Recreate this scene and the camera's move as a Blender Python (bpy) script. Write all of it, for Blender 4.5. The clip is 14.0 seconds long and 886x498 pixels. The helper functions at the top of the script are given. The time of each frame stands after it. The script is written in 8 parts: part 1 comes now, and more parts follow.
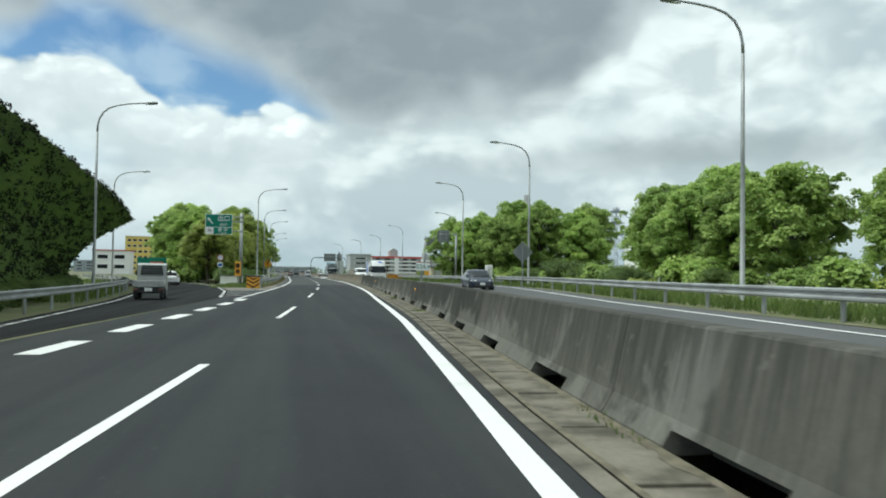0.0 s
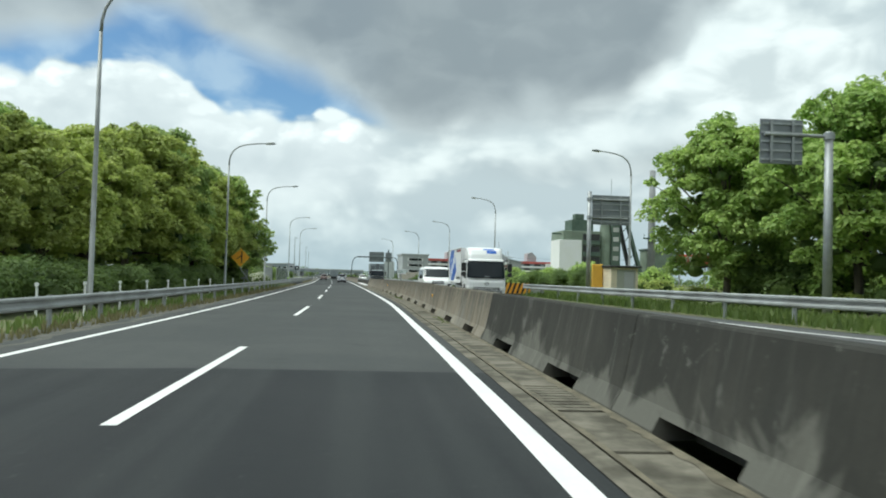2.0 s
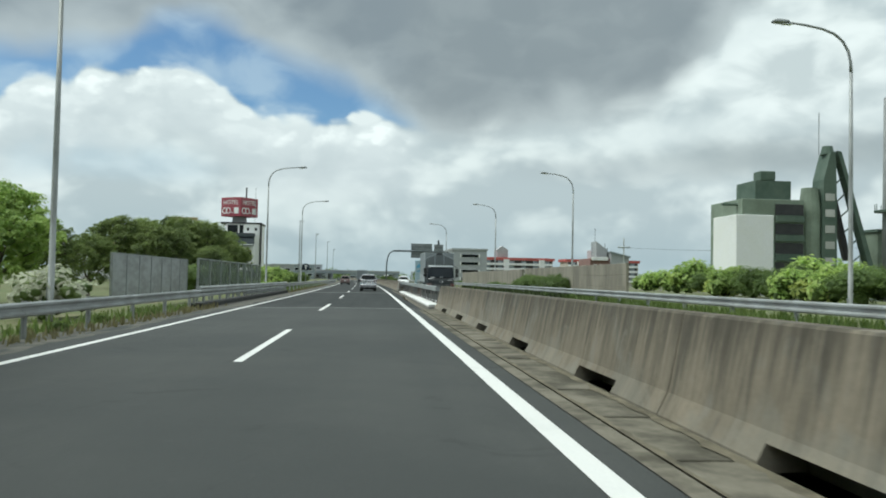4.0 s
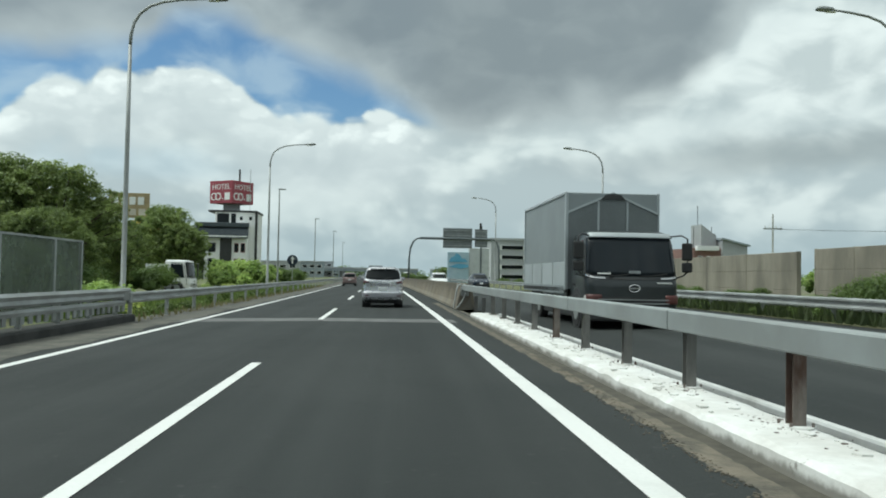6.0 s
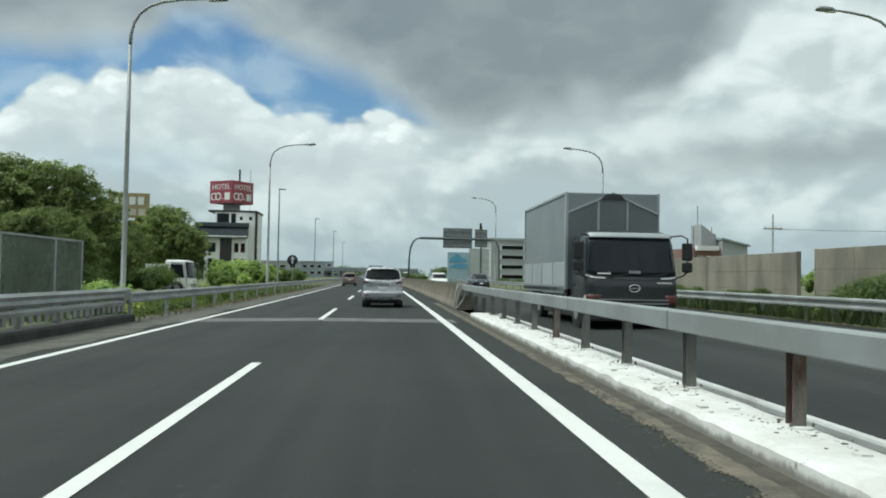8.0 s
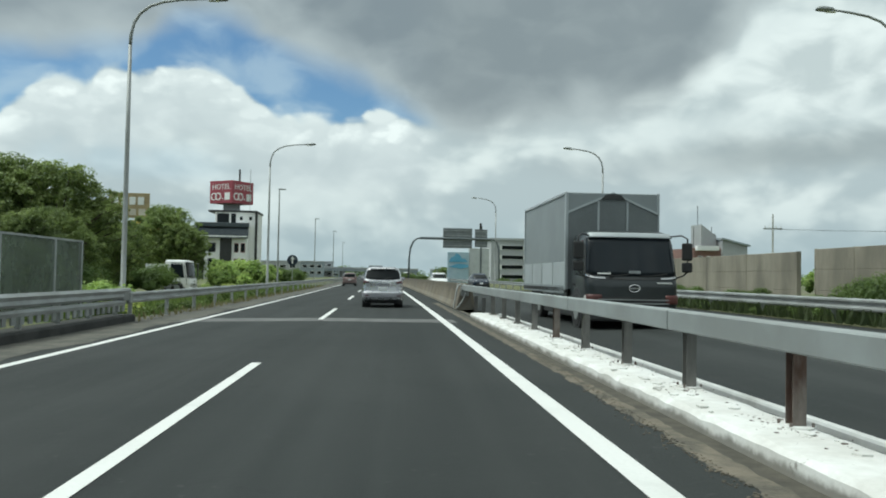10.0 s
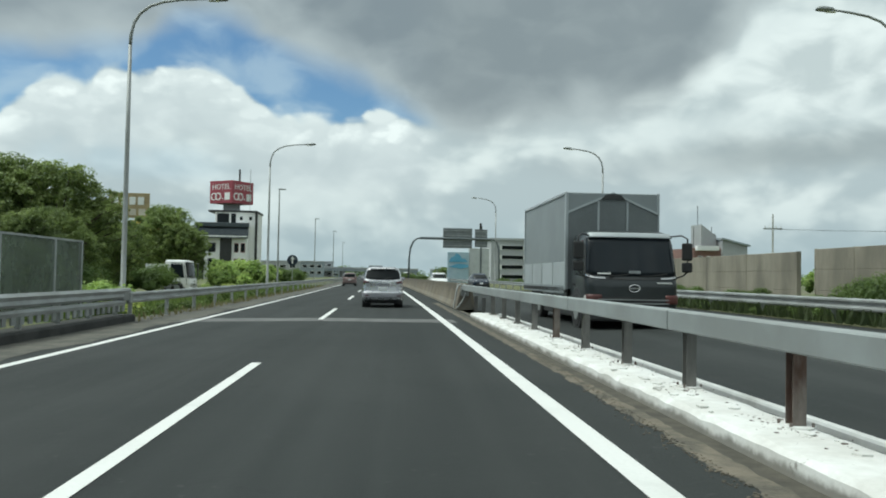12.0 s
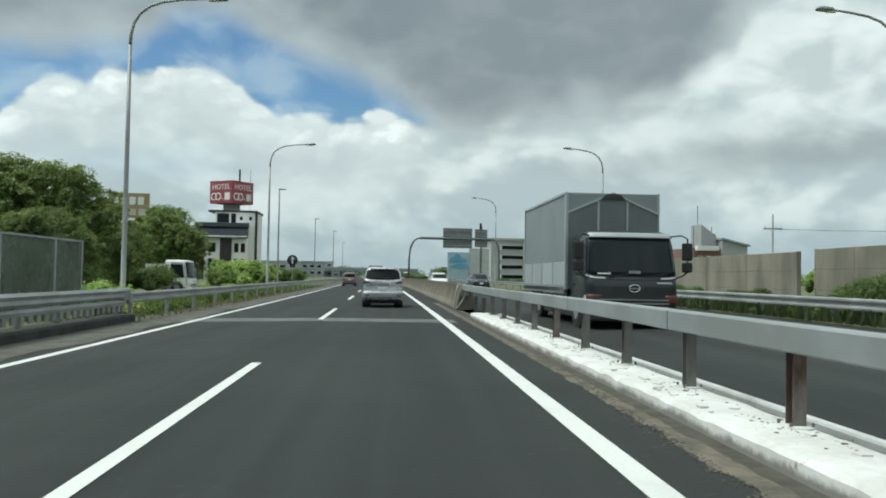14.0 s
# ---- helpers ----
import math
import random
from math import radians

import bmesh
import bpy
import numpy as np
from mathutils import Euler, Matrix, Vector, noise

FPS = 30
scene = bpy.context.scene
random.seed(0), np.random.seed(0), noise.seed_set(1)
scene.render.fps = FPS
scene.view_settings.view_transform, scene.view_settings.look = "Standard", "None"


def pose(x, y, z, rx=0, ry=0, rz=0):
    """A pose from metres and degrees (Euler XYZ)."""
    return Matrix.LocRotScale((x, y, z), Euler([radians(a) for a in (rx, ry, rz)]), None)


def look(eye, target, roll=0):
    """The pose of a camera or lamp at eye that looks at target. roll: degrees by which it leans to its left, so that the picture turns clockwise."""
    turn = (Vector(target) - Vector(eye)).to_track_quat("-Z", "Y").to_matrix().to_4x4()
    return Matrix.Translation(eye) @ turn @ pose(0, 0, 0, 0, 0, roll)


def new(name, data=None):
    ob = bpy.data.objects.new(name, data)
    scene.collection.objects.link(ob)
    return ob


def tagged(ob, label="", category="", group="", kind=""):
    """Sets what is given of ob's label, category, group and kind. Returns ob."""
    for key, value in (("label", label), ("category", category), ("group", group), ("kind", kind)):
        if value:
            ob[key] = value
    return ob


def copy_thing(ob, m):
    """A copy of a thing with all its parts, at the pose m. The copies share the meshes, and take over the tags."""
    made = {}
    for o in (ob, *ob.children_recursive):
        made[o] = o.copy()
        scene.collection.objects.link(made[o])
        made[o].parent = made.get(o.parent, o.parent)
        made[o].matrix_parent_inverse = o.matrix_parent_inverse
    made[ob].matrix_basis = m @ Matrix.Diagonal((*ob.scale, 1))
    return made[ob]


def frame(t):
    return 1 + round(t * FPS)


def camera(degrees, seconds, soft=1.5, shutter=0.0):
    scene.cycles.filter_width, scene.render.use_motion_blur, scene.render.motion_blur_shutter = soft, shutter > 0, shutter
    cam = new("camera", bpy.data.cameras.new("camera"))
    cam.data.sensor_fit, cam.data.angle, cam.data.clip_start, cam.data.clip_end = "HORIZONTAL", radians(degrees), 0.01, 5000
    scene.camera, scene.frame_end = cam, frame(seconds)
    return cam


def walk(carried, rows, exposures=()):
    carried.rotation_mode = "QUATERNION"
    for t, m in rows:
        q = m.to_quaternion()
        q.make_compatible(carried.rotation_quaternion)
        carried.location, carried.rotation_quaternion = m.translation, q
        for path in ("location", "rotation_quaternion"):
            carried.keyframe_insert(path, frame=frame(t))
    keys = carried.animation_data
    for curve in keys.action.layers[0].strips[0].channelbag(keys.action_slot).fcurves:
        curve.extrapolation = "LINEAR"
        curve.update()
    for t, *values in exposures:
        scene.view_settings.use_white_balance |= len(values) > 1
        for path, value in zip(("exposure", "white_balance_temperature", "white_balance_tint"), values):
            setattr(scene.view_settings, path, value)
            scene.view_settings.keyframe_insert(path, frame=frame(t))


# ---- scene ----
# ---- the road's line: station s along the lane dashes, offset n to the right ----
KX = [-80, 12, 52, 92, 125, 145, 200, 240, 330, 420, 700]
KT = [2.0, 5.35, 6.3, 8.0, 9.35, 9.6, 9.8, 10.2, 10.8, 12.0, 18.0]
ST = np.arange(-80, 900, 0.5)
_th = np.radians(np.interp(ST + 0.25, KX, KT))
RX = np.r_[0, np.cumsum(-np.sin(_th) * 0.5)[:-1]]
RY = np.r_[0, np.cumsum(np.cos(_th) * 0.5)[:-1]]
RX += -3.271 - RX[184]
RY += 11.503 - RY[184]


def heading(s):
    return float(np.interp(s, KX, KT))


def ground_z(n):
    """Crossfall: the carriageways rise towards the right."""
    if n < 0:
        return max(0.02 * n, -0.16)
    if n < 5.4:
        return 0.0
    return min(0.08 + 0.028 * (n - 5.4), 0.42)


def P(s, n=0.0, z=0.0):
    t = radians(heading(s))
    return Vector((float(np.interp(s, ST, RX)) + n * math.cos(t), float(np.interp(s, ST, RY)) + n * math.sin(t), z))


def spot(s, n, z=None, turn=0.0):
    """A pose on the road plan: local y along the road, local x to the right."""
    p = P(s, n, ground_z(n) if z is None else z)
    return pose(p.x, p.y, p.z, 0, 0, heading(s) + turn)


# ---- camera ----
cam = camera(56.0, 14.0, soft=1.9, shutter=0.05)
PATH = [
    (0.0, (-0.127, -0.296, 1.317), (-0.097, 1.702, 1.377), 0.8),
    (0.5, (-1.587, 18.278, 1.281), (-1.583, 20.277, 1.345), 1.1),
    (1.0, (-3.58, 37.66, 1.27), (-3.602, 39.658, 1.351), 1.4),
    (1.5, (-5.517, 56.692, 1.334), (-5.578, 58.69, 1.406), 1.1),
    (2.0, (-8.071, 76.008, 1.344), (-8.162, 78.005, 1.414), 1.6),
    (2.5, (-10.554, 93.882, 1.301), (-10.675, 95.877, 1.373), 1.5),
    (3.0, (-13.342, 112.744, 1.365), (-13.485, 114.737, 1.44), 1.4),
    (3.2, (-14.475, 119.914, 1.364), (-14.624, 121.907, 1.44), 1.26),
]
STOP = (5.3, (-27.962, 197.552, 1.305), (-28.172, 199.54, 1.371), 1.03)
rows = [(t, look(e, g, r)) for t, e, g, r in PATH]
# steady run from 3.2 s to where the car's picture comes to rest
for k in range(1, 22):
    f = k / 21
    s, n = 120.91 + f * (199.69 - 120.91), 2.18 + f * (1.86 - 2.18)
    e = P(s, n, 1.364 + f * (1.305 - 1.364)) if k < 21 else Vector(STOP[1])
    yaw = 4.28 + f * (6.03 - 4.28)
    pitch = 2.16 + f * (1.89 - 2.16)
    d = Vector((-math.sin(radians(yaw)), math.cos(radians(yaw)), math.tan(radians(pitch))))
    rows.append((3.2 + 0.1 * k, look(e, e + 2 * d, 1.26 + f * (1.03 - 1.26))))
rows.append((5.4, rows[-1][1]))
rows.append((14.0, rows[-1][1]))
walk(cam, rows, exposures=[(0.0, 0.18, 6050, -2), (1.5, 0.18, 6050, -2), (2.5, 0.3, 6100, -1), (3.2, 0.2, 6100, -1), (5.3, 0.0, 6100, -3), (14.0, 0.0, 6100, -3)])

# ---- sky and sun ----
SUN_EL, SUN_AZ = 62.0, -96.0      # azimuth from +y, positive to the right
world = bpy.data.worlds.new("sky")
scene.world = world
world.use_nodes = True
WT = world.node_tree
WT.nodes.clear()


class NodeKit:
    """Short ways to write node maths."""

    def __init__(self, tree):
        self.t = tree

    def put(self, sock, v):
        if isinstance(v, bpy.types.NodeSocket):
            self.t.links.new(v, sock)
        else:
            sock.default_value = v

    def m(self, op, a, b=0.0, c=0.0):
        n = self.t.nodes.new("ShaderNodeMath")
        n.operation = op
        for i, v in enumerate((a, b, c)):
            self.put(n.inputs[i], v)
        return n.outputs[0]

    def step(self, v, lo, hi, a=0.0, b=1.0):
        n = self.t.nodes.new("ShaderNodeMapRange")
        n.interpolation_type = "SMOOTHSTEP"
        for i, x in enumerate((v, lo, hi, a, b)):
            self.put(n.inputs[i], x)
        return n.outputs[0]

    def xyz(self, x, y, z):
        n = self.t.nodes.new("ShaderNodeCombineXYZ")
        for i, v in enumerate((x, y, z)):
            self.put(n.inputs[i], v)
        return n.outputs[0]

    def noise(self, vec, scale, detail=6.0, rough=0.55, dist=0.0):
        n = self.t.nodes.new("ShaderNodeTexNoise")
        self.put(n.inputs["Vector"], vec)
        n.inputs["Scale"].default_value = scale
        n.inputs["Detail"].default_value = detail
        n.inputs["Roughness"].default_value = rough
        n.inputs["Distortion"].default_value = dist
        return n.outputs["Fac"]

    def mix(self, f, a, b, blend="MIX"):
        n = self.t.nodes.new("ShaderNodeMix")
        n.data_type, n.blend_type = "RGBA", blend
        self.put(n.inputs[0], f)
        for i, v in ((6, a), (7, b)):
            self.put(n.inputs[i], (*v, 1.0) if isinstance(v, tuple) and len(v) == 3 else v)
        return n.outputs[2]


def build_sky():
    k = NodeKit(WT)
    tc = WT.nodes.new("ShaderNodeTexCoord")
    sep = WT.nodes.new("ShaderNodeSeparateXYZ")
    WT.links.new(tc.outputs["Generated"], sep.inputs[0])
    x, y, z = sep.outputs
    az = k.m("MULTIPLY", k.m("ARCTAN2", x, y), 57.2958)
    el = k.m("MULTIPLY", k.m("ARCSINE", z), 57.2958)
    flat = k.xyz(k.m("MULTIPLY", az, 0.085), k.m("MULTIPLY", el, 0.13), 0.0)
    shift = WT.nodes.new("ShaderNodeVectorMath")
    shift.operation = "ADD"
    WT.links.new(flat, shift.inputs[0])
    shift.inputs[1].default_value = (7.3, 2.1, 4.0)
    big = k.noise(flat, 1.3, 3.5, 0.45)
    big2 = k.noise(shift.outputs[0], 1.7, 4.0, 0.45, 0.3)
    puff = k.noise(flat, 4.2, 4.5, 0.5)
    puff2 = k.noise(shift.outputs[0], 3.0, 4.5, 0.45, 0.4)
    over = WT.nodes.new("ShaderNodeVectorMath")
    over.operation = "ADD"
    WT.links.new(flat, over.inputs[0])
    over.inputs[1].default_value = (-0.03, 0.07, 0.0)
    lift = k.noise(over.outputs[0], 4.2, 4.5, 0.5)

    warp = WT.nodes.new("ShaderNodeVectorMath")
    warp.operation = "ADD"
    WT.links.new(flat, warp.inputs[0])
    WT.links.new(k.xyz(k.m("MULTIPLY", puff, 0.16), k.m("MULTIPLY", puff2, 0.16), 0.0), warp.inputs[1])

    def billow(scale):
        """Rounded heaps: 1 in their middles, 0 in the folds between."""
        n = WT.nodes.new("ShaderNodeTexVoronoi")
        n.feature = "SMOOTH_F1"
        WT.links.new(warp.outputs[0], n.inputs["Vector"])
        n.inputs["Scale"].default_value = scale
        n.inputs["Smoothness"].default_value = 0.35
        return k.step(n.outputs["Distance"], 0.62, 0.08)
    heap = k.m("MULTIPLY_ADD", billow(8.5), 0.4, k.m("MULTIPLY", billow(3.6), 0.6))

    def edge(points):
        """An edge of cloud: elevation over azimuth."""
        n = WT.nodes.new("ShaderNodeFloatCurve")
        c = n.mapping.curves[0]
        pts = [((a_ + 45.0) / 90.0, e_ / 40.0) for a_, e_ in points]
        c.points[0].location, c.points[1].location = pts[0], pts[-1]
        for p in pts[1:-1]:
            c.points.new(*p)
        n.mapping.update()
        k.put(n.inputs["Value"], k.m("MULTIPLY_ADD", az, 1 / 90.0, 0.5))
        return k.m("MULTIPLY", n.outputs[0], 40.0)

    def blob(ca, ce, ra, re, soft=0.5, wob=3.0):
        u = k.m("MULTIPLY", k.m("SUBTRACT", k.m("MULTIPLY_ADD", k.m("SUBTRACT", big, 0.5), 2 * wob, az), ca), 1 / ra)
        v = k.m("MULTIPLY", k.m("SUBTRACT", k.m("MULTIPLY_ADD", k.m("SUBTRACT", big2, 0.5), wob, el), ce), 1 / re)
        r = k.m("SQRT", k.m("ADD", k.m("MULTIPLY", u, u), k.m("MULTIPLY", v, v)))
        return k.step(r, 1.0 + soft, 1.0 - soft)

    nishita = WT.nodes.new("ShaderNodeTexSky")
    nishita.sky_type = "NISHITA"
    nishita.sun_disc = False
    nishita.sun_elevation = radians(SUN_EL)
    nishita.sun_rotation = radians(SUN_AZ)
    nishita.air_density, nishita.dust_density, nishita.ozone_density = 1.0, 0.4, 3.0
    scaled = WT.nodes.new("ShaderNodeVectorMath")
    scaled.operation = "MULTIPLY"
    WT.links.new(nishita.outputs[0], scaled.inputs[0])
    scaled.inputs[1].default_value = (0.082, 0.090, 0.096)
    blue = k.mix(k.step(puff2, 0.42, 0.72, 0.0, 0.45), scaled.outputs[0], (0.62, 0.70, 0.76))
    # soft distant clouds
    mott = k.m("MULTIPLY_ADD", k.m("SUBTRACT", heap, 0.5), 0.10, k.m("MULTIPLY_ADD", k.m("SUBTRACT", puff2, 0.5), 0.35, big2))
    cloud = k.mix(k.step(mott, 0.36, 0.62), (0.50, 0.545, 0.57), (0.80, 0.82, 0.815))
    cloud = k.mix(k.m("MULTIPLY", blob(-32, 7.6, 6, 1.3, 0.8), 0.6), cloud, (0.50, 0.61, 0.70))
    cloud = k.mix(k.m("MULTIPLY", blob(-24.5, 7.2, 4, 1.2, 0.8), 0.5), cloud, (0.50, 0.59, 0.66))
    cloud = k.mix(k.m("MULTIPLY", blob(18, 8.3, 9, 1.2, 0.7), 0.8), cloud, (0.37, 0.40, 0.415))
    cloud = k.mix(k.m("MULTIPLY", blob(6, 7.4, 6, 0.9, 0.8), 0.5), cloud, (0.46, 0.49, 0.51))
    cloud = k.mix(k.m("MULTIPLY", blob(9.5, 10.0, 6, 0.9, 0.8), 0.5), cloud, (0.80, 0.82, 0.82))
    cloud = k.mix(k.m("MULTIPLY", blob(18.5, 13.4, 6.5, 3.6, 0.55), 0.9), cloud, k.mix(k.step(puff2, 0.32, 0.6), (0.62, 0.65, 0.66), (0.92, 0.93, 0.92)))
    # a gap of blue, the lit cumulus below it and the grey deck above
    left = k.step(az, -5.0, -9.5)
    cum = edge([(-45, 7.0), (-36.0, 8.2), (-34.0, 9.9), (-33.1, 11.0), (-31.3, 12.3), (-29.5, 11.9), (-28.4, 12.9), (-26.3, 12.8), (-24.2, 13.5), (-22.4, 13.7), (-20.9, 13.2), (-19.8, 12.4), (-18.9, 11.5), (-17.2, 11.0), (-14.9, 10.6), (-12.6, 10.5), (-10.3, 11.1), (-7.9, 10.6), (-3, 10.0), (45, 9.5)])
    top = edge([(-45, 12.6), (-34.4, 13.2), (-29.7, 13.7), (-26.3, 14.4), (-25.1, 15.6), (-22.1, 16.5), (-19.9, 16.2), (-18.0, 15.2), (-16.5, 14.5), (-14.6, 13.8), (-11.9, 13.0), (-10.3, 11.9), (-7.5, 10.8), (-5.5, 9.8), (-1.6, 9.5), (2.2, 10.2), (6.0, 10.7), (9.7, 11.9), (12.8, 14.6), (14.6, 16.5), (16.3, 17.8), (19, 21), (45, 26)])
    below = k.m("SUBTRACT", k.m("MULTIPLY_ADD", k.m("SUBTRACT", puff, 0.5), 1.0, k.m("MULTIPLY_ADD", k.m("SUBTRACT", heap, 0.55), 0.9, cum)), el)
    cloud = k.mix(k.m("MULTIPLY", left, k.step(below, 0.25, -0.5)), cloud, blue)
    lit = k.mix(k.step(k.m("MULTIPLY_ADD", k.m("SUBTRACT", puff2, 0.5), -9.0, below), 0.6, 5.0), (0.97, 0.975, 0.965), (0.58, 0.615, 0.635))
    lit = k.mix(k.step(k.m("SUBTRACT", puff, lift), -0.05, 0.12, 0.42, 0.0), lit, (0.60, 0.63, 0.65))
    lit = k.mix(k.step(heap, 0.55, 0.15, 0.0, 0.5), lit, (0.62, 0.65, 0.67))
    body = k.m("MULTIPLY", k.step(below, -0.2, 0.45), k.step(below, 6.5, 3.2))
    cloud = k.mix(k.m("MULTIPLY", k.m("MULTIPLY", body, left), 0.95), cloud, lit)
    above = k.m("SUBTRACT", el, k.m("MULTIPLY_ADD", k.m("SUBTRACT", big, 0.5), 1.8, k.m("MULTIPLY_ADD", k.m("SUBTRACT", puff2, 0.5), 1.8, top)))
    deck = k.mix(k.step(k.m("MULTIPLY_ADD", k.m("SUBTRACT", big2, 0.5), 7.0, above), -0.3, 4.2), (0.50, 0.525, 0.54), (0.265, 0.292, 0.318))
    deck = k.mix(k.m("MULTIPLY", k.step(el, 24, 34), 0.75), deck, (0.70, 0.72, 0.73))
    deck = k.mix(k.step(puff2, 0.42, 0.66, 0.0, 0.14), deck, (0.52, 0.545, 0.555))
    deck = k.mix(k.m("MULTIPLY", blob(-29, 17.5, 6, 2.5, 0.6), 0.35), deck, (0.47, 0.495, 0.515))
    cloud = k.mix(k.m("MULTIPLY", k.step(above, -0.9, 1.5), 0.96), cloud, deck)
    # pale haze low down
    haze = k.step(el, 6.0, -0.5, 0.0, 0.85)
    cloud = k.mix(haze, cloud, (0.385, 0.46, 0.505))
    # thin bright cloud round the hidden sun
    ra, re_ = radians(SUN_AZ), radians(SUN_EL)
    near = k.m("MULTIPLY_ADD", x, math.sin(ra) * math.cos(re_), k.m("MULTIPLY_ADD", y, math.cos(ra) * math.cos(re_), k.m("MULTIPLY", z, math.sin(re_))))
    cloud = k.mix(k.step(near, 0.6, 0.97), cloud, (1.7, 1.68, 1.62))
    bg = WT.nodes.new("ShaderNodeBackground")
    WT.links.new(cloud, bg.inputs[0])
    bg.inputs[1].default_value = 1.0
    out = WT.nodes.new("ShaderNodeOutputWorld")
    WT.links.new(bg.outputs[0], out.inputs[0])


build_sky()
sun = bpy.data.lights.new("sun", "SUN")
sun.energy, sun.angle, sun.color = 1.9, radians(22), (1.0, 0.965, 0.91)
sun_ob = new("sun", sun)
_a, _e = radians(SUN_AZ), radians(SUN_EL)
sun_ob.matrix_world = look((0, 0, 60), Vector((0, 0, 60)) - Vector((math.sin(_a) * math.cos(_e), math.cos(_a) * math.cos(_e), math.sin(_e))))


# ---- materials ----
def mat(name, c1, c2=None, rough=0.8, metal=0.0, scale=1.0, grain=30.0, bump=0.0, stretch=(1, 1, 1), amount=1.0, fine=0.25, coat=0.0, rand=0.0,
        lo=0.35, hi=0.65, extra=None, spec=0.5):
    """A surface with slow variation (c1 to c2), fine grain and relief."""
    m = bpy.data.materials.new(name)
    m.use_nodes = True
    t = m.node_tree
    k = NodeKit(t)
    b = t.nodes["Principled BSDF"]
    b.inputs["Specular IOR Level"].default_value = spec
    geo = t.nodes.new("ShaderNodeNewGeometry")
    sc = t.nodes.new("ShaderNodeVectorMath")
    sc.operation = "MULTIPLY"
    t.links.new(geo.outputs["Position"], sc.inputs[0])
    sc.inputs[1].default_value = stretch
    v = sc.outputs[0]
    c2 = c2 or tuple(x * 0.85 for x in c1)
    c1, c2 = (tuple(min(0.8, x * (1.25 if metal < 0.2 else 1.0)) for x in c) for c in (c1, c2))
    f = k.m("MULTIPLY", k.step(k.noise(v, scale, 5.0, 0.6), lo, hi), amount)
    col = k.mix(f, c1, c2)
    g = k.noise(v, grain, 4.0, 0.65)
    val = k.m("MULTIPLY_ADD", g, 2 * fine, 1.0 - fine)
    if rand:
        oi = t.nodes.new("ShaderNodeObjectInfo")
        val = k.m("MULTIPLY", val, k.m("MULTIPLY_ADD", oi.outputs["Random"], 2 * rand, 1.0 - rand))
    mul = t.nodes.new("ShaderNodeVectorMath")
    mul.operation = "SCALE"
    t.links.new(col, mul.inputs[0])
    k.put(mul.inputs["Scale"], val)
    col = mul.outputs[0]
    if extra:
        col = extra(k, t, v, geo.outputs["Position"], col)
    k.put(b.inputs["Base Color"], col)
    k.put(b.inputs["Roughness"], k.m("MULTIPLY_ADD", g, 0.12, rough - 0.06))
    b.inputs["Metallic"].default_value = metal
    if coat:
        b.inputs["Coat Weight"].default_value = coat
        b.inputs["Coat Roughness"].default_value = 0.08
    if bump:
        bn = t.nodes.new("ShaderNodeBump")
        bn.inputs["Strength"].default_value = min(1.0, bump)
        bn.inputs["Distance"].default_value = 0.01
        k.put(bn.inputs["Height"], g)
        t.links.new(bn.outputs[0], b.inputs["Normal"])
    return m


def asphalt_marks(k, t, v, pos, col):
    """Long faint wheel bands and pale worn patches."""
    s = t.nodes.new("ShaderNodeVectorMath")
    s.operation = "MULTIPLY"
    t.links.new(pos, s.inputs[0])
    s.inputs[1].default_value = (1.2, 0.03, 1.0)
    rot = t.nodes.new("ShaderNodeVectorRotate")
    rot.rotation_type = "Z_AXIS"
    rot.inputs["Angle"].default_value = radians(-9)
    t.links.new(pos, rot.inputs["Vector"])
    t.links.new(rot.outputs[0], s.inputs[0])
    band = k.step(k.noise(s.outputs[0], 1.0, 4.0, 0.6), 0.35, 0.68)
    col = k.mix(k.m("MULTIPLY", band, 0.45), col, (0.044, 0.048, 0.047))
    speck = k.step(k.noise(pos, 9.0, 3.0, 0.5), 0.66, 0.72)
    col = k.mix(k.m("MULTIPLY", speck, 0.35), col, (0.085, 0.085, 0.082))
    tar = k.step(k.noise(pos, 0.9, 6.0, 0.7, 1.0), 0.60, 0.66)
    return k.mix(k.m("MULTIPLY", tar, 0.35), col, (0.018, 0.019, 0.020))


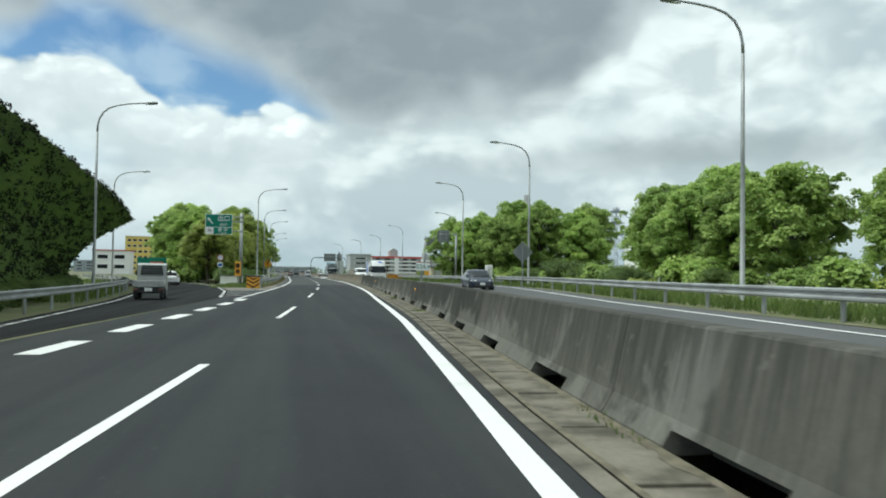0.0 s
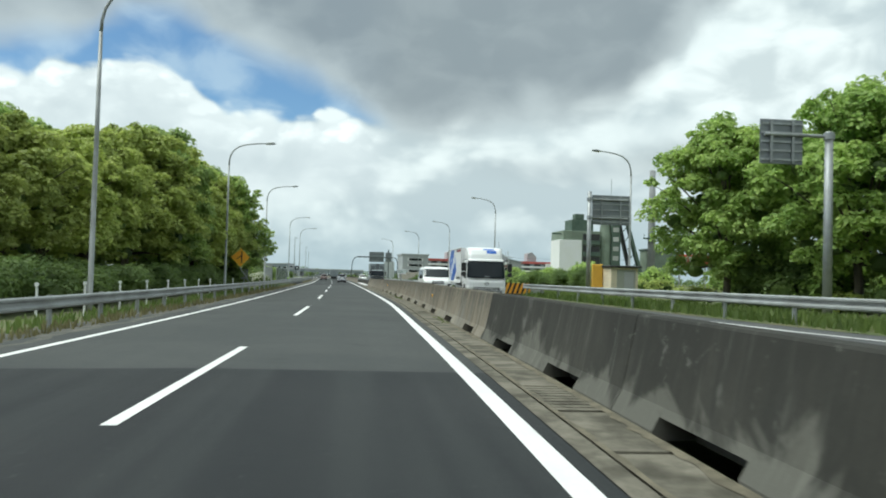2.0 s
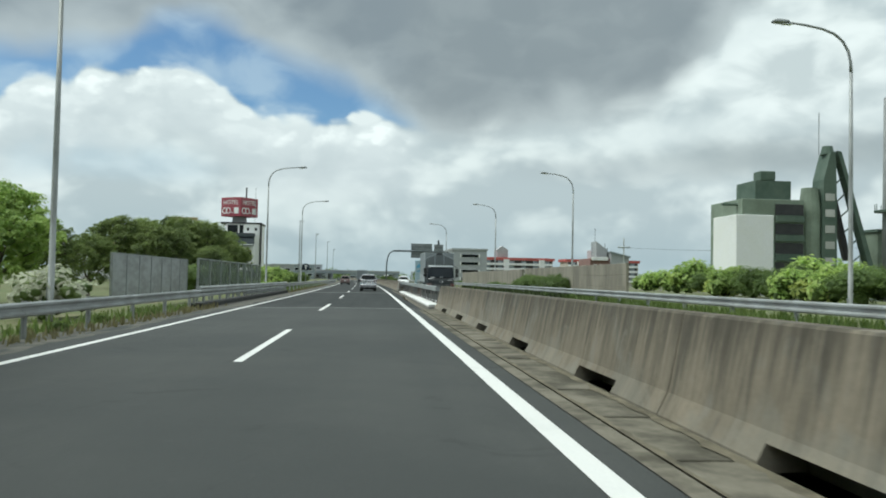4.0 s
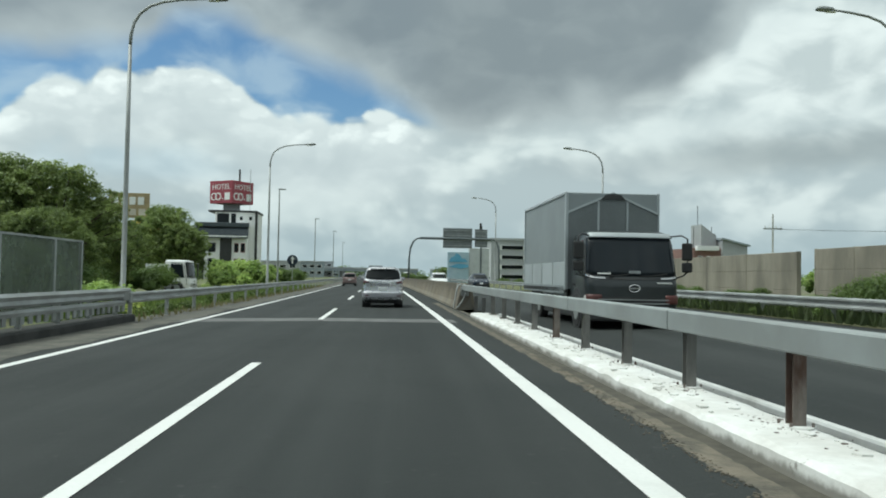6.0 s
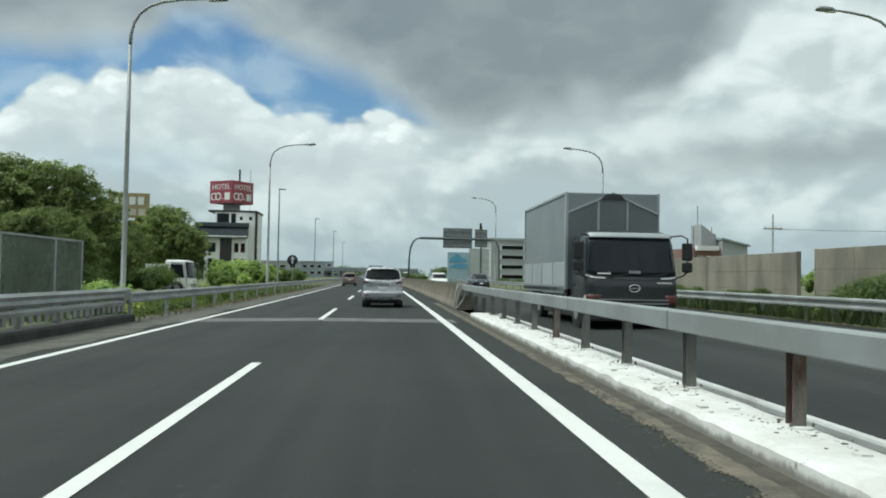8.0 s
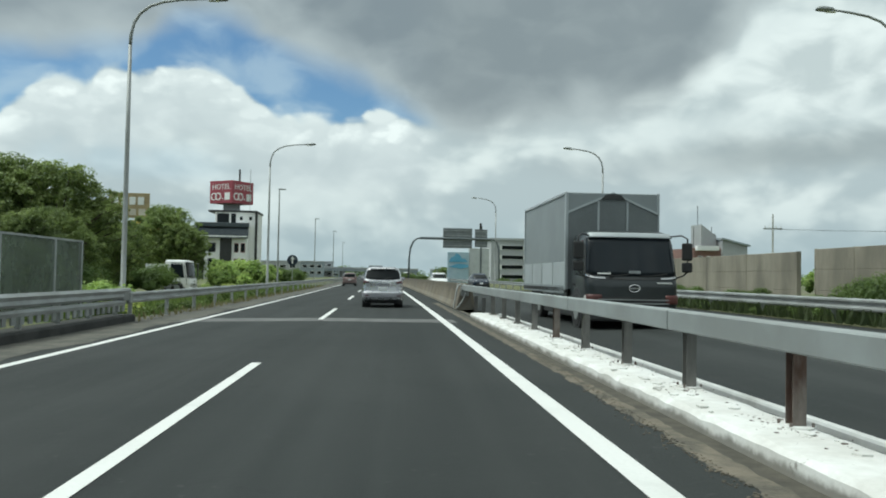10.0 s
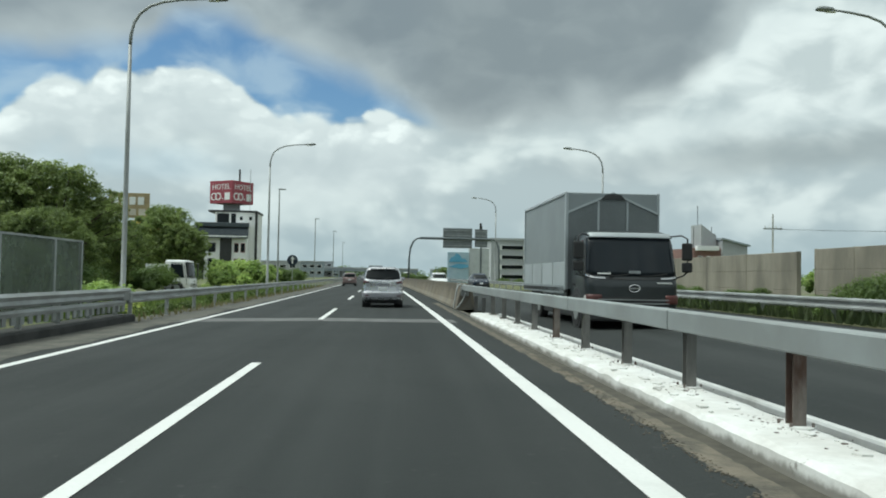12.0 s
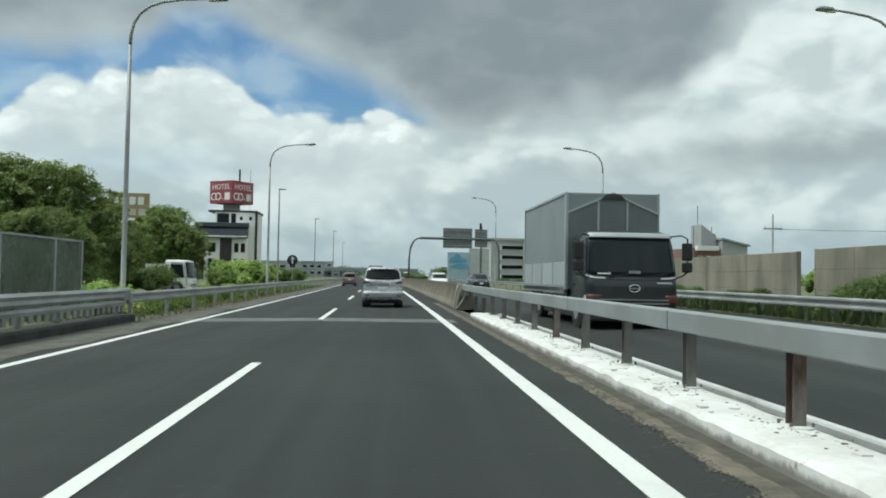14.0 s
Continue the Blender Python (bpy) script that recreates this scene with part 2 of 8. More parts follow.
def barrier_stain(k, t, v, pos, col):
    """Run-off streaks down the face, pale lime and patched cement near the foot."""
    rot = t.nodes.new("ShaderNodeVectorRotate")
    rot.rotation_type = "Z_AXIS"
    rot.inputs["Angle"].default_value = radians(-7.5)
    t.links.new(pos, rot.inputs["Vector"])
    along = rot.outputs[0]

    def scaled(v):
        s_ = t.nodes.new("ShaderNodeVectorMath")
        s_.operation = "MULTIPLY"
        t.links.new(along, s_.inputs[0])
        s_.inputs[1].default_value = v
        return s_.outputs[0]
    streak = k.step(k.noise(scaled((0.2, 2.0, 0.2)), 1.6, 6.0, 0.7), 0.44, 0.66)
    col = k.mix(k.m("MULTIPLY", streak, 0.48), col, (0.04, 0.041, 0.037))
    pale = k.step(k.noise(scaled((0.3, 5.0, 0.5)), 1.1, 5.0, 0.65), 0.56, 0.72)
    col = k.mix(k.m("MULTIPLY", pale, 0.35), col, (0.25, 0.245, 0.215))
    patch = k.step(k.noise(pos, 0.55, 5.0, 0.6, 0.6), 0.56, 0.64)
    col = k.mix(k.m("MULTIPLY", patch, 0.4), col, (0.24, 0.238, 0.215))
    sp = t.nodes.new("ShaderNodeSeparateXYZ")
    t.links.new(pos, sp.inputs[0])
    run = k.step(k.m("MULTIPLY_ADD", k.noise(scaled((0.4, 8.0, 0.35)), 1.3, 6.0, 0.72), 1.5, k.m("MULTIPLY", sp.outputs[2], 0.42)), 0.90, 1.25)
    col = k.mix(k.m("MULTIPLY", run, 0.62), col, (0.035, 0.035, 0.031))
    scuff = k.step(k.noise(pos, 2.6, 7.0, 0.75, 1.2), 0.60, 0.66)
    col = k.mix(k.m("MULTIPLY", scuff, 0.27), col, (0.27, 0.265, 0.24))
    cement = k.step(k.m("MULTIPLY_ADD", k.noise(pos, 0.42, 6.0, 0.66, 0.9), 2.1, k.m("MULTIPLY", sp.outputs[2], -0.75)), 0.80, 0.98)
    return k.mix(k.m("MULTIPLY", cement, 0.38), col, (0.23, 0.225, 0.195))


def kerb_grime_shade(k, t, v, pos, col):
    """Chipped paint, and a lower face darkened for grime and shade."""
    chip = k.step(k.noise(pos, 3.2, 9.0, 0.75, 0.5), 0.63, 0.68)
    col = k.mix(k.m("MULTIPLY", chip, 0.75), col, (0.20, 0.185, 0.165))
    sp = t.nodes.new("ShaderNodeSeparateXYZ")
    t.links.new(pos, sp.inputs[0])
    # darkening by height: grime and the face's shade in one colour
    low_dark = k.step(k.m("MULTIPLY_ADD", k.noise(pos, 2.2, 6.0, 0.7), 0.21, k.m("MULTIPLY", sp.outputs[2], -1.0)), 0.0, 0.07)
    col = k.mix(k.m("MULTIPLY", low_dark, 0.85), col, (0.15, 0.138, 0.115))
    return col


M_ASPHALT = mat("asphalt", (0.01304, 0.01482, 0.01618), (0.01805, 0.01931, 0.02041), 0.85, scale=0.25, grain=26, bump=0.5, fine=0.42, extra=asphalt_marks, spec=0.25)
M_ASPHALT_MID = mat("asphalt_worn", (0.03608, 0.03901, 0.03822), (0.0484, 0.05081, 0.0489), 0.85, scale=0.25, grain=26, bump=0.5, fine=0.42, extra=asphalt_marks, spec=0.33)
M_ASPHALT_BR = mat("asphalt_bridge", (0.01478, 0.01761, 0.01725), (0.02112, 0.02373, 0.02308), 0.85, scale=0.25, grain=26, bump=0.5, fine=0.42, extra=asphalt_marks, spec=0.33)
M_ASPHALT_EXIT = mat("asphalt_exit_lane", (0.006378, 0.00714, 0.00765), (0.009432, 0.009944, 0.0102), 0.9, scale=0.25, grain=26, bump=0.5, fine=0.42, extra=asphalt_marks, spec=0.1)
M_ASPHALT_OLD = mat("asphalt_grey", (0.052, 0.055, 0.057), (0.068, 0.069, 0.069), 0.9, scale=0.3, grain=45, bump=0.4, fine=0.3)
M_LINE = mat("road_paint", (0.549, 0.549, 0.5346), (0.4479, 0.4479, 0.4334), 0.7, scale=0.8, grain=25, fine=0.12, lo=0.5, hi=0.8)
M_LINE_WORN = mat("road_paint_worn", (0.52, 0.52, 0.50), (0.10, 0.10, 0.10), 0.75, scale=2.2, grain=25, fine=0.25, lo=0.42, hi=0.6)
M_CONC = mat("barrier_concrete", (0.060, 0.060, 0.052), (0.098, 0.095, 0.082), 0.92, scale=0.35, grain=14, bump=0.4, fine=0.22, extra=barrier_stain, spec=0.15)
M_CONC_DARK = mat("barrier_concrete_darker", (0.027, 0.027, 0.024), (0.046, 0.045, 0.039), 0.92, scale=0.35, grain=14, bump=0.4, fine=0.22, extra=barrier_stain, spec=0.15)
M_CONC_TAN = mat("barrier_concrete_tan", (0.20, 0.174, 0.135), (0.14, 0.123, 0.096), 0.92, scale=0.5, grain=14, bump=0.4, fine=0.22, extra=barrier_stain, spec=0.15)
M_GUTTER = mat("gutter_concrete", (0.155, 0.143, 0.114), (0.058, 0.054, 0.042), 0.95, scale=1.3, grain=18, bump=0.6, fine=0.35, spec=0.2)
M_GRIT = mat("brown_grit", (0.1403, 0.1215, 0.0935), (0.07225, 0.0663, 0.05355), 1.0, scale=2.5, grain=22, bump=0.7, fine=0.4)
M_DIRT = mat("roadside_dirt", (0.17, 0.15, 0.12), (0.10, 0.095, 0.075), 1.0, scale=1.6, grain=25, bump=0.8, fine=0.4)
M_GROUND = mat("ground", (0.0765, 0.0935, 0.03825), (0.119, 0.1062, 0.07225), 1.0, scale=0.12, grain=4, fine=0.3)
M_VERGE = mat("grass_soil", (0.075, 0.10, 0.032), (0.12, 0.115, 0.06), 1.0, scale=0.6, grain=12, bump=0.8, fine=0.4)
M_GALV = mat("galvanised_steel", (0.374, 0.391, 0.391), (0.2805, 0.2932, 0.289), 0.5, 0.55, scale=1.3, grain=20, fine=0.12)
M_RAIL = mat("guardrail_steel", (0.3872, 0.4048, 0.4048), (0.2728, 0.2816, 0.2728), 0.55, 0.35, scale=0.8, grain=16, fine=0.15, stretch=(1, 1, 3))
M_POLE = mat("lamp_pole_steel", (0.36, 0.375, 0.37), (0.27, 0.28, 0.27), 0.55, 0.4, scale=0.9, grain=18, fine=0.12)
M_BEAM = mat("grey_painted_beam", (0.2542, 0.2747, 0.2747), (0.205, 0.2173, 0.2132), 0.6, 0.1, scale=0.7, grain=5, fine=0.07)
M_RUST = mat("rusty_post", (0.075, 0.045, 0.034), (0.17, 0.15, 0.135), 0.9, 0.1, scale=5, grain=25, bump=0.4, fine=0.35, stretch=(1, 1, 0.35))
M_KERB = mat("white_painted_kerb", (0.60, 0.60, 0.585), (0.50, 0.492, 0.47), 0.85, scale=1.5, grain=10, bump=0.4, fine=0.15, extra=kerb_grime_shade)
M_DARK = mat("hole_shade_black", (0.012, 0.012, 0.012), rough=0.9)
M_RUBBER = mat("tyre_rubber", (0.018, 0.018, 0.019), (0.028, 0.027, 0.026), 0.85, grain=40, bump=0.2)
M_GLASS = mat("dark_glass", (0.006, 0.008, 0.009), rough=0.12, fine=0.05)
M_GLASS.node_tree.nodes["Principled BSDF"].inputs["Specular IOR Level"].default_value = 0.22
M_SCREEN = mat("clear_car_glass", (0.012, 0.016, 0.02), rough=0.10, fine=0.05, spec=0.3)
M_CHROME = mat("chrome", (0.6, 0.6, 0.6), rough=0.2, metal=1.0, fine=0.05)
M_SILVER = mat("silver_paint", (0.62, 0.62, 0.64), (0.56, 0.56, 0.58), 0.27, 0.75, scale=0.8, grain=3, fine=0.02, coat=0.5)
M_WHITE = mat("white_paint", (0.666, 0.675, 0.675), (0.594, 0.603, 0.594), 0.4, scale=0.8, grain=30, fine=0.05, coat=0.3)
M_NAVY = mat("dark_blue_paint", (0.012, 0.022, 0.042), (0.016, 0.026, 0.046), 0.3, 0.3, coat=0.7, fine=0.05)
M_BLACKPAINT = mat("black_plastic", (0.02, 0.021, 0.022), (0.03, 0.03, 0.03), 0.6)
M_TRUCK = mat("charcoal_truck_paint", (0.030, 0.036, 0.038), (0.023, 0.028, 0.030), 0.36, 0.2, scale=1.2, grain=20, fine=0.1, coat=0.3)
M_BOX = mat("grey_aluminium_panel", (0.205, 0.225, 0.232), (0.175, 0.193, 0.20), 0.45, 0.12, scale=0.5, grain=14, fine=0.04)
M_BOXLOW = mat("pale_aluminium_panel", (0.33, 0.355, 0.365), (0.28, 0.303, 0.312), 0.45, 0.1, scale=0.9, grain=14, fine=0.1)
M_REDDISH = mat("dull_red_lamp", (0.11, 0.035, 0.03), (0.075, 0.028, 0.025), 0.4)
M_LENS = mat("clear_lens", (0.62, 0.62, 0.60), rough=0.15, coat=0.5)
M_ORANGE = mat("orange_sign", (0.78, 0.33, 0.02), (0.68, 0.28, 0.02), 0.5, fine=0.08)
M_BLACK = mat("black_film", (0.018, 0.018, 0.018), rough=0.6)
M_GREEN = mat("green_sign", (0.0, 0.15, 0.095), (0.0, 0.125, 0.08), 0.45, fine=0.06)
M_WHITEFILM = mat("white_film", (0.72, 0.74, 0.73), rough=0.5, fine=0.05)
M_BLUEFILM = mat("blue_film", (0.02, 0.10, 0.42), (0.02, 0.09, 0.36), 0.45, fine=0.06)
M_REDFILM = mat("red_film", (0.25, 0.042, 0.062), (0.22, 0.04, 0.055), 0.5, fine=0.06)
M_SIGNBACK = mat("sign_back_aluminium", (0.22, 0.235, 0.245), (0.18, 0.195, 0.20), 0.55, 0.4, fine=0.1)
M_BARK = mat("bark", (0.09, 0.075, 0.055), (0.05, 0.043, 0.034), 0.95, scale=3, grain=20, bump=0.8, stretch=(1, 1, 0.3), fine=0.3)
M_WALL = mat("sound_wall_panel", (0.235, 0.215, 0.172), (0.15, 0.138, 0.112), 0.9, scale=0.8, grain=10, fine=0.14, stretch=(1, 1, 0.3), bump=0.2)
M_RENDER = mat("white_render", (0.72, 0.72, 0.70), (0.62, 0.62, 0.60), 0.9, scale=0.2, grain=4, fine=0.08)
M_GREYWALL = mat("grey_render", (0.34, 0.35, 0.36), (0.28, 0.29, 0.30), 0.9, scale=0.2, grain=4, fine=0.1)
M_BEIGE = mat("beige_render", (0.46, 0.43, 0.37), (0.40, 0.37, 0.32), 0.9, scale=0.15, grain=4, fine=0.1)
M_YELLOW = mat("yellow_render", (0.58, 0.45, 0.12), (0.50, 0.38, 0.10), 0.9, scale=0.2, grain=4, fine=0.1)
M_REDROOF = mat("red_roof", (0.42, 0.10, 0.09), (0.34, 0.085, 0.075), 0.8, scale=0.2, grain=4, fine=0.1)
M_PLANT = mat("green_plant_steel", (0.055, 0.085, 0.065), (0.085, 0.115, 0.09), 0.8, scale=0.3, grain=3, fine=0.2)
M_PLANTPALE = mat("pale_green_steel", (0.18, 0.22, 0.17), (0.14, 0.17, 0.13), 0.8, scale=0.3, grain=3, fine=0.2)
M_CONCPALE = mat("pale_concrete", (0.42, 0.42, 0.40), (0.33, 0.33, 0.31), 0.9, scale=0.3, grain=5, fine=0.15)
M_MESHF = mat("weathered_fence_panel", (0.17, 0.2042, 0.1672), (0.119, 0.1472, 0.1144), 0.8, 0.2, scale=0.8, grain=10, fine=0.2)
# bluish grey with the haze of distance mixed into the colour
M_FAR = mat("far_haze_blue", (0.20, 0.235, 0.26), (0.26, 0.29, 0.31), 0.9, scale=0.05, grain=1, fine=0.15)


def netting(m, open_share):
    """Turns a surface into fine netting that lets a share of the view through."""
    t = m.node_tree
    clear = t.nodes.new("ShaderNodeBsdfTransparent")
    ms = t.nodes.new("ShaderNodeMixShader")
    k = NodeKit(t)
    geo = t.nodes.new("ShaderNodeNewGeometry")
    k.put(ms.inputs[0], k.step(k.noise(geo.outputs["Position"], 0.9, 4.0, 0.6), 0.3, 0.7, open_share - 0.15, open_share + 0.15))
    t.links.new(t.nodes["Principled BSDF"].outputs[0], ms.inputs[1])
    t.links.new(clear.outputs[0], ms.inputs[2])
    t.links.new(ms.outputs[0], t.nodes["Material Output"].inputs[0])


netting(M_MESHF, 0.4)


def leaf_mat(name, c1, c2):
    """Leaves: mottled by clump and leaf, partly see-through to light."""
    m = bpy.data.materials.new(name)
    m.use_nodes = True
    t = m.node_tree
    k = NodeKit(t)
    b = t.nodes["Principled BSDF"]
    geo = t.nodes.new("ShaderNodeNewGeometry")
    oi = t.nodes.new("ShaderNodeObjectInfo")
    slow = k.step(k.noise(geo.outputs["Position"], 0.45, 4.0, 0.6), 0.35, 0.65)
    r = k.m("MULTIPLY_ADD", geo.outputs["Random Per Island"], 0.55, k.m("MULTIPLY", slow, 0.45))
    col = k.mix(r, c1, c2)
    sc = t.nodes.new("ShaderNodeVectorMath")
    sc.operation = "SCALE"
    t.links.new(col, sc.inputs[0])
    k.put(sc.inputs["Scale"], k.m("MULTIPLY_ADD", oi.outputs["Random"], 0.3, 0.85))
    t.links.new(sc.outputs[0], b.inputs["Base Color"])
    b.inputs["Roughness"].default_value = 0.55
    tr = t.nodes.new("ShaderNodeBsdfTranslucent")
    t.links.new(sc.outputs[0], tr.inputs[0])
    ms = t.nodes.new("ShaderNodeMixShader")
    ms.inputs[0].default_value = 0.5
    t.links.new(b.outputs[0], ms.inputs[1])
    t.links.new(tr.outputs[0], ms.inputs[2])
    t.links.new(ms.outputs[0], t.nodes["Material Output"].inputs[0])
    return m


M_LEAF = leaf_mat("leaves", (0.205, 0.325, 0.08), (0.52, 0.64, 0.19))
M_LEAF_MID = leaf_mat("leaves_deep_green", (0.055, 0.095, 0.028), (0.34, 0.42, 0.13))
M_LEAF_YEL = leaf_mat("leaves_yellowish", (0.25, 0.32, 0.075), (0.56, 0.62, 0.175))
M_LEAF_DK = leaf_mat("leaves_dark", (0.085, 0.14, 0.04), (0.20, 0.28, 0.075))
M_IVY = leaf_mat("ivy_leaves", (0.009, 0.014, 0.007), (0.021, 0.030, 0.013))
M_GRASS = leaf_mat("grass_blades", (0.07, 0.115, 0.024), (0.185, 0.245, 0.07))
M_OLEANDER = leaf_mat("pale_blossom", (0.35, 0.40, 0.25), (0.62, 0.62, 0.50))
M_WEED = leaf_mat("dry_weeds", (0.16, 0.15, 0.07), (0.30, 0.27, 0.13))


# ---- mesh helpers ----
def ob_of(name, bm, material, parent=None, label="", smooth=False):
    me = bpy.data.meshes.new(name)
    bm.to_mesh(me)
    bm.free()
    for mm in (material if isinstance(material, (list, tuple)) else [material]):
        me.materials.append(mm)
    if smooth:
        me.polygons.foreach_set("use_smooth", [True] * len(me.polygons))
    ob = new(name, me)
    if parent is not None:
        ob.parent = parent
    if label:
        ob["label"] = label
    return ob


def part(name, bm, material, parent, label="", smooth=False):
    return ob_of(name, bm, material, parent, label, smooth)


def thing(name, m, label, category, group="", kind=""):
    e = new(name)
    e.empty_display_size = 0.2
    e.matrix_world = m
    return tagged(e, label, category, group, kind)


def box(bm, x0, x1, y0, y1, z0, z1, bev=0.0, m=None):
    vs = [bm.verts.new((x, y, z)) for x in (x0, x1) for y in (y0, y1) for z in (z0, z1)]
    fs = [(0, 1, 3, 2), (4, 6, 7, 5), (0, 4, 5, 1), (2, 3, 7, 6), (0, 2, 6, 4), (1, 5, 7, 3)]
    faces = [bm.faces.new([vs[i] for i in f]) for f in fs]
    if bev:
        es = {e for f in faces for e in f.edges}
        r = bmesh.ops.bevel(bm, geom=list(es), offset=bev, segments=2, affect="EDGES", profile=0.5)
        vs = list({v for f in r["faces"] for v in f.verts} | {v for v in vs if v.is_valid})
    if m is not None:
        bmesh.ops.transform(bm, matrix=m, verts=vs)
    return bm


def Box(x0, x1, y0, y1, z0, z1, bev=0.0, m=None):
    return box(bmesh.new(), x0, x1, y0, y1, z0, z1, bev, m)


def tube(bm, pts, rads, seg=10):
    """A round tube along points; rads: one radius or one per point."""
    pts = [Vector(p) for p in pts]
    if not isinstance(rads, (list, tuple)):
        rads = [rads] * len(pts)
    rings = []
    for i, p in enumerate(pts):
        d = (pts[min(i + 1, len(pts) - 1)] - pts[max(i - 1, 0)]).normalized()
        u = d.orthogonal().normalized() if abs(d.z) > 0.99 else d.cross(Vector((0, 0, 1))).normalized()
        if i and u.dot(rings[-1][1]) < 0:
            u = -u
        w = d.cross(u)
        rings.append(([bm.verts.new(p + rads[i] * (math.cos(a) * u + math.sin(a) * w)) for a in [2 * math.pi * j / seg for j in range(seg)]], u))
    for (r0, _), (r1, _) in zip(rings, rings[1:]):
        for j in range(seg):
            bm.faces.new((r0[j], r0[(j + 1) % seg], r1[(j + 1) % seg], r1[j]))
    bm.faces.new(rings[0][0][::-1])
    bm.faces.new(rings[-1][0])
    return bm


def Tube(pts, rads, seg=10):
    return tube(bmesh.new(), pts, rads, seg)


def prism(bm, prof, a, b, axis="x"):
    """A polygon prof, drawn in the two other axes, drawn out from a to b along axis."""
    def at(p, v):
        return {"x": (v, p[0], p[1]), "y": (p[0], v, p[1]), "z": (p[0], p[1], v)}[axis]
    v0 = [bm.verts.new(at(p, a)) for p in prof]
    v1 = [bm.verts.new(at(p, b)) for p in prof]
    n = len(prof)
    for i in range(n):
        bm.faces.new((v0[i], v0[(i + 1) % n], v1[(i + 1) % n], v1[i]))
    bm.faces.new(v0[::-1])
    bm.faces.new(v1)
    bmesh.ops.recalc_face_normals(bm, faces=bm.faces[:])
    return bm


def Prism(prof, a, b, axis="x"):
    return prism(bmesh.new(), prof, a, b, axis)


def sweep(bm, prof, s0, s1, step=2.0, closed=True, caps=True):
    """A section prof of (n, z) carried along the road from s0 to s1. n may be a function of s."""
    k = max(1, int(math.ceil((s1 - s0) / step)))
    rings = []
    for i in range(k + 1):
        s = s0 + (s1 - s0) * i / k
        rings.append([bm.verts.new(P(s, n(s) if callable(n) else n, z(s) if callable(z) else z)) for n, z in prof])
    m = len(prof)
    for r0, r1 in zip(rings, rings[1:]):
        for j in range(m if closed else m - 1):
            bm.faces.new((r0[j], r0[(j + 1) % m], r1[(j + 1) % m], r1[j]))
    if closed and caps:
        bm.faces.new(rings[0][::-1])
        bm.faces.new(rings[-1])
    return bm


def Sweep(prof, s0, s1, step=2.0, closed=True, caps=True):
    bm = sweep(bmesh.new(), prof, s0, s1, step, closed, caps)
    bmesh.ops.recalc_face_normals(bm, faces=bm.faces[:])
    return bm


def up_normals(bm):
    for f in bm.faces:
        f.normal_update()
        if f.normal.z < 0:
            f.normal_flip()
    return bm


def letters(name, text, size, material, parent, m, thick=0.004, align="CENTER"):
    """Words as a thin mesh part, in the built-in font; lies in its local x-y plane."""
    cu = bpy.data.curves.new(name, "FONT")
    cu.body, cu.size, cu.extrude, cu.resolution_u = text, size, thick, 3
    cu.align_x, cu.align_y = align, "CENTER"
    tmp = bpy.data.objects.new(name, cu)
    scene.collection.objects.link(tmp)
    dg = bpy.context.evaluated_depsgraph_get()
    me = bpy.data.meshes.new_from_object(tmp.evaluated_get(dg))
    bpy.data.objects.remove(tmp)
    me.materials.clear()
    me.materials.append(material)
    ob = new(name, me)
    ob.parent = parent
    ob.matrix_basis = m
    return ob


FACE_BACK = pose(0, 0, 0, 90, 0, 0)      # stands a flat drawing up, to be read by one who looks along +y


# ---- setting: ground, carriageways, markings ----
def lerp(table):
    xs, ys = [a for a, _ in table], [b for _, b in table]
    return lambda s: float(np.interp(s, xs, ys))


med = lerp([(-60, -0.45), (8, -0.42), (25, -0.14), (43, -0.2), (65, -0.25), (85, -0.10), (104, -0.05), (121, 0.15), (140, 0.12), (188, 0.0), (720, 0.0)])
med_h = lerp([(-60, 1.0), (8, 1.01), (65, 1.05), (104, 1.12), (121, 1.17), (188, 1.08), (720, 1.08)])
edge_n = lerp([(-60, 3.28), (5, 3.29), (23, 3.52), (43, 3.48), (62, 3.59), (100, 3.6), (119, 3.74), (140, 3.7), (204, 3.56), (720, 3.56)])


def on_median(prof):
    """A section that follows the median's true line and height."""
    return [((lambda s, n=n: n + med(s)), (lambda s, z=z: z * med_h(s))) for n, z in prof]


gbm = bmesh.new()
GS = 4500
for vx in ((-GS, -900), (GS, -900), (GS, GS), (-GS, GS)):
    gbm.verts.new((vx[0], vx[1], -0.75))
gbm.faces.new(gbm.verts[:])
tagged(ob_of("ground", gbm, M_GROUND), "flat grassy and earthy ground reaching the horizon", "ground", kind="structure")

ramp_l = lerp([(-60, -6.9), (20, -7.0), (40, -9.2), (60, -12.3), (75, -15.3), (90, -19), (110, -26), (130, -36)])
ramp_r = lerp([(-60, -4.4), (46, -4.4), (60, -6.0), (75, -8.4), (90, -12), (110, -18.5), (130, -28)])
bay = lerp([(-60, 12.0), (15, 12.0), (32, 12.6), (62, 15.0), (76, 15.1), (84, 13.9), (96, 12.6), (112, 12.0), (900, 12.0)])

ROADW = [(-4.6, -0.092), (-2.3, -0.045), (0, 0), (lambda s: 4.02 + med(s) if s < 187.5 else 4.72, 0)]
tagged(ob_of("road", up_normals(Sweep(ROADW, -60, 88.5, 4, closed=False)), M_ASPHALT), "freshly laid dark asphalt two-lane carriageway", "road", kind="structure")
tagged(ob_of("road_worn", up_normals(Sweep(ROADW, 88.5, 187.5, 3, closed=False)), M_ASPHALT_MID), "worn grey asphalt two-lane carriageway", "road", kind="structure")
tagged(ob_of("road_bridge", up_normals(Sweep(ROADW, 187.5, 720, 4, closed=False)), M_ASPHALT_BR), "dark grey asphalt carriageway beyond the bridge", "road", kind="structure")
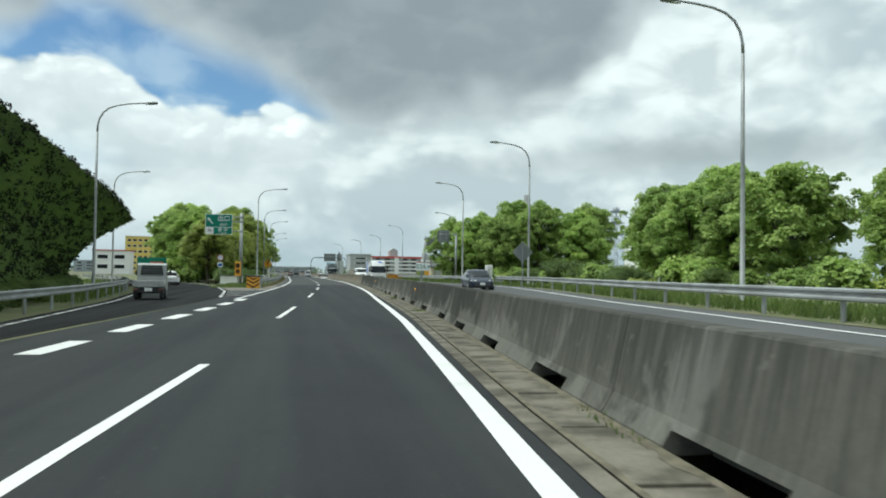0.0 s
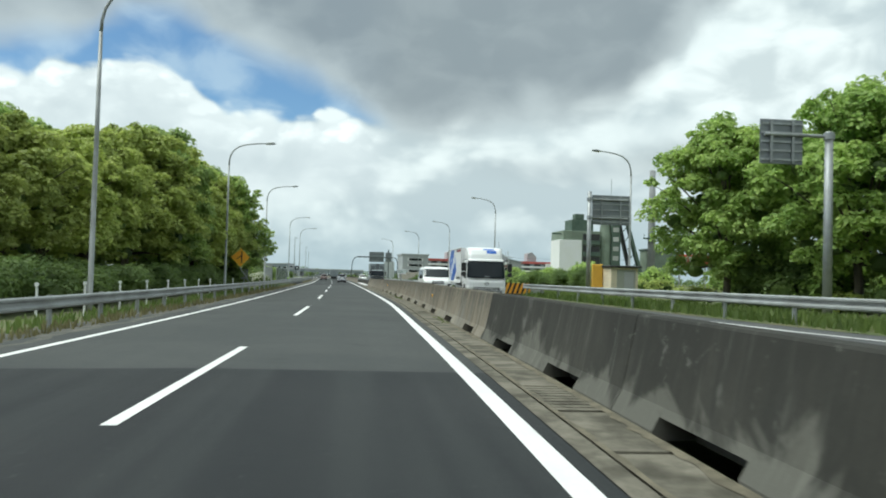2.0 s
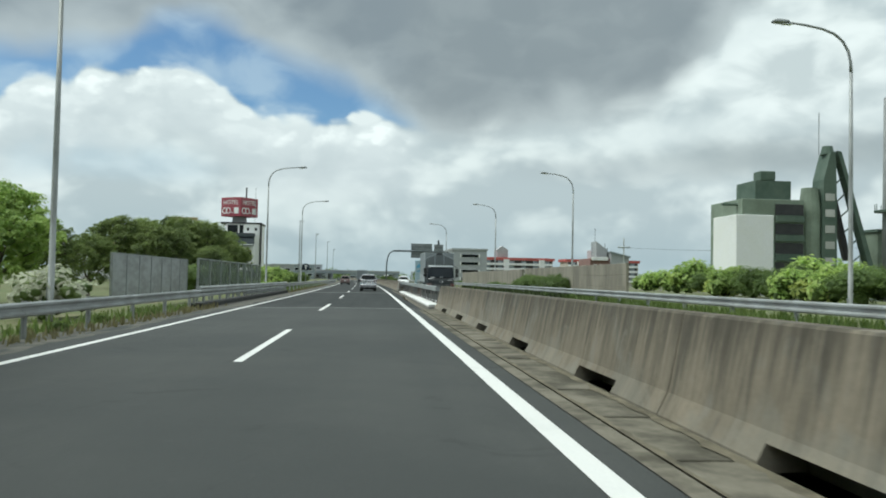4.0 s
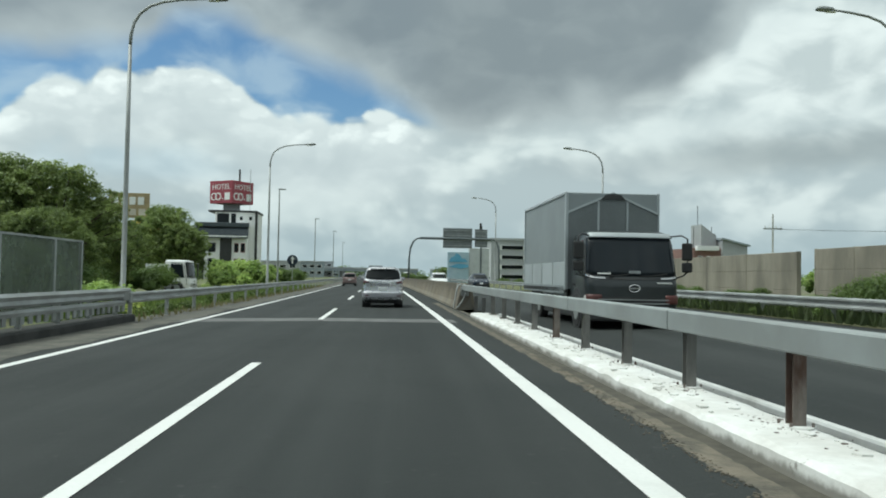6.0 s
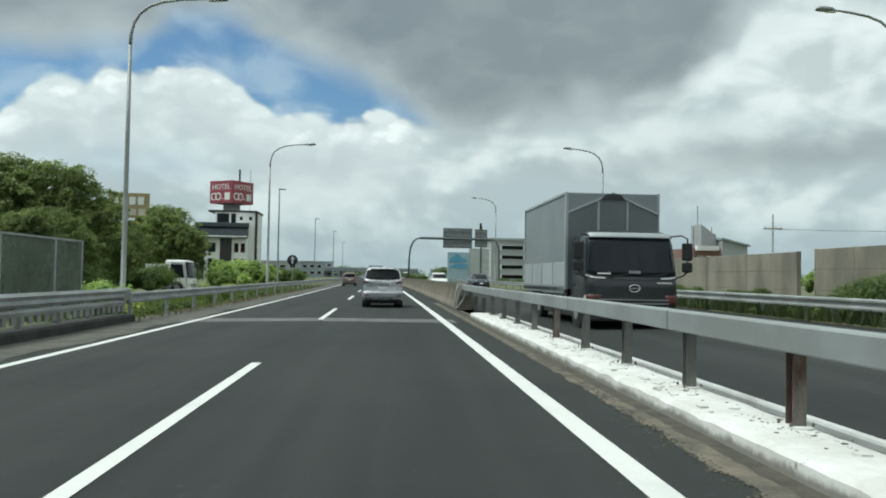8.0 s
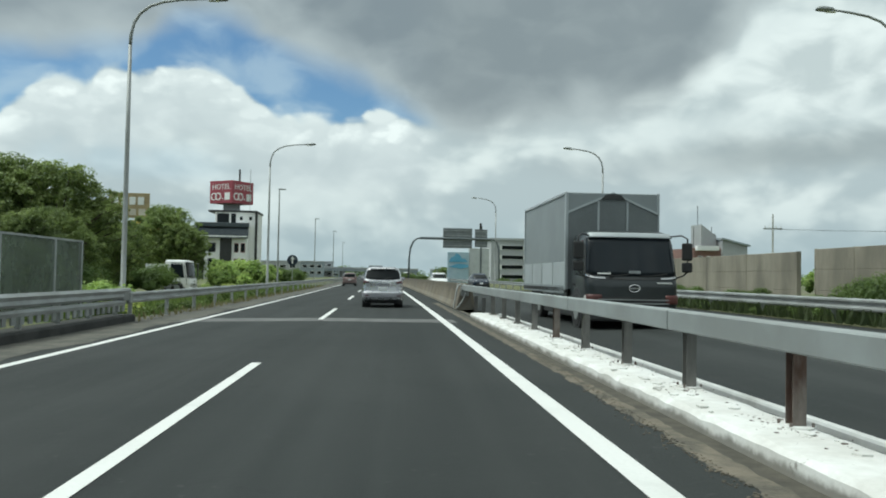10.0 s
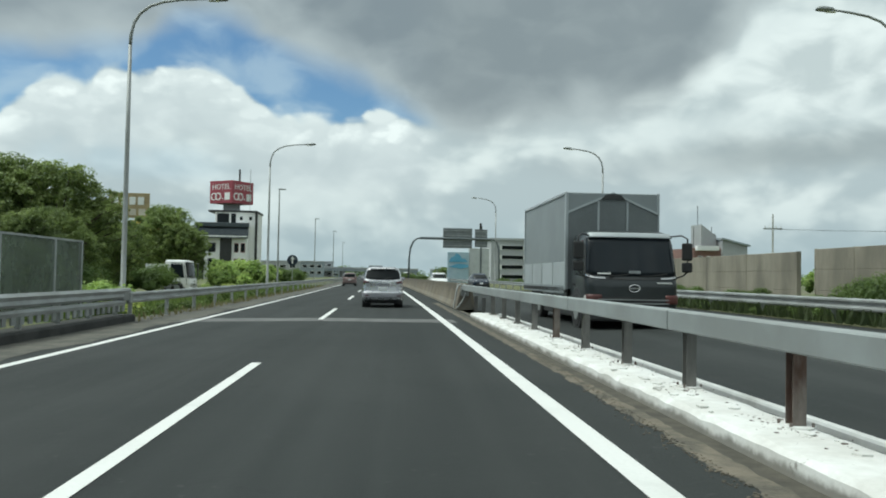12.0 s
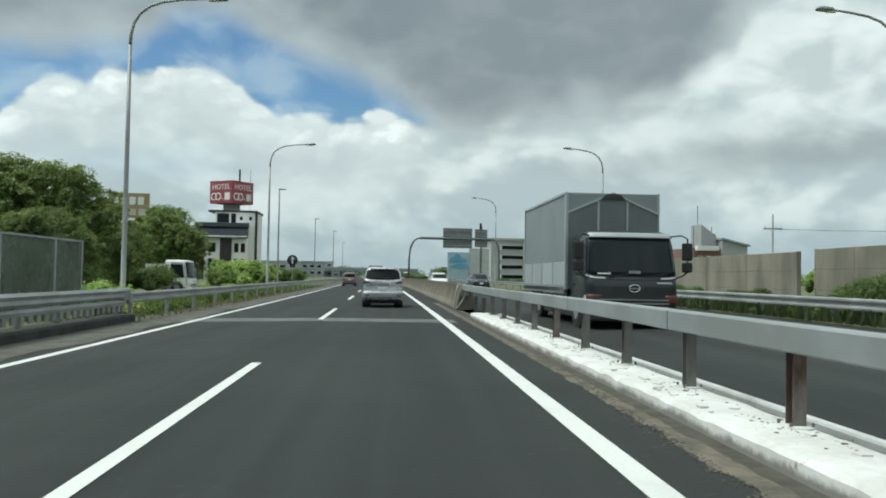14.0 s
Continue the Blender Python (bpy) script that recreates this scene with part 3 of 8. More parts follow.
OPPW = [(5.3, 0.075), (9.0, 0.18), (lambda s: bay(s) + 1.0, lambda s: 0.18 + 0.028 * (bay(s) - 8.0))]
tagged(ob_of("road_opposite_bridge", up_normals(Sweep(OPPW, 187.5, 720, 4, closed=False)), M_ASPHALT_BR), "dark grey asphalt oncoming carriageway on the bridge", "road", kind="structure")
tagged(ob_of("road_opposite", up_normals(Sweep(OPPW, -60, 187.5, 4, closed=False)), M_ASPHALT_OLD),
       "grey worn asphalt oncoming carriageway with parking bay", "road", kind="structure")
tagged(ob_of("road_exit", up_normals(Sweep([(ramp_l, -0.16), (ramp_r, -0.10)], -60, 130, 3, closed=False)), M_ASPHALT_EXIT),
       "dark asphalt exit lane curving away", "road", kind="structure")
tagged(ob_of("verge_west", up_normals(Sweep([(-60, -0.7), (-24, -0.5), (-9, -0.28), (-5.6, -0.14), (-4.58, -0.10)], -60, 720, 6, closed=False)), M_VERGE),
       "rough grass and soil verge beside the road", "verge", kind="structure")
tagged(ob_of("verge_east", up_normals(Sweep([(lambda s: bay(s) + 0.98, lambda s: 0.18 + 0.028 * (bay(s) - 8.0) + 0.012), (20, 0.42), (34, 0.35), (80, -0.7)], -60, 720, 6, closed=False)), M_VERGE),
       "grassy verge beside the oncoming carriageway", "verge", kind="structure")
tagged(ob_of("shoulder_dirt", up_normals(Sweep([(-5.7, lambda s: -0.128 if s < 187 else -0.112), (lambda s: (-4.15 if s < 187 else -3.86) + 0.08 * math.sin(s * 0.7) + 0.06 * math.sin(s * 1.9) + 0.04 * math.sin(s * 5.3), lambda s: -0.079 if s < 187 else -0.072)], 72, 420, 0.5, closed=False)), mat("shoulder_grit", (0.062, 0.062, 0.054), (0.10, 0.095, 0.08), 1.0, scale=1.6, grain=25, bump=0.8, fine=0.4)),
       "dusty soil strip along the road edge", "shoulder", kind="structure")


def strip(name, n, w, s0, s1, mat_, label, z=None, step=2.0):
    zz = (lambda s: ground_z(n(s) if callable(n) else n) + 0.006) if z is None else z
    a = (lambda s: n(s) - w / 2) if callable(n) else n - w / 2
    b = (lambda s: n(s) + w / 2) if callable(n) else n + w / 2
    return tagged(ob_of(name, up_normals(Sweep([(a, zz), (b, zz)], s0, s1, step, closed=False)), mat_), label, "road marking", kind="structure")


strip("edge_line_median", edge_n, 0.22, -60, 720, M_LINE, "solid white painted edge line beside the median")
strip("edge_line_verge", -3.5, 0.17, 42, 720, M_LINE, "solid white painted edge line beside the verge")
strip("edge_line_ramp", lambda s: ramp_r(s) + 0.55 * (s < 46) - 0.35, 0.16, 46, 128, M_LINE_WORN, "white painted edge line of the exit lane", z=-0.085, step=2)
strip("edge_line_ramp_outer", lambda s: ramp_l(s) + 0.5, 0.15, -60, 128, M_LINE_WORN, "white painted outer edge line of the exit lane", z=-0.145, step=2)
strip("edge_line_opposite", lambda s: bay(s) - 0.1, 0.2, -60, 720, M_LINE, "solid white painted edge line of the oncoming carriageway", z=lambda s: 0.18 + 0.028 * (bay(s) - 9.1) + 0.012)
strip("edge_line_opposite_median", 6.15, 0.2, -60, 187, M_LINE, "white edge line of the oncoming carriageway beside the median", z=0.108)


def flat_mark(name, s0, s1, n0, n1, mat_, label, z, group, skew=0.0):
    bm = bmesh.new()
    for s, n in ((s0, n0), (s0 + skew, n1), (s1 + skew, n1), (s1, n0)):
        bm.verts.new(P(s, n, z))
    bm.faces.new(bm.verts[:])
    up_normals(bm)
    ob = ob_of(name, bm, mat_)
    return tagged(ob, label, "road marking", group, "structure")


for kk in range(-3, 30):
    e = 12 + 20 * kk
    if e < 560:
        flat_mark("lane_dash", e - 8, e, -0.075, 0.07, M_LINE, "white painted lane dash on asphalt", 0.006, "lane dashes")
        flat_mark("lane_dash", e - 4, e + 4, 9.15, 9.3, M_LINE_WORN, "worn white lane dash of the oncoming carriageway", 0.195, "oncoming lane dashes")
for kk in range(-4, 8):
    s0 = 3.6 + 5.15 * kk
    flat_mark("exit_dash", s0, s0 + 2.7, -3.3, -2.88, M_LINE, "broad white painted block dash of the exit lane", -0.056, "exit lane dashes")
# hatching between the two edge lines of the gore
for kk in range(8):
    s0 = 48 + 2.6 * kk
    wide = max(0.25, -3.75 - (ramp_r(s0 + 1.0) - 0.35) - 0.15)
    flat_mark("gore_stripe", s0, s0 + 0.22, -3.72, -3.72 - wide, M_LINE_WORN, "worn white stripe in the painted gore", -0.066, "gore stripes", skew=1.3)
tagged(ob_of("gore_pavement", up_normals(Sweep([(lambda s: ramp_r(s) - 0.2, -0.103), (-4.5, -0.091)], 44, 64, 1.5, closed=False)), M_ASPHALT_MID), "worn asphalt of the painted gore", "pavement", kind="structure")
tagged(ob_of("gore_nose", up_normals(Sweep([(lambda s: max(ramp_r(s) - 0.1, -9.5), -0.085), (-3.75, -0.070)], 63, 84, 1.5, closed=False)), M_DIRT), "gritty soil in the gore nose", "pavement", kind="structure")

# transverse joint before the bridge, and a paler seam in the older road
def cross_strip(name, s0, s1, mat_, label, lift):
    w = [(-4.4, -0.088 + lift), (-2.3, -0.046 + lift), (0, lift), (3.9, lift)]
    tagged(ob_of(name, up_normals(Sweep(w, s0, s1, 0.5, closed=False)), mat_), label, "road joint", kind="structure")


cross_strip("bridge_joint", 223.2, 224.9, mat("joint_concrete", (0.125, 0.127, 0.124), (0.085, 0.086, 0.085), 0.9, scale=2, grain=12), "pale concrete joint strip across the road", 0.003)
cross_strip("bridge_joint", 187.2, 187.8, bpy.data.materials["joint_concrete"], "pale concrete joint strip across the road", 0.003)

# gutter: strip of concrete, slot and lids
tagged(ob_of("gutter_edge", up_normals(Sweep([(lambda s: 3.98 + med(s), 0.012), (lambda s: 4.17 + med(s), 0.018)], -60, 186, 2, closed=False)), M_GUTTER), "stained concrete gutter edge", "gutter", kind="structure")
tagged(ob_of("gutter_bed", up_normals(Sweep([(lambda s: 3.9 + med(s), -0.03), (lambda s: 4.9 + med(s), -0.03)], -60, 720, 4, closed=False)), M_DIRT), "dirt-filled gutter bed at the median foot", "gutter", kind="structure")
lids = tagged(new("gutter_lids"), "row of stained concrete gutter lids", "gutter", kind="structure")
lid_me = []
rr = random.Random(5)
for v in range(4):
    bm = Box(-0.27, 0.27, -0.97 + 0.02 * v, 0.97, -0.05, 0.022, 0.008)
    if v == 3:      # a lid with slots
        bm.free()
        bm = bmesh.new()
        for j in range(9):
            box(bm, -0.27, 0.27, -0.95 + 0.21 * j, -0.95 + 0.21 * j + 0.15, -0.05, 0.02)
    me = bpy.data.meshes.new("gutter_lid")
    bm.to_mesh(me)
    bm.free()
    me.materials.append(M_GUTTER)
    lid_me.append(me)
for i in range(121):
    s = -54 + 2.0 * i
    o = new("gutter_lid", lid_me[3 if i % 11 == 4 else rr.randrange(3)])
    o.parent = lids
    o.matrix_world = spot(s, 4.49 + med(s) + rr.uniform(-0.012, 0.012), rr.uniform(-0.006, 0.006), rr.uniform(-0.5, 0.5))

# ---- median barrier ----
def worn(a, seed, n=4.575):
    """A crumbling edge along the kerb."""
    return lambda s: n + a * (noise.noise(Vector((s * 1.7, seed, 0))) + 0.6 * noise.noise(Vector((s * 5.1, seed, 2))) + 0.4 * noise.noise(Vector((s * 13.7, seed, 5))))


FULL = [(4.80, -0.03), (4.80, 0.05), (4.91, 0.24), (5.06, 0.93), (5.08, 0.95), (5.30, 0.95), (5.32, 0.93), (5.44, 0.33), (5.62, 0.10), (5.62, 0.0)]
CUT = [(4.87, 0.165), (4.91, 0.24), (5.06, 0.93), (5.08, 0.95), (5.30, 0.95), (5.32, 0.93), (5.44, 0.33), (5.55, 0.18)]
CORE = [(5.20, -0.03), (5.20, 0.19), (5.40, 0.19), (5.40, -0.03)]


SLOT = [-52.2, -47.0, -41.8, -36.6, -31.4, -26.2, -21.0, -15.9, -10.8, -5.7, -0.7, 4.3, 9.2, 14.1, 18.8, 23.3, 28.8, 33.9, 38.9, 44.0, 49.3, 53.3, 57.9, 62.9, 68.0, 72.7, 77.4, 82.0, 86.6, 91.3, 96.5, 101.3, 106.8,
        111.8, 116.8, 121.8, 127.4, 133.1, 138.6, 144.1, 149.6, 155.1, 160.6, 166.1, 171.6, 177.1, 182.6]      # drain slots, each 1.75 m long


def barrier_section(s0, s1, slots, material, label):
    bm = bmesh.new()
    edges = [s0 + 0.012] + [e for a in slots for e in (a, a + 1.75)] + [s1 - 0.012]
    for i in range(len(edges) - 1):
        sweep(bm, on_median(CUT if i % 2 else FULL), edges[i], edges[i + 1], 2.0)
        if i % 2:
            sweep(bm, on_median(CORE), edges[i], edges[i + 1], 2.0)
    bmesh.ops.recalc_face_normals(bm, faces=bm.faces[:])
    tagged(ob_of("concrete_barrier", bm, material), label, "barrier", "median barrier sections", "structure")


for k in range(0, len(SLOT), 2):
    s0, s1 = SLOT[k] - 1.6, (SLOT[k + 2] - 1.6 if k + 2 < len(SLOT) else 188.0)
    dark = 14 < s0 < 30 or 62 < s0 < 88
    barrier_section(s0, s1, SLOT[k:k + 2], M_CONC_DARK if dark else M_CONC if s0 < 88 else M_CONC_TAN,
                    "dark stained concrete median barrier section" if s0 < 88 else "tan streaked concrete median barrier section")
for k in range(0, 30):
    barrier_section(233.0 + 11.2 * k, 244.2 + 11.2 * k, [], M_CONC_TAN, "tan streaked concrete median barrier section")
tagged(ob_of("gutter_silt", up_normals(Sweep([(lambda s: 4.70 + med(s) + 1.6 * worn(0.06, 31, 0.0)(s), 0.026), (lambda s: 4.80 + med(s), 0.034)], -54, 186, 0.12, closed=False)), mat("gutter_silt", (0.075, 0.066, 0.046), (0.13, 0.115, 0.08), 1.0, scale=2.5, grain=22, bump=0.7, fine=0.4)),
       "brown silt washed against the barrier foot", "shoulder", kind="structure")
tagged(ob_of("gutter_silt_edge", up_normals(Sweep([(lambda s: 4.19 + med(s), 0.024), (lambda s: 4.25 + med(s) + worn(0.05, 37, 0.0)(s), 0.026)], -54, 186, 0.15, closed=False)), bpy.data.materials["gutter_silt"]),
       "dark silt in the gutter joint", "shoulder", kind="structure")
# tie-rod holes, as blocks coloured near black for their inner shade, and orange reflectors on the barrier face
rr = random.Random(9)
for i in range(86):
    s = -5 + 2.25 * i
    z = 0.52 + rr.uniform(-0.03, 0.06)
    h = spot(s, 4.930 + (z - 0.24) * 0.217 - 0.004 + med(s), z * med_h(s))
    o = tagged(ob_of("tie_hole", Box(-0.004, 0.012, -0.018, 0.018, -0.03, 0.03), M_DARK), "small near-black block drawn as a tie-rod hole in the barrier", "hole", "tie-rod holes", "structure")
    o.matrix_world = h


def reflector(s):
    e = thing("barrier_reflector", spot(s, 4.975 + med(s), 0.64), "round orange reflector on the median barrier", "reflector", "barrier reflectors")
    part("lens", Tube([(-0.035, 0, 0), (-0.005, 0, 0)], [0.06, 0.065], 16), M_ORANGE, e)
    part("bracket", Box(-0.01, 0.06, -0.02, 0.02, -0.09, -0.05, 0.004), M_GALV, e)


for s in (-3, 34.8, 70, 109.6, 146):
    reflector(s)

# ---- steel median rail on a white kerb ----
K0, K1, K2 = 188.7, 226.2, 233.2
tagged(ob_of("median_kerb", Sweep([(4.565, -0.03), (worn(0.03, 0), lambda s: 0.125 + 0.025 * noise.noise(Vector((s * 2.3, 3, 0)))), (worn(0.05, 5, 4.63), lambda s: 0.162 + 0.012 * noise.noise(Vector((s * 3.1, 9, 0)))), (4.80, 0.17), (worn(0.03, 7, 5.20), 0.17), (worn(0.03, 7, 5.225), 0.14), (5.23, 0.0)], K0, K1, 0.16), M_KERB),
       "white painted chipped concrete kerb under the median rail", "kerb", kind="structure")
tagged(ob_of("median_kerb_far", Sweep([(5.47, 0.0), (5.47, 0.13), (5.49, 0.15), (5.57, 0.15), (5.59, 0.0)], K0, K1, 1.0), mat("thin_kerb_paint", (0.58, 0.58, 0.565), (0.40, 0.395, 0.375), 0.85, scale=1.2, grain=8, fine=0.15, lo=0.45, hi=0.75)),
       "narrow white painted kerb beside the oncoming lane", "kerb", kind="structure")
tagged(ob_of("kerb_gap", up_normals(Sweep([(5.2, 0.05), (5.5, 0.05)], K0, K1, 4, closed=False)), M_GRIT), "gritty gap between the two kerbs", "shoulder", kind="structure")
# strip coloured dark for wet dirt and the kerb's shadow together
tagged(ob_of("kerb_damp", up_normals(Sweep([(worn(0.05, 12, 4.40), 0.005), (4.60, 0.006)], K0 - 1, K1 + 8, 0.08, closed=False)), mat("soil_and_shade", (0.045, 0.042, 0.034), (0.075, 0.068, 0.054), 1.0, scale=3, grain=25, fine=0.35)),
       "dark strip of damp soil and kerb shade at the foot of the white kerb", "shoulder", kind="structure")
tagged(ob_of("kerb_dirt", up_normals(Sweep([(lambda s: 4.18 + 0.05 * min(1, max(0, (s - 205.5) / 5)) + worn(0.07, 8, 0.0)(s), 0.003), (4.5, 0.004)], K0 - 2, K1 + 14, 0.05, closed=False)), M_GRIT),
       "brown grit collected along the kerb foot", "shoulder", kind="structure")
rail = thing("median_guardrail", Matrix.Identity(4), "grey steel box-beam guardrail on rusty posts over a white kerb", "guardrail")
s = K0
while s < K2 - 0.3:
    s1 = min(s + 4.96, K2 - 0.2)
    part("beam", Sweep([(4.905, 0.775), (4.89, 0.79), (4.89, 0.975), (4.905, 0.99), (5.065, 0.99), (5.08, 0.975), (5.08, 0.79), (5.065, 0.775)], s, s1 - 0.03, 1.0), M_BEAM, rail)
    part("splice", Sweep([(4.915, 0.785), (4.915, 0.98), (5.055, 0.98), (5.055, 0.785)], s1 - 0.08, s1 + 0.05, 1.0), M_GALV, rail)
    s = s1
M_POST = mat("weathered_post", (0.10, 0.10, 0.095), (0.17, 0.165, 0.155), 0.75, 0.1, scale=4, grain=25, bump=0.3, fine=0.3, stretch=(1, 1, 0.3))
post_me = {}
for material in (M_RUST, M_POST):
    bm = bmesh.new()
    for a in ((-0.055, 0.055, -0.062, -0.054), (-0.055, 0.055, 0.054, 0.062), (-0.005, 0.005, -0.055, 0.055)):
        box(bm, *a, 0.0, 0.63)
    me = bpy.data.meshes.new("post")
    bm.to_mesh(me)
    bm.free()
    me.materials.append(material)
    post_me[material.name] = me
rr = random.Random(17)
for i in range(18):
    sp = 206.1 + 2.32 * (i - 7)
    o = new("post", post_me["rusty_post" if i in (6, 7, 11) else "weathered_post"])
    o.parent = rail
    o.matrix_world = spot(sp, 5.10, 0.165 if sp < K1 else 0.0)
    if sp < K1:      # spattered foot plate
        bm = bmesh.new()
        pts = [((0.13 + rr.uniform(-0.04, 0.05)) * math.cos(a), (0.15 + rr.uniform(-0.04, 0.06)) * math.sin(a)) for a in [0.5236 * q for q in range(12)]]
        prism(bm, pts, 0.0, 0.02, "z")
        o = part("foot_plate", bm, M_KERB, rail, "paint-spattered foot plate")
        o.matrix_world = spot(sp, 5.10, 0.166)
        for dx, dy in ((-0.09, -0.1), (0.09, -0.1), (-0.09, 0.1), (0.09, 0.1)):
            o = part("bolt", Tube([(dx, dy, 0.015), (dx, dy, 0.05)], 0.013, 6), M_RUST, rail)
            o.matrix_world = spot(sp, 5.10, 0.166)
# bolts and flaked paint by the post feet
rr = random.Random(3)
bm = bmesh.new()
for i in range(420):
    sp, n = (rr.uniform(201, 222), rr.uniform(4.72, 5.28)) if i % 3 == 0 else (206.1 + 2.32 * rr.choice((-1, 0, 0, 1, 2, 3)) + rr.gauss(0, 0.28), rr.gauss(5.02, 0.1))
    q = P(sp, n, 0.17)
    a = 0.003 + 0.012 * rr.random() ** 3
    box(bm, q.x - a, q.x + a * rr.uniform(0.5, 2), q.y - a, q.y + a, 0.166, 0.17 + a * 0.5)
tagged(ob_of("kerb_debris", bm, M_RUST), "scattered rust flakes and grit on the kerb", "debris", kind="stuff")
bm = bmesh.new()
for i in range(70):      # torn slabs of paint and mortar lying on the kerb
    sp, n = rr.uniform(200.5, 222), rr.uniform(4.68, 5.12)
    q, a, d = P(sp, n, 0.168), rr.uniform(0.02, 0.06), rr.uniform(0, 3.14)
    prism(bm, [(q.x + a * rr.uniform(0.5, 1.3) * math.cos(d + t), q.y + 1.6 * a * rr.uniform(0.5, 1.3) * math.sin(d + t)) for t in (0, 1.2, 2.2, 3.4, 4.9)], 0.166, 0.174 + 0.2 * a, "z")
tagged(ob_of("kerb_flakes", bm, M_KERB), "torn flakes of white paint on the kerb", "debris", kind="stuff")
bm = bmesh.new()
for i in range(1500):      # loose grit beside the brown strip
    sp = rr.uniform(200.5, 214)
    q = P(sp, 4.22 + 0.2 * min(1, max(0, (sp - 205.5) / 5)) - abs(rr.gauss(0, 0.09)), 0.0)
    a = 0.003 + 0.008 * rr.random() ** 2
    box(bm, q.x - a, q.x + a * rr.uniform(0.5, 2), q.y - a, q.y + a, 0.001, 0.002 + a * 0.6)
tagged(ob_of("loose_grit", bm, M_GRIT), "loose brown grit scattered beside the kerb", "debris", kind="stuff")
# end of the concrete barrier: cables and bent rail ends
end = thing("barrier_end_terminal", spot(232.9, 5.05, 0.0), "pale steel rail end bolted to the concrete barrier", "rail end")
part("nose", Prism([(-0.40, 0.0), (-0.30, 0.33), (-0.16, 0.96), (0.1, 0.98), (0.22, 0.33), (0.36, 0.0)], -0.30, 0.25, "y"), M_CONC_TAN, end, "stained concrete nose of the barrier")
part("bent_pipe", Tube([(-0.12, 0.6, 1.0), (-0.22, 0.45, 0.98), (-0.30, 0.32, 0.80), (-0.36, 0.24, 0.4), (-0.42, 0.2, 0.05)], 0.035, 8), M_RAIL, end)
part("bent_pipe", Tube([(-0.05, -0.15, 1.0), (-0.02, -0.42, 0.93), (-0.04, -0.58, 0.62), (-0.18, -0.56, 0.3), (-0.34, -0.48, 0.08)], 0.045, 8), M_RAIL, end)
part("bent_pipe", Tube([(0.02, -0.2, 0.95), (0.08, -0.75, 0.9), (0.05, -0.9, 0.82), (0.0, -0.75, 0.74), (0.0, -0.3, 0.72)], 0.05, 8), M_RAIL, end)
part("bracket", Box(-0.2, 0.12, -0.38, -0.30, 0.55, 0.9, 0.02), M_GALV, end)


# ---- W-beam guardrails ----
def wbeam_prof(n, z, side):
    """side +1: the face looks to +n."""
    pts = [(0, 0.155), (0.045, 0.12), (0.045, 0.075), (-0.01, 0.03), (-0.01, -0.03), (0.045, -0.075), (0.045, -0.12), (0, -0.155)]
    back = [(a - 0.006, b) for a, b in pts[::-1]]
    off = n if callable(n) else (lambda s: n)
    base = z if callable(z) else (lambda s: z)
    return [((lambda s, a=a: off(s) + side * a), (lambda s, b=b: base(s) + b)) for a, b in pts + back]


def guardrail(label, n, z0, s0, s1, side, group="guardrails", posts=4.0, ztop=0.62, double=False, step=2.0):
    off = n if callable(n) else (lambda s: n)
    base = z0 if callable(z0) else (lambda s: z0)
    e = thing("guardrail", Matrix.Identity(4), label, "guardrail", group)
    s = s0
    while s < s1 - 0.5:
        sb = min(s + 4.0 * 3, s1)
        part("beam", Sweep(wbeam_prof(off, lambda q: base(q) + ztop, side), s, sb - 0.01, step), M_RAIL, e)
        if double:
            part("beam", Sweep(wbeam_prof(off, lambda q: base(q) + ztop - 0.36, side), s, sb - 0.01, step), M_RAIL, e)
        s = sb
    me = None
    k = 0
    s = s0 + 0.3
    while s < s1:
        if me is None:
            o = part("post", Tube([(0, 0, -0.35), (0, 0, ztop + 0.17)], 0.065, 10), M_GALV, e)
            me = o.data
        else:
            o = new("post", me)
            o.parent = e
        o.matrix_world = spot(s, off(s) - side * 0.11, base(s))
        s += posts
        k += 1
    bm = bmesh.new()
    q = spot(s0, off(s0), base(s0) + ztop)
    box(bm, -0.07, 0.07, -0.25, 0.05, -0.16, 0.16, 0.05)
    o = part("end_cap", bm, M_RAIL, e)
    o.matrix_world = q
    return e


guardrail("galvanised W-beam guardrail with round posts along the verge", -5.2, -0.12, 73, 187, 1, ztop=0.64)
guardrail("galvanised W-beam guardrail with overgrown posts along the verge", -5.25, -0.12, 223.6, 380, 1, ztop=0.68)
guardrail("galvanised guardrail along the outer edge of the exit lane", lambda s: ramp_l(s) - 0.9, -0.2, -50, 118, 1, ztop=0.64, step=2)
guardrail("galvanised double W-beam guardrail beside the oncoming carriageway", lambda s: bay(s) + 1.25, lambda s: 0.26 + 0.028 * (bay(s) - 10.5), -50, 76, -1, ztop=0.66, step=3)
guardrail("galvanised W-beam guardrail beside the oncoming carriageway", lambda s: bay(s) + 1.25, lambda s: 0.26 + 0.028 * (bay(s) - 10.5), 82, 131, -1, ztop=0.66, step=3)
guardrail("galvanised W-beam guardrail beside the oncoming carriageway and weeds", 13.2, 0.28, 140, 400, -1, ztop=0.52, step=4)

# bridge rail on a concrete upstand
br = thing("bridge_rail", Matrix.Identity(4), "grey steel bridge rail with thick top beam on a dark upstand", "guardrail", "guardrails")
part("beam", Sweep([(-5.42, 0.56), (-5.27, 0.54), (-5.22, 0.60), (-5.24, 0.68), (-5.20, 0.76), (-5.27, 0.83), (-5.42, 0.82)], 187, 223.2, 1.5), M_RAIL, br)
part("beam", Sweep([(-5.40, 0.36), (-5.28, 0.36), (-5.26, 0.44), (-5.28, 0.50), (-5.40, 0.50)], 187, 223.2, 1.5), M_RAIL, br)
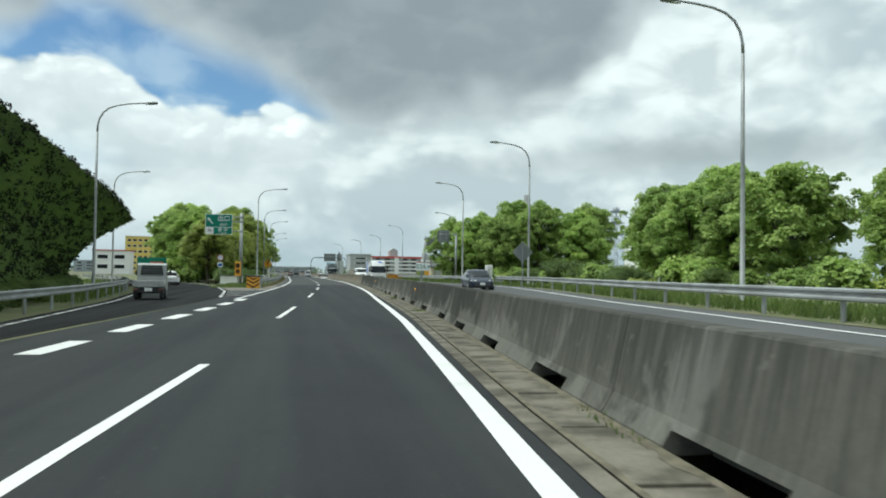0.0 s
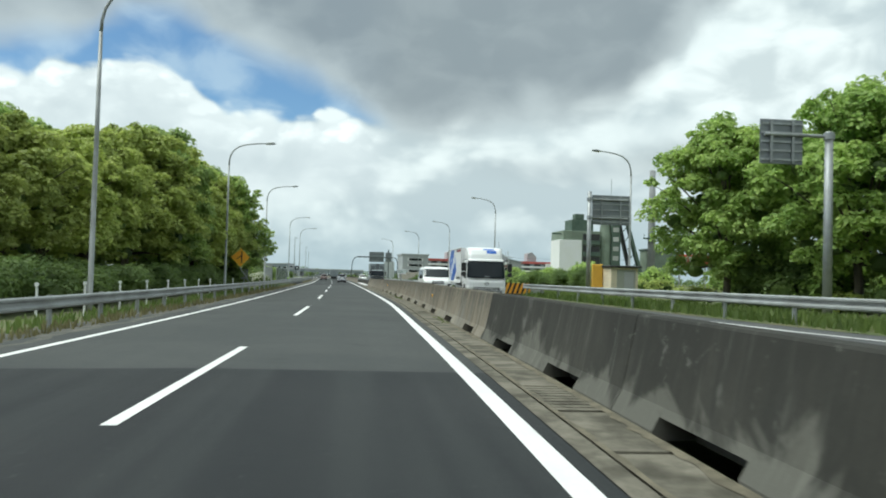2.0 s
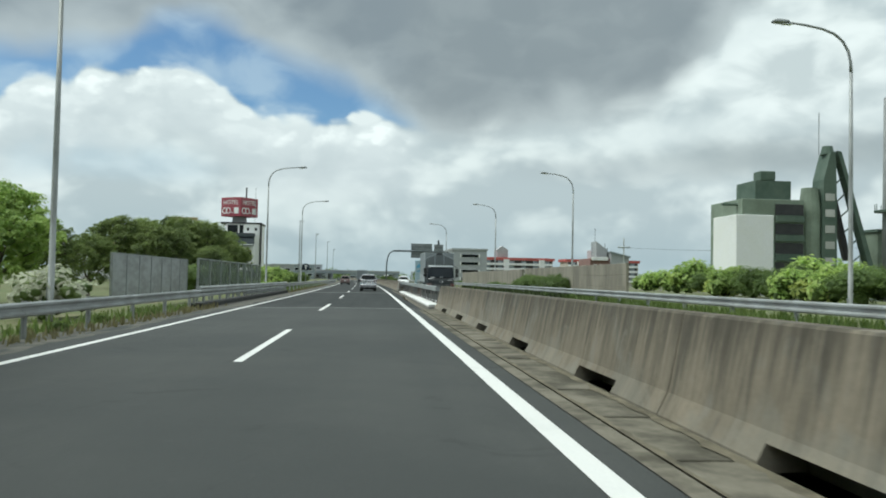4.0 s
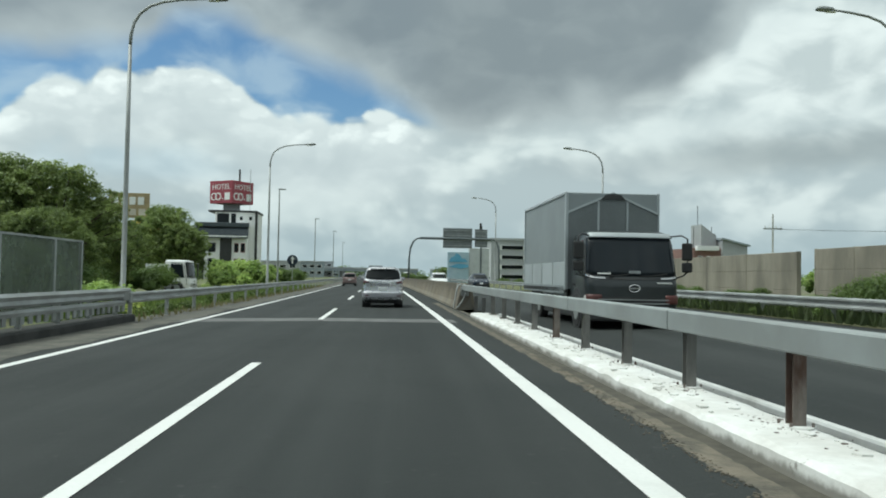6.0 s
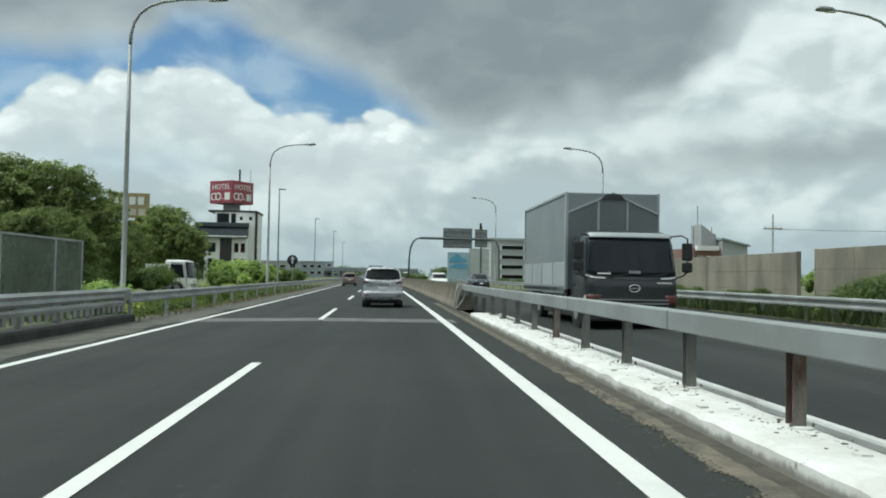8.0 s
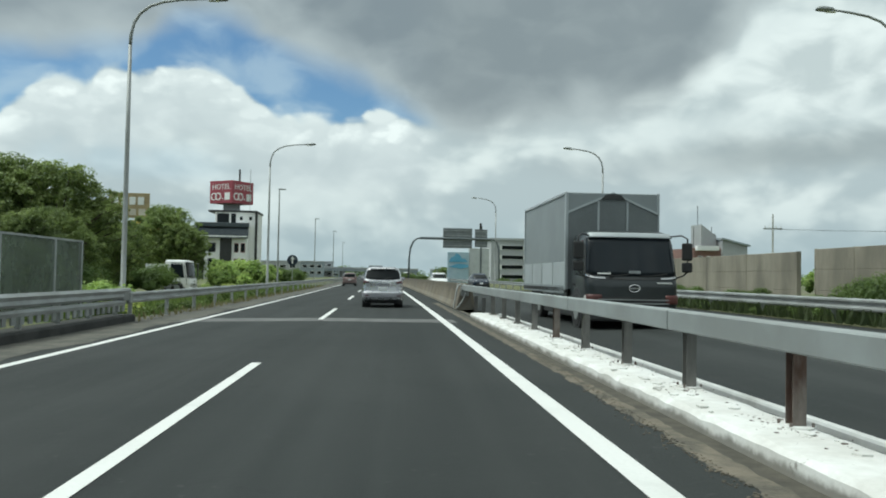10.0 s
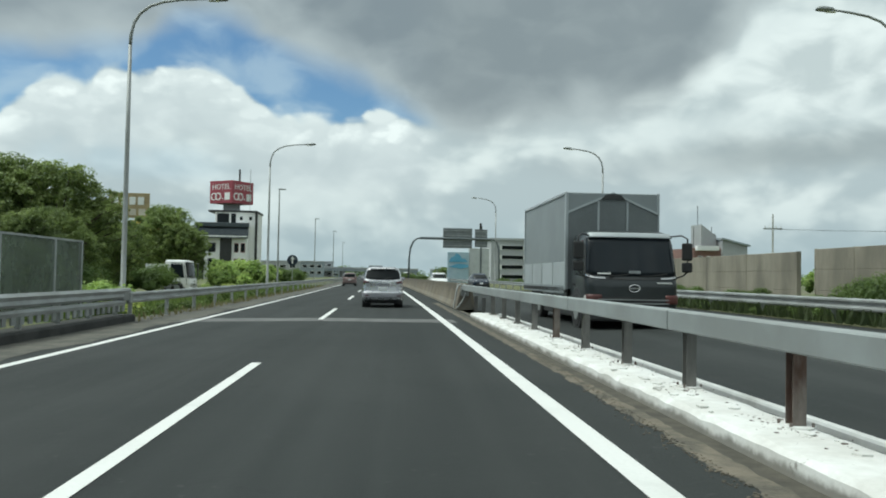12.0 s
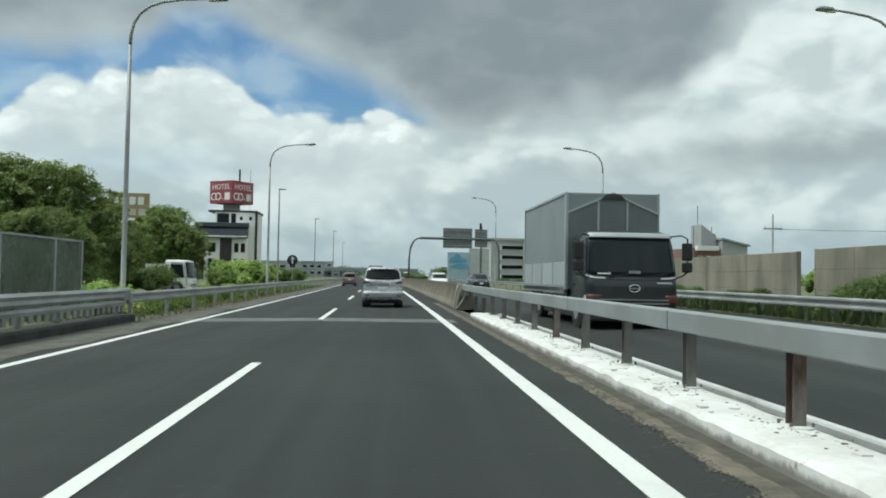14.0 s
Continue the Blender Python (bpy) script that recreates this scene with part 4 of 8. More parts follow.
for i in range(19):
    o = part("post", Box(-0.05, 0.05, -0.06, 0.06, 0.0, 0.62, 0.006), M_GALV, br)
    o.matrix_world = spot(187.5 + 2.0 * i - 0.6, -5.46, 0.06)
for i in range(60):
    o = part("bracket", Box(-0.02, 0.02, -0.09, 0.09, 0.0, 0.16, 0.004), M_GALV, br)
    o.matrix_world = spot(199.5 + 0.4 * i, -5.31, 0.2)
part("end_cap", Box(-0.16, 0.1, -0.1, 0.55, -0.18, 0.17, 0.05), M_RAIL, br).matrix_world = spot(223.0, -5.32, 0.66)
tagged(ob_of("bridge_upstand", Sweep([(-5.75, -0.3), (-5.75, 0.10), (-5.16, 0.10), (-5.12, 0.06), (-5.12, -0.12)], 187, 223.6, 2), mat("dark_upstand", (0.022, 0.023, 0.022), (0.04, 0.04, 0.038), 0.9, scale=1.5)),
       "dark concrete upstand under the bridge rail", "kerb", kind="structure")


# ---- lamp posts ----
def lamp_post(arm, side, label):
    e = thing("street_lamp", Matrix.Identity(4), label, "street lamp", "highway lamps")
    part("pole", Tube([(0, 0, 0), (0, 0, 0.4), (0, 0, 0.42), (0, 0, 6), (0, 0, 10.1)], [0.12, 0.12, 0.10, 0.085, 0.065], 12), M_POLE, e, smooth=True)
    pts = [(0, 0, 10.08), (0.02, 0, 10.5), (0.12, 0, 10.95), (0.34, 0, 11.33), (0.7, 0, 11.62), (1.2, 0, 11.80), (1.9, 0, 11.92), (arm - 0.55, 0, 12.0)]
    part("arm", Tube([(side * x, y, z) for x, y, z in pts], [0.065, 0.06, 0.058, 0.055, 0.052, 0.05, 0.047, 0.045], 10), M_POLE, e, smooth=True)
    bm = bmesh.new()
    prof = [(-0.62, 0.03), (-0.55, 0.09), (-0.2, 0.13), (0.02, 0.10), (0.08, 0.0), (0.0, -0.06), (-0.3, -0.085), (-0.55, -0.05)]
    for yy, f in ((-0.13, 0.5), (-0.08, 0.9), (0.08, 0.9), (0.13, 0.5)):
        for x, z in prof:
            bm.verts.new((side * (arm + 0.05 + x * (0.9 + 0.1 * f)), yy, 12.0 + z * f))
    bm.verts.ensure_lookup_table()
    n = len(prof)
    for r in range(3):
        for j in range(n):
            bm.faces.new([bm.verts[r * n + j], bm.verts[r * n + (j + 1) % n], bm.verts[(r + 1) * n + (j + 1) % n], bm.verts[(r + 1) * n + j]])
    bm.faces.new([bm.verts[j] for j in range(n)])
    bm.faces.new([bm.verts[3 * n + j] for j in range(n)][::-1])
    bmesh.ops.recalc_face_normals(bm, faces=bm.faces[:])
    part("luminaire", bm, M_GALV, e, smooth=True)
    part("lens", Box(side * (arm - 0.45) - 0.18, side * (arm - 0.45) + 0.22, -0.09, 0.09, 11.90, 11.93, 0.01), M_LENS, e)
    part("hatch", Box(-0.13, -0.08, -0.05, 0.05, 0.7, 1.1, 0.005), M_GALV, e)
    return e


LAMPL = lamp_post(3.5, 1, "tall galvanised curved-arm street lamp on the verge")
LAMPL.matrix_world = spot(107.5, -7.5, -0.2)
for s, n in ((54, -13.55), (92.4, -21.6), (144.7, -8.0), (177.3, -7.75), (231.9, -8.0), (267.5, -7.4), (-22, -14)):
    copy_thing(LAMPL, spot(s, n, -0.2))
LAMPR = lamp_post(3.15, -1, "tall galvanised curved-arm street lamp beside the oncoming carriageway")
LAMPR.matrix_world = spot(94.5, 16.4, -0.2)
for s, n in ((30, 16.8), (140.5, 23.9), (182.4, 20.85), (230.2, 21.4), (265.6, 19.4), (309.2, 16.95), (-8, 16.4)):
    copy_thing(LAMPR, spot(s, n, -0.2))


copy_thing(LAMPR, spot(68.8, 17.6, -0.2) @ Matrix.Diagonal((1.06, 1.06, 1.06, 1)))


def tall_mast(s, n, h):
    e = thing("mast_lamp", spot(s, n, -0.3), "thin straight lamp mast with short head", "street lamp", "masts")
    part("pole", Tube([(0, 0, 0), (0, 0, h)], [0.11, 0.06], 10), M_POLE, e)
    part("luminaire", Box(-0.1, 0.7, -0.12, 0.12, h - 0.02, h + 0.12, 0.03), M_GALV, e)


for s, n, h in ((292, -9.5, 10.8), (355, -9.9, 11.8), (405, -8.3, 12.1), (470, -6.6, 11.9)):
    tall_mast(s, n, h)


# ---- trees and other plants ----
def leaf_cloud(rng, centres, radii, per, size, squash=0.85, up=0.65, sprays=0):
    """Leaf quads spread over the outsides of clumps; sprays: smaller clumps set on each one."""
    if sprays:
        cs, rs = [], []
        for c, r in zip(centres, radii):
            d = rng.normal(size=(sprays, 3))
            d /= np.linalg.norm(d, axis=1)[:, None]
            d[:, 2] = np.where(d[:, 2] < -0.4, -d[:, 2], d[:, 2])
            q = r * (0.30 + 0.26 * rng.random(sprays))
            cs += list(c + d * (r * (0.62 + 0.30 * rng.random((sprays, 1)))) * np.array([1, 1, squash]))
            rs += list(q)
        centres, radii = cs, rs
    vs = []
    for c, r in zip(centres, radii):
        n = max(10, int(per * r * r))
        d = rng.normal(size=(n, 3))
        d /= np.linalg.norm(d, axis=1)[:, None]
        d[:, 2] = np.where(d[:, 2] < -0.35, -d[:, 2], d[:, 2])
        rad = r * (0.66 + 0.50 * rng.random((n, 1)) ** 0.8)
        p = c + d * rad * np.array([1, 1, squash])
        nn = d + rng.normal(scale=0.5, size=(n, 3)) + np.array([0, 0, up])
        nn /= np.linalg.norm(nn, axis=1)[:, None]
        t = np.cross(nn, rng.normal(size=(n, 3)))
        t /= np.linalg.norm(t, axis=1)[:, None]
        b = np.cross(nn, t)
        sz = size * (0.6 + 0.8 * rng.random((n, 1)))
        quad = np.stack([p - t * sz, p - b * sz * 0.55 + nn * sz * 0.12, p + t * sz, p + b * sz * 0.55 + nn * sz * 0.12], 1)
        vs.append(quad.reshape(-1, 3))
    allv = np.concatenate(vs)
    return allv, np.arange(len(allv)).reshape(-1, 4)


def quick_mesh(name, v, f, material):
    me = bpy.data.meshes.new(name)
    me.from_pydata(v.tolist(), [], f.tolist())
    me.materials.append(material)
    return me


def lump_core(bm, c, r, rng, sub=2):
    g = bmesh.ops.create_icosphere(bm, subdivisions=sub, radius=1.0)
    for v in g["verts"]:
        k = r * (0.78 + 0.18 * noise.noise(Vector(v.co) * 2.3 + Vector(c)))
        v.co = Vector(c) + Vector((v.co.x * k, v.co.y * k, v.co.z * k * 0.85))


def make_tree(seed, height, spread, material, label, base=0.28, leaf=0.135, per=300, clumps=48, sprays=10, gap=0.44, wisps=12):
    """A broadleaf tree: forked trunk, and a crown of leafy clumps with gaps."""
    rng = np.random.default_rng(seed)
    e = thing("tree", Matrix.Identity(4), label, "tree", "roadside trees")
    zb = height * base
    bm = bmesh.new()
    tube(bm, [(0, 0, -0.6), (0.05, 0, 0.6), (-0.05, 0.08, zb), (0.1, 0, height * 0.55)], [0.32, 0.24, 0.19, 0.1], 9)
    centres, radii = [], []
    for i in range(clumps):
        a = 2.399963 * i + rng.uniform(-0.3, 0.3)
        h = (i + 0.5) / clumps
        zz = zb + (height - zb) * (h ** 0.85)
        ww = spread * math.sqrt(max(0.03, 1 - (max(0.0, (h - 0.3) / 0.7)) ** 2)) * (0.75 + 0.25 * min(1, h / 0.25))
        rr_ = ww * math.sqrt(rng.uniform(0.25, 1.0)) * 0.86
        r = spread * rng.uniform(0.2, 0.34)
        centres.append(np.array([math.cos(a) * rr_, math.sin(a) * rr_, zz - r * 0.5]))
        radii.append(r)
        if i % 4 == 0:
            c = centres[-1]
            tube(bm, [(0, 0, zb * 0.9 + 0.1 * i * 0.05), (c[0] * 0.4, c[1] * 0.4, (zb + c[2]) * 0.5), (c[0] * 0.9, c[1] * 0.9, c[2])], [0.1, 0.07, 0.03], 6)
    cores = list(zip(centres, radii))[::2]
    for i in range(wisps):      # loose sprays standing out of the crown
        a, h = rng.uniform(0, 6.283), rng.uniform(0.35, 1.0)
        ww = spread * math.sqrt(max(0.06, 1 - (max(0.0, (h - 0.3) / 0.7)) ** 2)) * rng.uniform(0.98, 1.2)
        c = np.array([math.cos(a) * ww, math.sin(a) * ww, zb + (height - zb) * h * rng.uniform(0.98, 1.05)])
        for q in (0.0, 0.22):
            centres.append(c * np.array([1 - q, 1 - q, 1 - q * 0.4]))
            radii.append(spread * rng.uniform(0.07, 0.12))
        tube(bm, [(c[0] * 0.5, c[1] * 0.5, c[2] * 0.8), (c[0] * 0.8, c[1] * 0.8, c[2] * 0.93), tuple(c)], [0.05, 0.035, 0.015], 5)
    part("trunk", bm, M_BARK, e)
    v, f = leaf_cloud(rng, centres, radii, per, leaf, sprays=sprays)
    crown = new("crown", quick_mesh("crown", v, f, material))
    crown.parent = e
    # cores take a darker leaf colour, standing in for shade within the crown
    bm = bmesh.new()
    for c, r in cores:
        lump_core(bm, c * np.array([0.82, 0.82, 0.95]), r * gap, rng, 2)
    part("inner_foliage", bm, M_LEAF_DK, e, "inner foliage coloured dark to stand for shade")
    return e


TREES = [make_tree(11, 11.0, 4.6, M_LEAF, "leafy green camphor tree with billowing rounded crown"),
         make_tree(12, 10.0, 4.2, M_LEAF_YEL, "yellow-green camphor tree with billowing rounded crown"),
         make_tree(13, 10.5, 4.4, M_LEAF, "dense green broadleaf tree on the verge", base=0.2),
         make_tree(14, 8.0, 3.8, M_LEAF, "broad green tree beside the road", base=0.22, clumps=36),
         make_tree(15, 8.0, 4.0, M_LEAF_MID, "deep green tree with open feathery crown", base=0.2, clumps=40, leaf=0.10, per=230, sprays=11, gap=0.3, wisps=60)]
rr = random.Random(21)


def plant(i, s, n, sc, z=-0.3):
    sc *= (1.11 if s < 128 else 1.10 if s < 170 else 0.97) if n < 0 else ((0.90 if n < 24 else 1.04) if s > 98 else 0.90)
    m = spot(s, n, z, rr.uniform(0, 360)) @ Matrix.Diagonal((sc * rr.uniform(0.95, 1.08), sc * rr.uniform(0.95, 1.08), sc, 1))
    t = TREES[i]
    if not t.get("used"):
        t["used"] = 1
        t.matrix_world = m
        return t
    c = copy_thing(t, m)
    return c


# wood between exit lane and carriageway
for i, s, n, sc in ((1, 108, -13.6, 0.70), (1, 113, -13.0, 0.90), (0, 122, -17.5, 0.78), (1, 119, -13.2, 0.93), (1, 125, -13.0, 1.06), (2, 130, -20.5, 0.9),
                    (1, 132, -12.6, 1.22), (0, 132, -20, 1.05), (2, 139, -12.4, 1.02), (0, 140, -21, 1.1), (1, 146, -12.4, 1.24), (2, 148, -20, 1.1), (1, 153, -12.0, 1.2),
                    (1, 156, -19, 1.05), (1, 160, -11.4, 1.14), (0, 164.5, -16, 0.98), (3, 163.5, -10.6, 1.05), (0, 157.5, -11.2, 1.03)):
    plant(i, s, n, sc)
# wood beyond the oncoming carriageway
for i, s, n, sc in ((0, 112.5, 21.2, 0.98), (2, 117, 26, 0.96), (0, 106.5, 23.6, 1.02), (2, 109, 29, 1.0), (0, 102, 30.5, 1.0), (2, 101.5, 25.5, 0.9), (0, 103, 37.0, 1.0), (2, 99.5, 34.5, 0.82),
                    (0, 83.5, 38, 1.02), (2, 77, 36, 1.05), (0, 70, 36.5, 1.10), (2, 63, 35.5, 1.06), (0, 56, 36, 0.98), (0, 57, 33.3, 0.95), (0, 61, 31.2, 0.92), (3, 50, 33, 1.0), (2, 43, 36, 0.8), (3, 36, 36, 0.85), (3, 29, 35, 0.8), (3, 22, 35, 0.8), (0, 14, 36, 0.8)):
    plant(i, s, n - (2.6 if s > 98 else 2.8), sc, 0.1)
# trees beyond the bridge
for i, s, n, sc in ((4, 249, -20.0, 1.0), (4, 241, -19.5, 0.82), (4, 249, -17.0, 0.98), (4, 245, -14.8, 0.5), (4, 243, -15.2, 0.6), (4, 262, -19.4, 0.84), (4, 255, -18.0, 0.74), (4, 256, -25.5, 1.05), (4, 247, -26, 1.0), (4, 240, -15.0, 0.55), (4, 256, -16.2, 0.5), (4, 300, -23.6, 1.18), (4, 297, -21.2, 0.90), (4, 306, -29, 0.9), (4, 290, -25.5, 0.8), (4, 312, -25, 0.9),
                    (3, 182, -15, 0.62), (3, 188, -16.5, 0.68), (3, 195, -17, 0.66), (4, 203, -18, 0.60), (4, 212, -18, 0.55)):
    plant(i, s, n, sc)


def make_bush(seed, w, h, material, label, leaf=0.13, clumps=16, per=220):
    rng = np.random.default_rng(seed)
    cs, rs = [], []
    for i in range(clumps):
        a = rng.uniform(0, 6.283)
        d = w * math.sqrt(rng.random()) * 0.8
        r = rng.uniform(0.26, 0.42) * min(w, h)
        cs.append(np.array([math.cos(a) * d, math.sin(a) * d, rng.uniform(0.15, 0.85) * h * (1 - 0.4 * d / w)]))
        rs.append(r)
    v, f = leaf_cloud(rng, cs, rs, per, leaf)
    e = thing("bush", Matrix.Identity(4), label, "bush", "roadside bushes")
    b = new("foliage", quick_mesh("foliage", v, f, material))
    b.parent = e
    # lumps in the darker leaf colour stand for the bush's inner shade
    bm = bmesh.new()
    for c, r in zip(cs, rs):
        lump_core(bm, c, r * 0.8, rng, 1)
    part("inner_foliage", bm, M_LEAF_DK, e, "inner foliage coloured dark to stand for shade")
    return e


BUSHES = [make_bush(31, 1.6, 1.8, M_LEAF, "dense green roadside bush"), make_bush(32, 1.4, 1.3, M_LEAF_YEL, "light green roadside bush"),
          make_bush(33, 2.2, 2.6, M_LEAF_DK, "dark green shrub under the trees", leaf=0.075, per=620, clumps=24), make_bush(34, 1.1, 1.7, M_OLEANDER, "oleander bush with pale blossoms", leaf=0.10),
          make_bush(35, 0.9, 0.7, M_GRASS, "low weedy tuft by the guardrail", leaf=0.12)]
BUSED = set()


def shrub(i, s, n, sc=1.0, z=-0.25):
    m = spot(s, n, z, rr.uniform(0, 360)) @ Matrix.Diagonal((sc, sc, sc * rr.uniform(0.85, 1.15), 1))
    if i not in BUSED:
        BUSED.add(i)
        BUSHES[i].matrix_world = m
        return BUSHES[i]
    return copy_thing(BUSHES[i], m)


for k in range(24):      # dark undergrowth of the left wood
    shrub(2, 103 + 2.7 * k, -9.8 - rr.uniform(0, 1.2), rr.uniform(0.8, 1.1))
for k in range(12):
    shrub(rr.choice((0, 2)), 108 + 5 * k, -17 - rr.uniform(0, 3), rr.uniform(0.8, 1.1))
for k in range(26):      # hedge under the right wood
    shrub(rr.choice((0, 0, 1, 2)), 58 + 2.3 * k, 24.0 - 5.2 * max(0, (k - 12)) / 14 + rr.uniform(-0.8, 1.2), rr.uniform(0.8, 1.25), 0.35)
for k in range(16):
    shrub(rr.choice((0, 2, 1)), 20 + 2.6 * k, 27.5 + rr.uniform(-1, 1.5), rr.uniform(0.9, 1.4), 0.3)
for k in range(22):      # bank before the works
    shrub(rr.choice((0, 1, 0)), 142 + 6.5 * k, 28 + 0.12 * k * k * 0.3 + rr.uniform(-2, 5), rr.uniform(1.2, 1.9), 0.3)
for k in range(18):
    shrub(rr.choice((2, 2, 0)), 152 + 4.2 * k, 26 + 0.32 * k + rr.uniform(-1, 2.5), rr.uniform(0.95, 1.3), 0.3)
for k in range(8):
    shrub(0, 122 + 2.2 * k, 30 + rr.uniform(-2, 4), rr.uniform(1.1, 1.6), 0.3)
for s, n, sc in ((178, -8.2, 1.0), (179.6, -8.8, 1.1), (181, -8.3, 0.9)):
    shrub(3, s, n, sc)
# along the far verge, beyond the bridge
for s, n, sc, i in ((227, -6.9, 0.6, 1), (228.8, -7.2, 0.7, 1), (231, -8.3, 0.7, 0), (234, -9.6, 0.6, 0), (228, -12.6, 0.7, 2), (233, -15.5, 1.0, 2), (237, -15, 1.3, 2), (241, -15.5, 1.2, 2), (222, -12, 1.3, 2), (226, -13, 1.4, 2),
                    (296, -16.5, 1.0, 0), (303, -17, 1.3, 0), (310, -17.5, 1.5, 1), (317, -16.5, 1.6, 0), (325, -16, 1.6, 0), (333, -15.5, 1.6, 0), (321, -18, 1.8, 0), (313, -19, 1.7, 0), (341, -15, 1.3, 2), (349, -14, 1.3, 2), (356, -13.5, 1.2, 2),
                    (243, -14.6, 1.0, 2), (248, -16.0, 1.1, 2), (254, -17.2, 1.1, 2), (261, -18.5, 1.1, 2), (265, -16.5, 1.2, 2), (271, -18.5, 1.2, 2), (284, -19, 1.3, 2), (290, -19.5, 1.2, 2), (252, -10.8, 0.35, 1), (262, -11.2, 0.4, 0), (286, -13.5, 0.7, 1), (293, -13, 0.7, 0)):
    shrub(i, s, n, sc, -0.35)
for k in range(20):
    shrub(4, 225 + 2.6 * k, -5.9 + rr.uniform(-0.5, 0.1), rr.uniform(0.5, 0.9), -0.2)
for k in range(14):
    shrub(4, 128 + 4.4 * k, -5.7 + rr.uniform(-0.3, 0.2), rr.uniform(0.35, 0.6), -0.2)
# before the sound wall and along the far median
for k in range(26):
    shrub(rr.choice((2, 2, 4)), 214 + 1.6 * k, 14.8 + rr.uniform(-0.3, 0.5), rr.uniform(0.16, 0.34), 0.35)
for k in range(44):
    shrub(2, 196 + 1.3 * k, 13.5 + rr.uniform(-0.4, 0.7), rr.uniform(0.14, 0.24), 0.3)
for s, n, sc in ((222.6, 15.0, 0.35), (221.4, 15.0, 0.5), (219.8, 15.0, 0.62), (218.0, 14.9, 0.66), (216.2, 15.0, 0.7), (214.2, 15.1, 0.7), (212, 15.2, 0.7), (210, 15.2, 0.7), (229.5, 15.2, 0.4), (236, 15.3, 0.45), (240, 15.3, 0.42)):
    shrub(2, s, n, sc, 0.35)
for s, n, sc in ((346, 6.9, 0.75), (352, 7.6, 0.8), (358, 7.0, 0.7), (371, 11, 0.7), (300, 18.5, 0.45), (305, 17.5, 0.5), (330, 17, 0.5)):
    shrub(2, s, n, sc, 0.2)


def grass(name, label, spans, blade=0.22, mat_=None):
    """Blades strewn over stretches (s0, s1, n0, n1, count, z); n0, n1 may be functions."""
    rng = np.random.default_rng(len(spans) + 77)
    vs = []
    for s0, s1, n0, n1, cnt, z in spans:
        for _ in range(cnt):
            s = rng.uniform(s0, s1)
            a0, a1 = (n0(s), n1(s)) if callable(n0) else (n0, n1)
            p = P(s, rng.uniform(a0, a1), z)
            a, h, l = rng.uniform(0, 6.283), blade * rng.uniform(0.5, 1.5), rng.uniform(-0.5, 0.5, 2)
            w = 0.035 * h / 0.2
            u = Vector((math.cos(a) * w, math.sin(a) * w, 0))
            tip = p + Vector((l[0] * h * 0.8, l[1] * h * 0.8, h))
            vs += [tuple(p - u), tuple(p + u), tuple(tip + u * 0.3), tuple(tip - u * 0.3)]
    f = np.arange(len(vs)).reshape(-1, 4)
    ob = new(name, quick_mesh(name, np.array(vs), f, mat_ or M_GRASS))
    return tagged(ob, label, "grass", kind="stuff")


grass("verge_grass", "rough green grass along the verges", [
    (78, 187, -6.6, -5.35, 2600, -0.15), (72, 90, -9, -5.2, 2500, -0.15), (225, 300, -9.5, -5.4, 9000, -0.25),
    (60, 131, lambda s: bay(s) + 1.1, lambda s: bay(s) + 5.5, 12000, 0.34), (5, 60, lambda s: bay(s) + 1.4, lambda s: bay(s) + 6, 7000, 0.34),
    (140, 198, 12.9, 15.0, 4000, 0.3), (131, 150, 15, 22, 1800, 0.35), (40, 118, lambda s: ramp_l(s) - 3.5, lambda s: ramp_l(s) - 1.0, 3500, -0.25)])
grass("median_weeds", "small green weeds in the gutter joints", [
    (6, 8, lambda s: 4.62 + med(s), lambda s: 4.8 + med(s), 60, 0.0), (28.5, 29.8, lambda s: 4.4 + med(s), lambda s: 4.78 + med(s), 130, 0.0), (43, 45, lambda s: 4.5 + med(s), lambda s: 4.8 + med(s), 160, 0.0),
    (101, 104.5, lambda s: 4.55 + med(s), lambda s: 4.8 + med(s), 130, 0.0), (126, 131, lambda s: 4.6 + med(s), lambda s: 4.82 + med(s), 200, 0.0), (50, 52, lambda s: 4.3 + med(s), lambda s: 4.78 + med(s), 110, 0.0),
    (128, 142, lambda s: 4.68 + med(s), lambda s: 4.82 + med(s), 160, 0.0)], 0.055)
grass("dry_weeds", "dry brownish weeds on the shoulder", [(72, 190, -5.3, -4.6, 2200, -0.11), (223, 300, -5.4, -4.9, 600, -0.11)], 0.16, M_WEED)
# weed green darkened so that it holds the shade behind the rail
grass("shaded_weeds", "weeds between the rail and the sound wall, coloured dark for shade", [(198, 250, 12.9, 15.6, 9000, 0.33)], 0.26, leaf_mat("shaded_weeds", (0.03, 0.045, 0.02), (0.10, 0.13, 0.05)))


